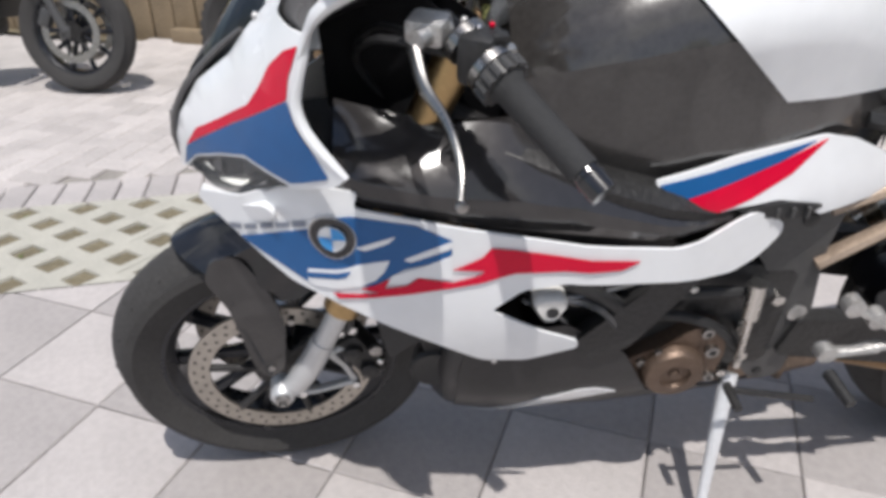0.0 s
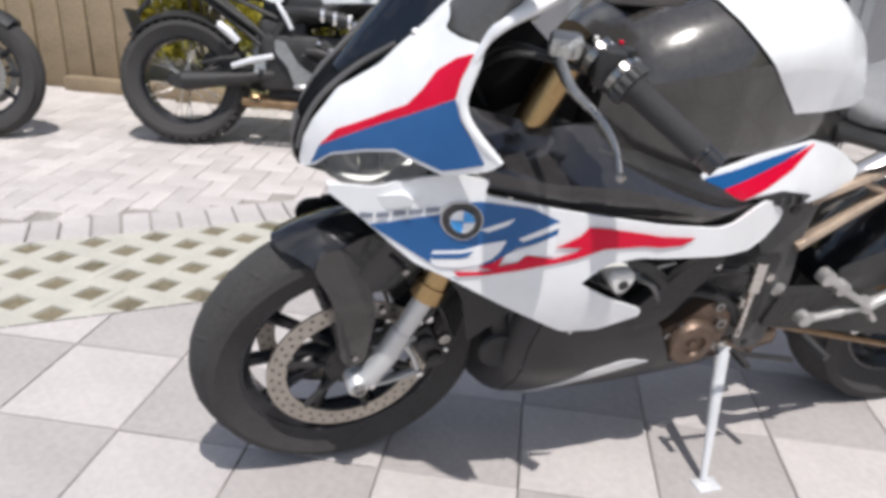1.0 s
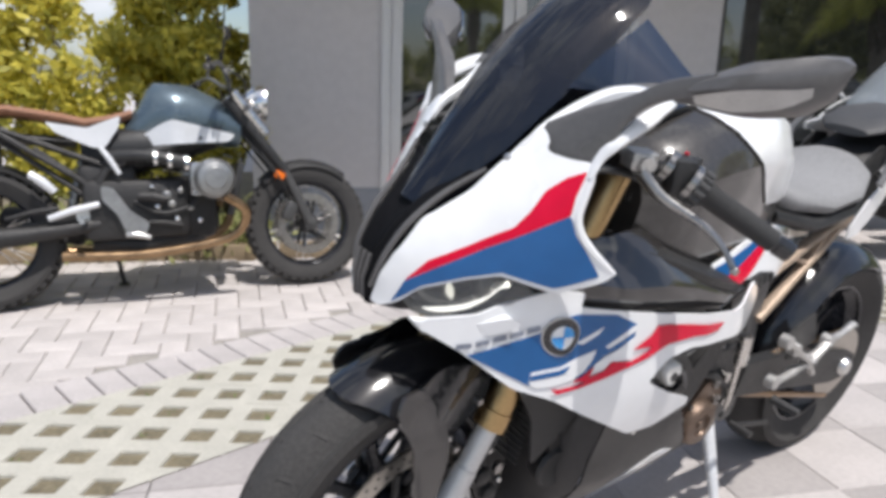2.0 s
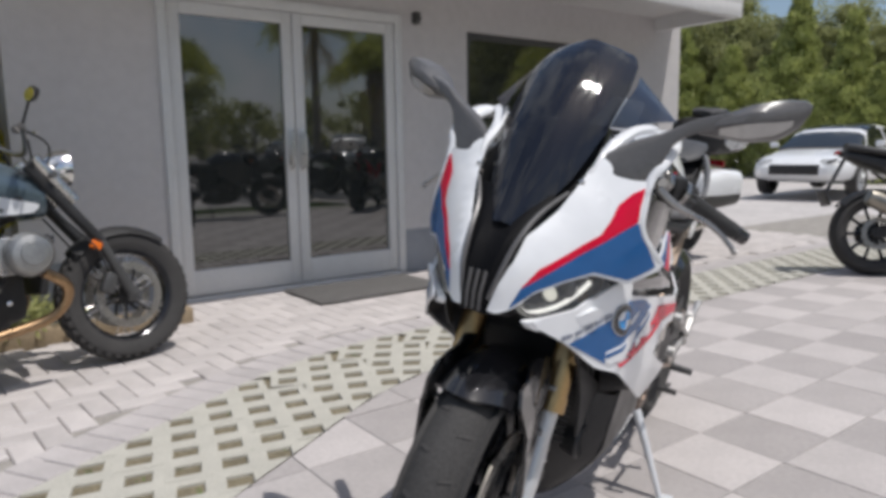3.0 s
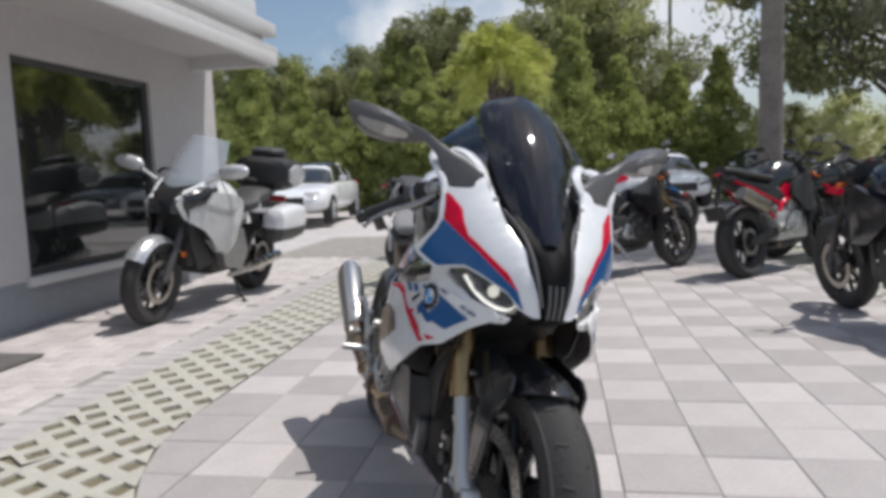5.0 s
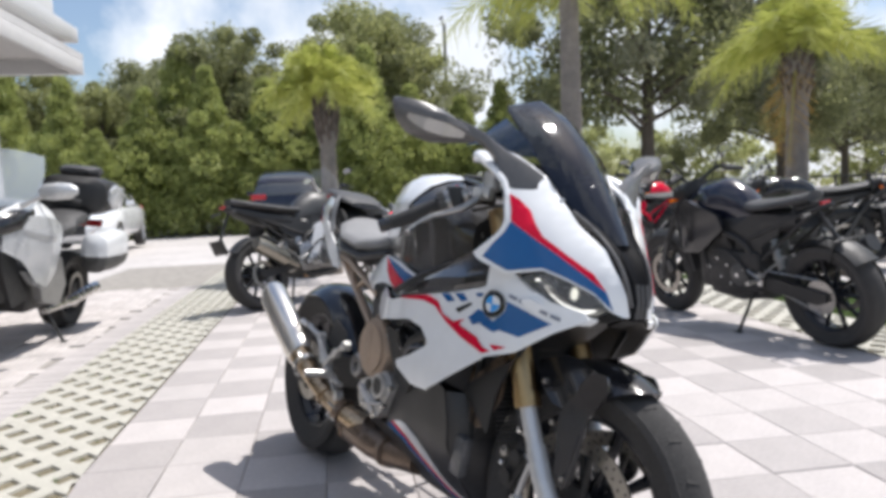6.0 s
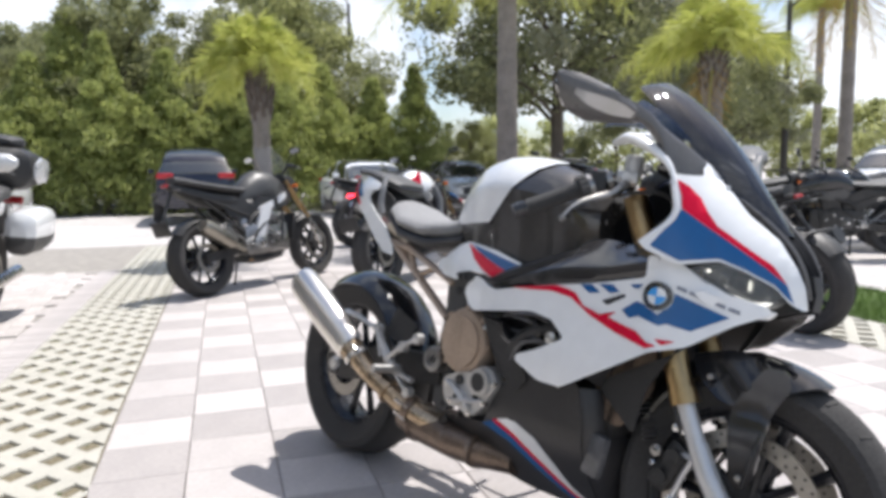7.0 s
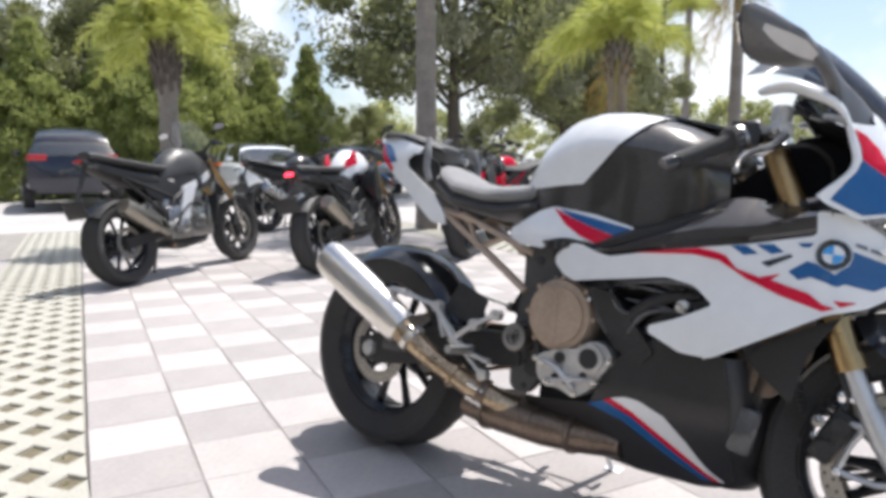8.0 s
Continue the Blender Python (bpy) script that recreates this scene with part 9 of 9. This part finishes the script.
def blades(name, spots, h, material, label, seed):
    """Tufts of narrow blades."""
    r = random.Random(seed)
    vs, fs = [], []
    for x, y, z in spots:
        for _ in range(r.randint(3, 6)):
            a, t = r.uniform(0, 6.28), r.uniform(0.3, 1) * h
            dx, dy = math.cos(a), math.sin(a)
            bx, by = x + r.uniform(-0.012, 0.012), y + r.uniform(-0.012, 0.012)
            k = len(vs)
            vs += [(bx - dy * 0.0022, by + dx * 0.0022, z), (bx + dy * 0.0022, by - dx * 0.0022, z), (bx + dx * t * 0.6, by + dy * t * 0.6, z + t)]
            fs.append((k, k + 1, k + 2))
    me = bpy.data.meshes.new(name)
    me.from_pydata(vs, [], fs)
    me.materials.append(material)
    return tagged(new(name, me), label, "grass", kind="stuff")


gr = random.Random(9)
spots = []
for p, a in turf_places:
    for _ in range(26):
        u, v = gr.uniform(-0.2, 0.2), gr.uniform(-0.29, 0.29)
        if gr.random() < 0.5:
            spots.append((p.x + u * math.cos(a) - v * math.sin(a), p.y + u * math.sin(a) + v * math.cos(a), -0.013))
blades("grass_tufts", spots, 0.022, GRASS, "sparse green grass in the turf block cells", 3)
lawn_spots = [(1.05 + gr.random() * 4.1, -1.72 - gr.random() ** 1.3 * 1.2, -0.035) for _ in range(9000)]
blades("lawn_grass", lawn_spots, 0.06, GRASS, "mown green lawn grass", 5)

# soldier course and laid bricks towards the building
pavement_brick = tagged(new("pavement_brick"), "cream paving bricks laid in herringbone with a soldier course", "brick paving", kind="structure")
sol = block_mesh("soldier_brick", 0.096, 0.195, 0.06, 0.005)
sol.materials.append(SOLDIER)
inner = []
for i, p in enumerate(dense):
    d = (dense[min(i + 1, len(dense) - 1)] - dense[max(i - 1, 0)]).normalized()
    inner.append(p + Vector((d.y, -d.x, 0)) * 0.405)
sold_places = [(p, a) for p, a in along(inner, 0.102) if p.x < 6.5]
for p, a in sold_places:
    ob = new("brick", sol)
    ob.parent = pavement_brick
    ob.matrix_basis = Matrix.Translation((p.x, p.y, rng.uniform(-0.001, 0.001))) @ Matrix.Rotation(a, 4, "Z")
brick = block_mesh("paving_brick", 0.1965, 0.0965, 0.06, 0.005)
brick.materials.append(BRICKP)
cand = []
W = 0.1
for i in range(-60, 70):
    for j in range(-40, 60):
        # herringbone: two-by-one bricks on a square lattice
        k = (i - j) % 4
        if k == 0:
            cx, cy, rot = (i + 1) * W, (j + 0.5) * W, 0.0
        elif k == 2:
            cx, cy, rot = (i + 0.5) * W, (j + 0.0) * W, math.pi / 2
        else:
            continue
        c45 = math.cos(radians(4)), math.sin(radians(4))
        x, y = 0.5 + cx * c45[0] - cy * c45[1], 3.2 + cx * c45[1] + cy * c45[0]
        if x < -3.4 or x > 6.5 or y > 4.98 or strip_offset(x, y) < 0.525 or (x < -0.8 and y > 4.4):
            continue
        cand.append((math.hypot(x + 0.6, y - 3.4), x, y, rot + radians(4)))
cand.sort()
brick_m = [Matrix.Translation((x, y, rng.uniform(-0.0045, -0.0020))) @ Matrix.Rotation(r, 4, "Z") for d, x, y, r in cand]
for m in brick_m[:200]:
    ob = new("brick", brick)
    ob.parent = pavement_brick
    ob.matrix_basis = m
if brick_m[200:]:
    joined("brick_field", brick, brick_m[200:], BRICKP, "further cream paving bricks", "brick paving", pavement_brick)
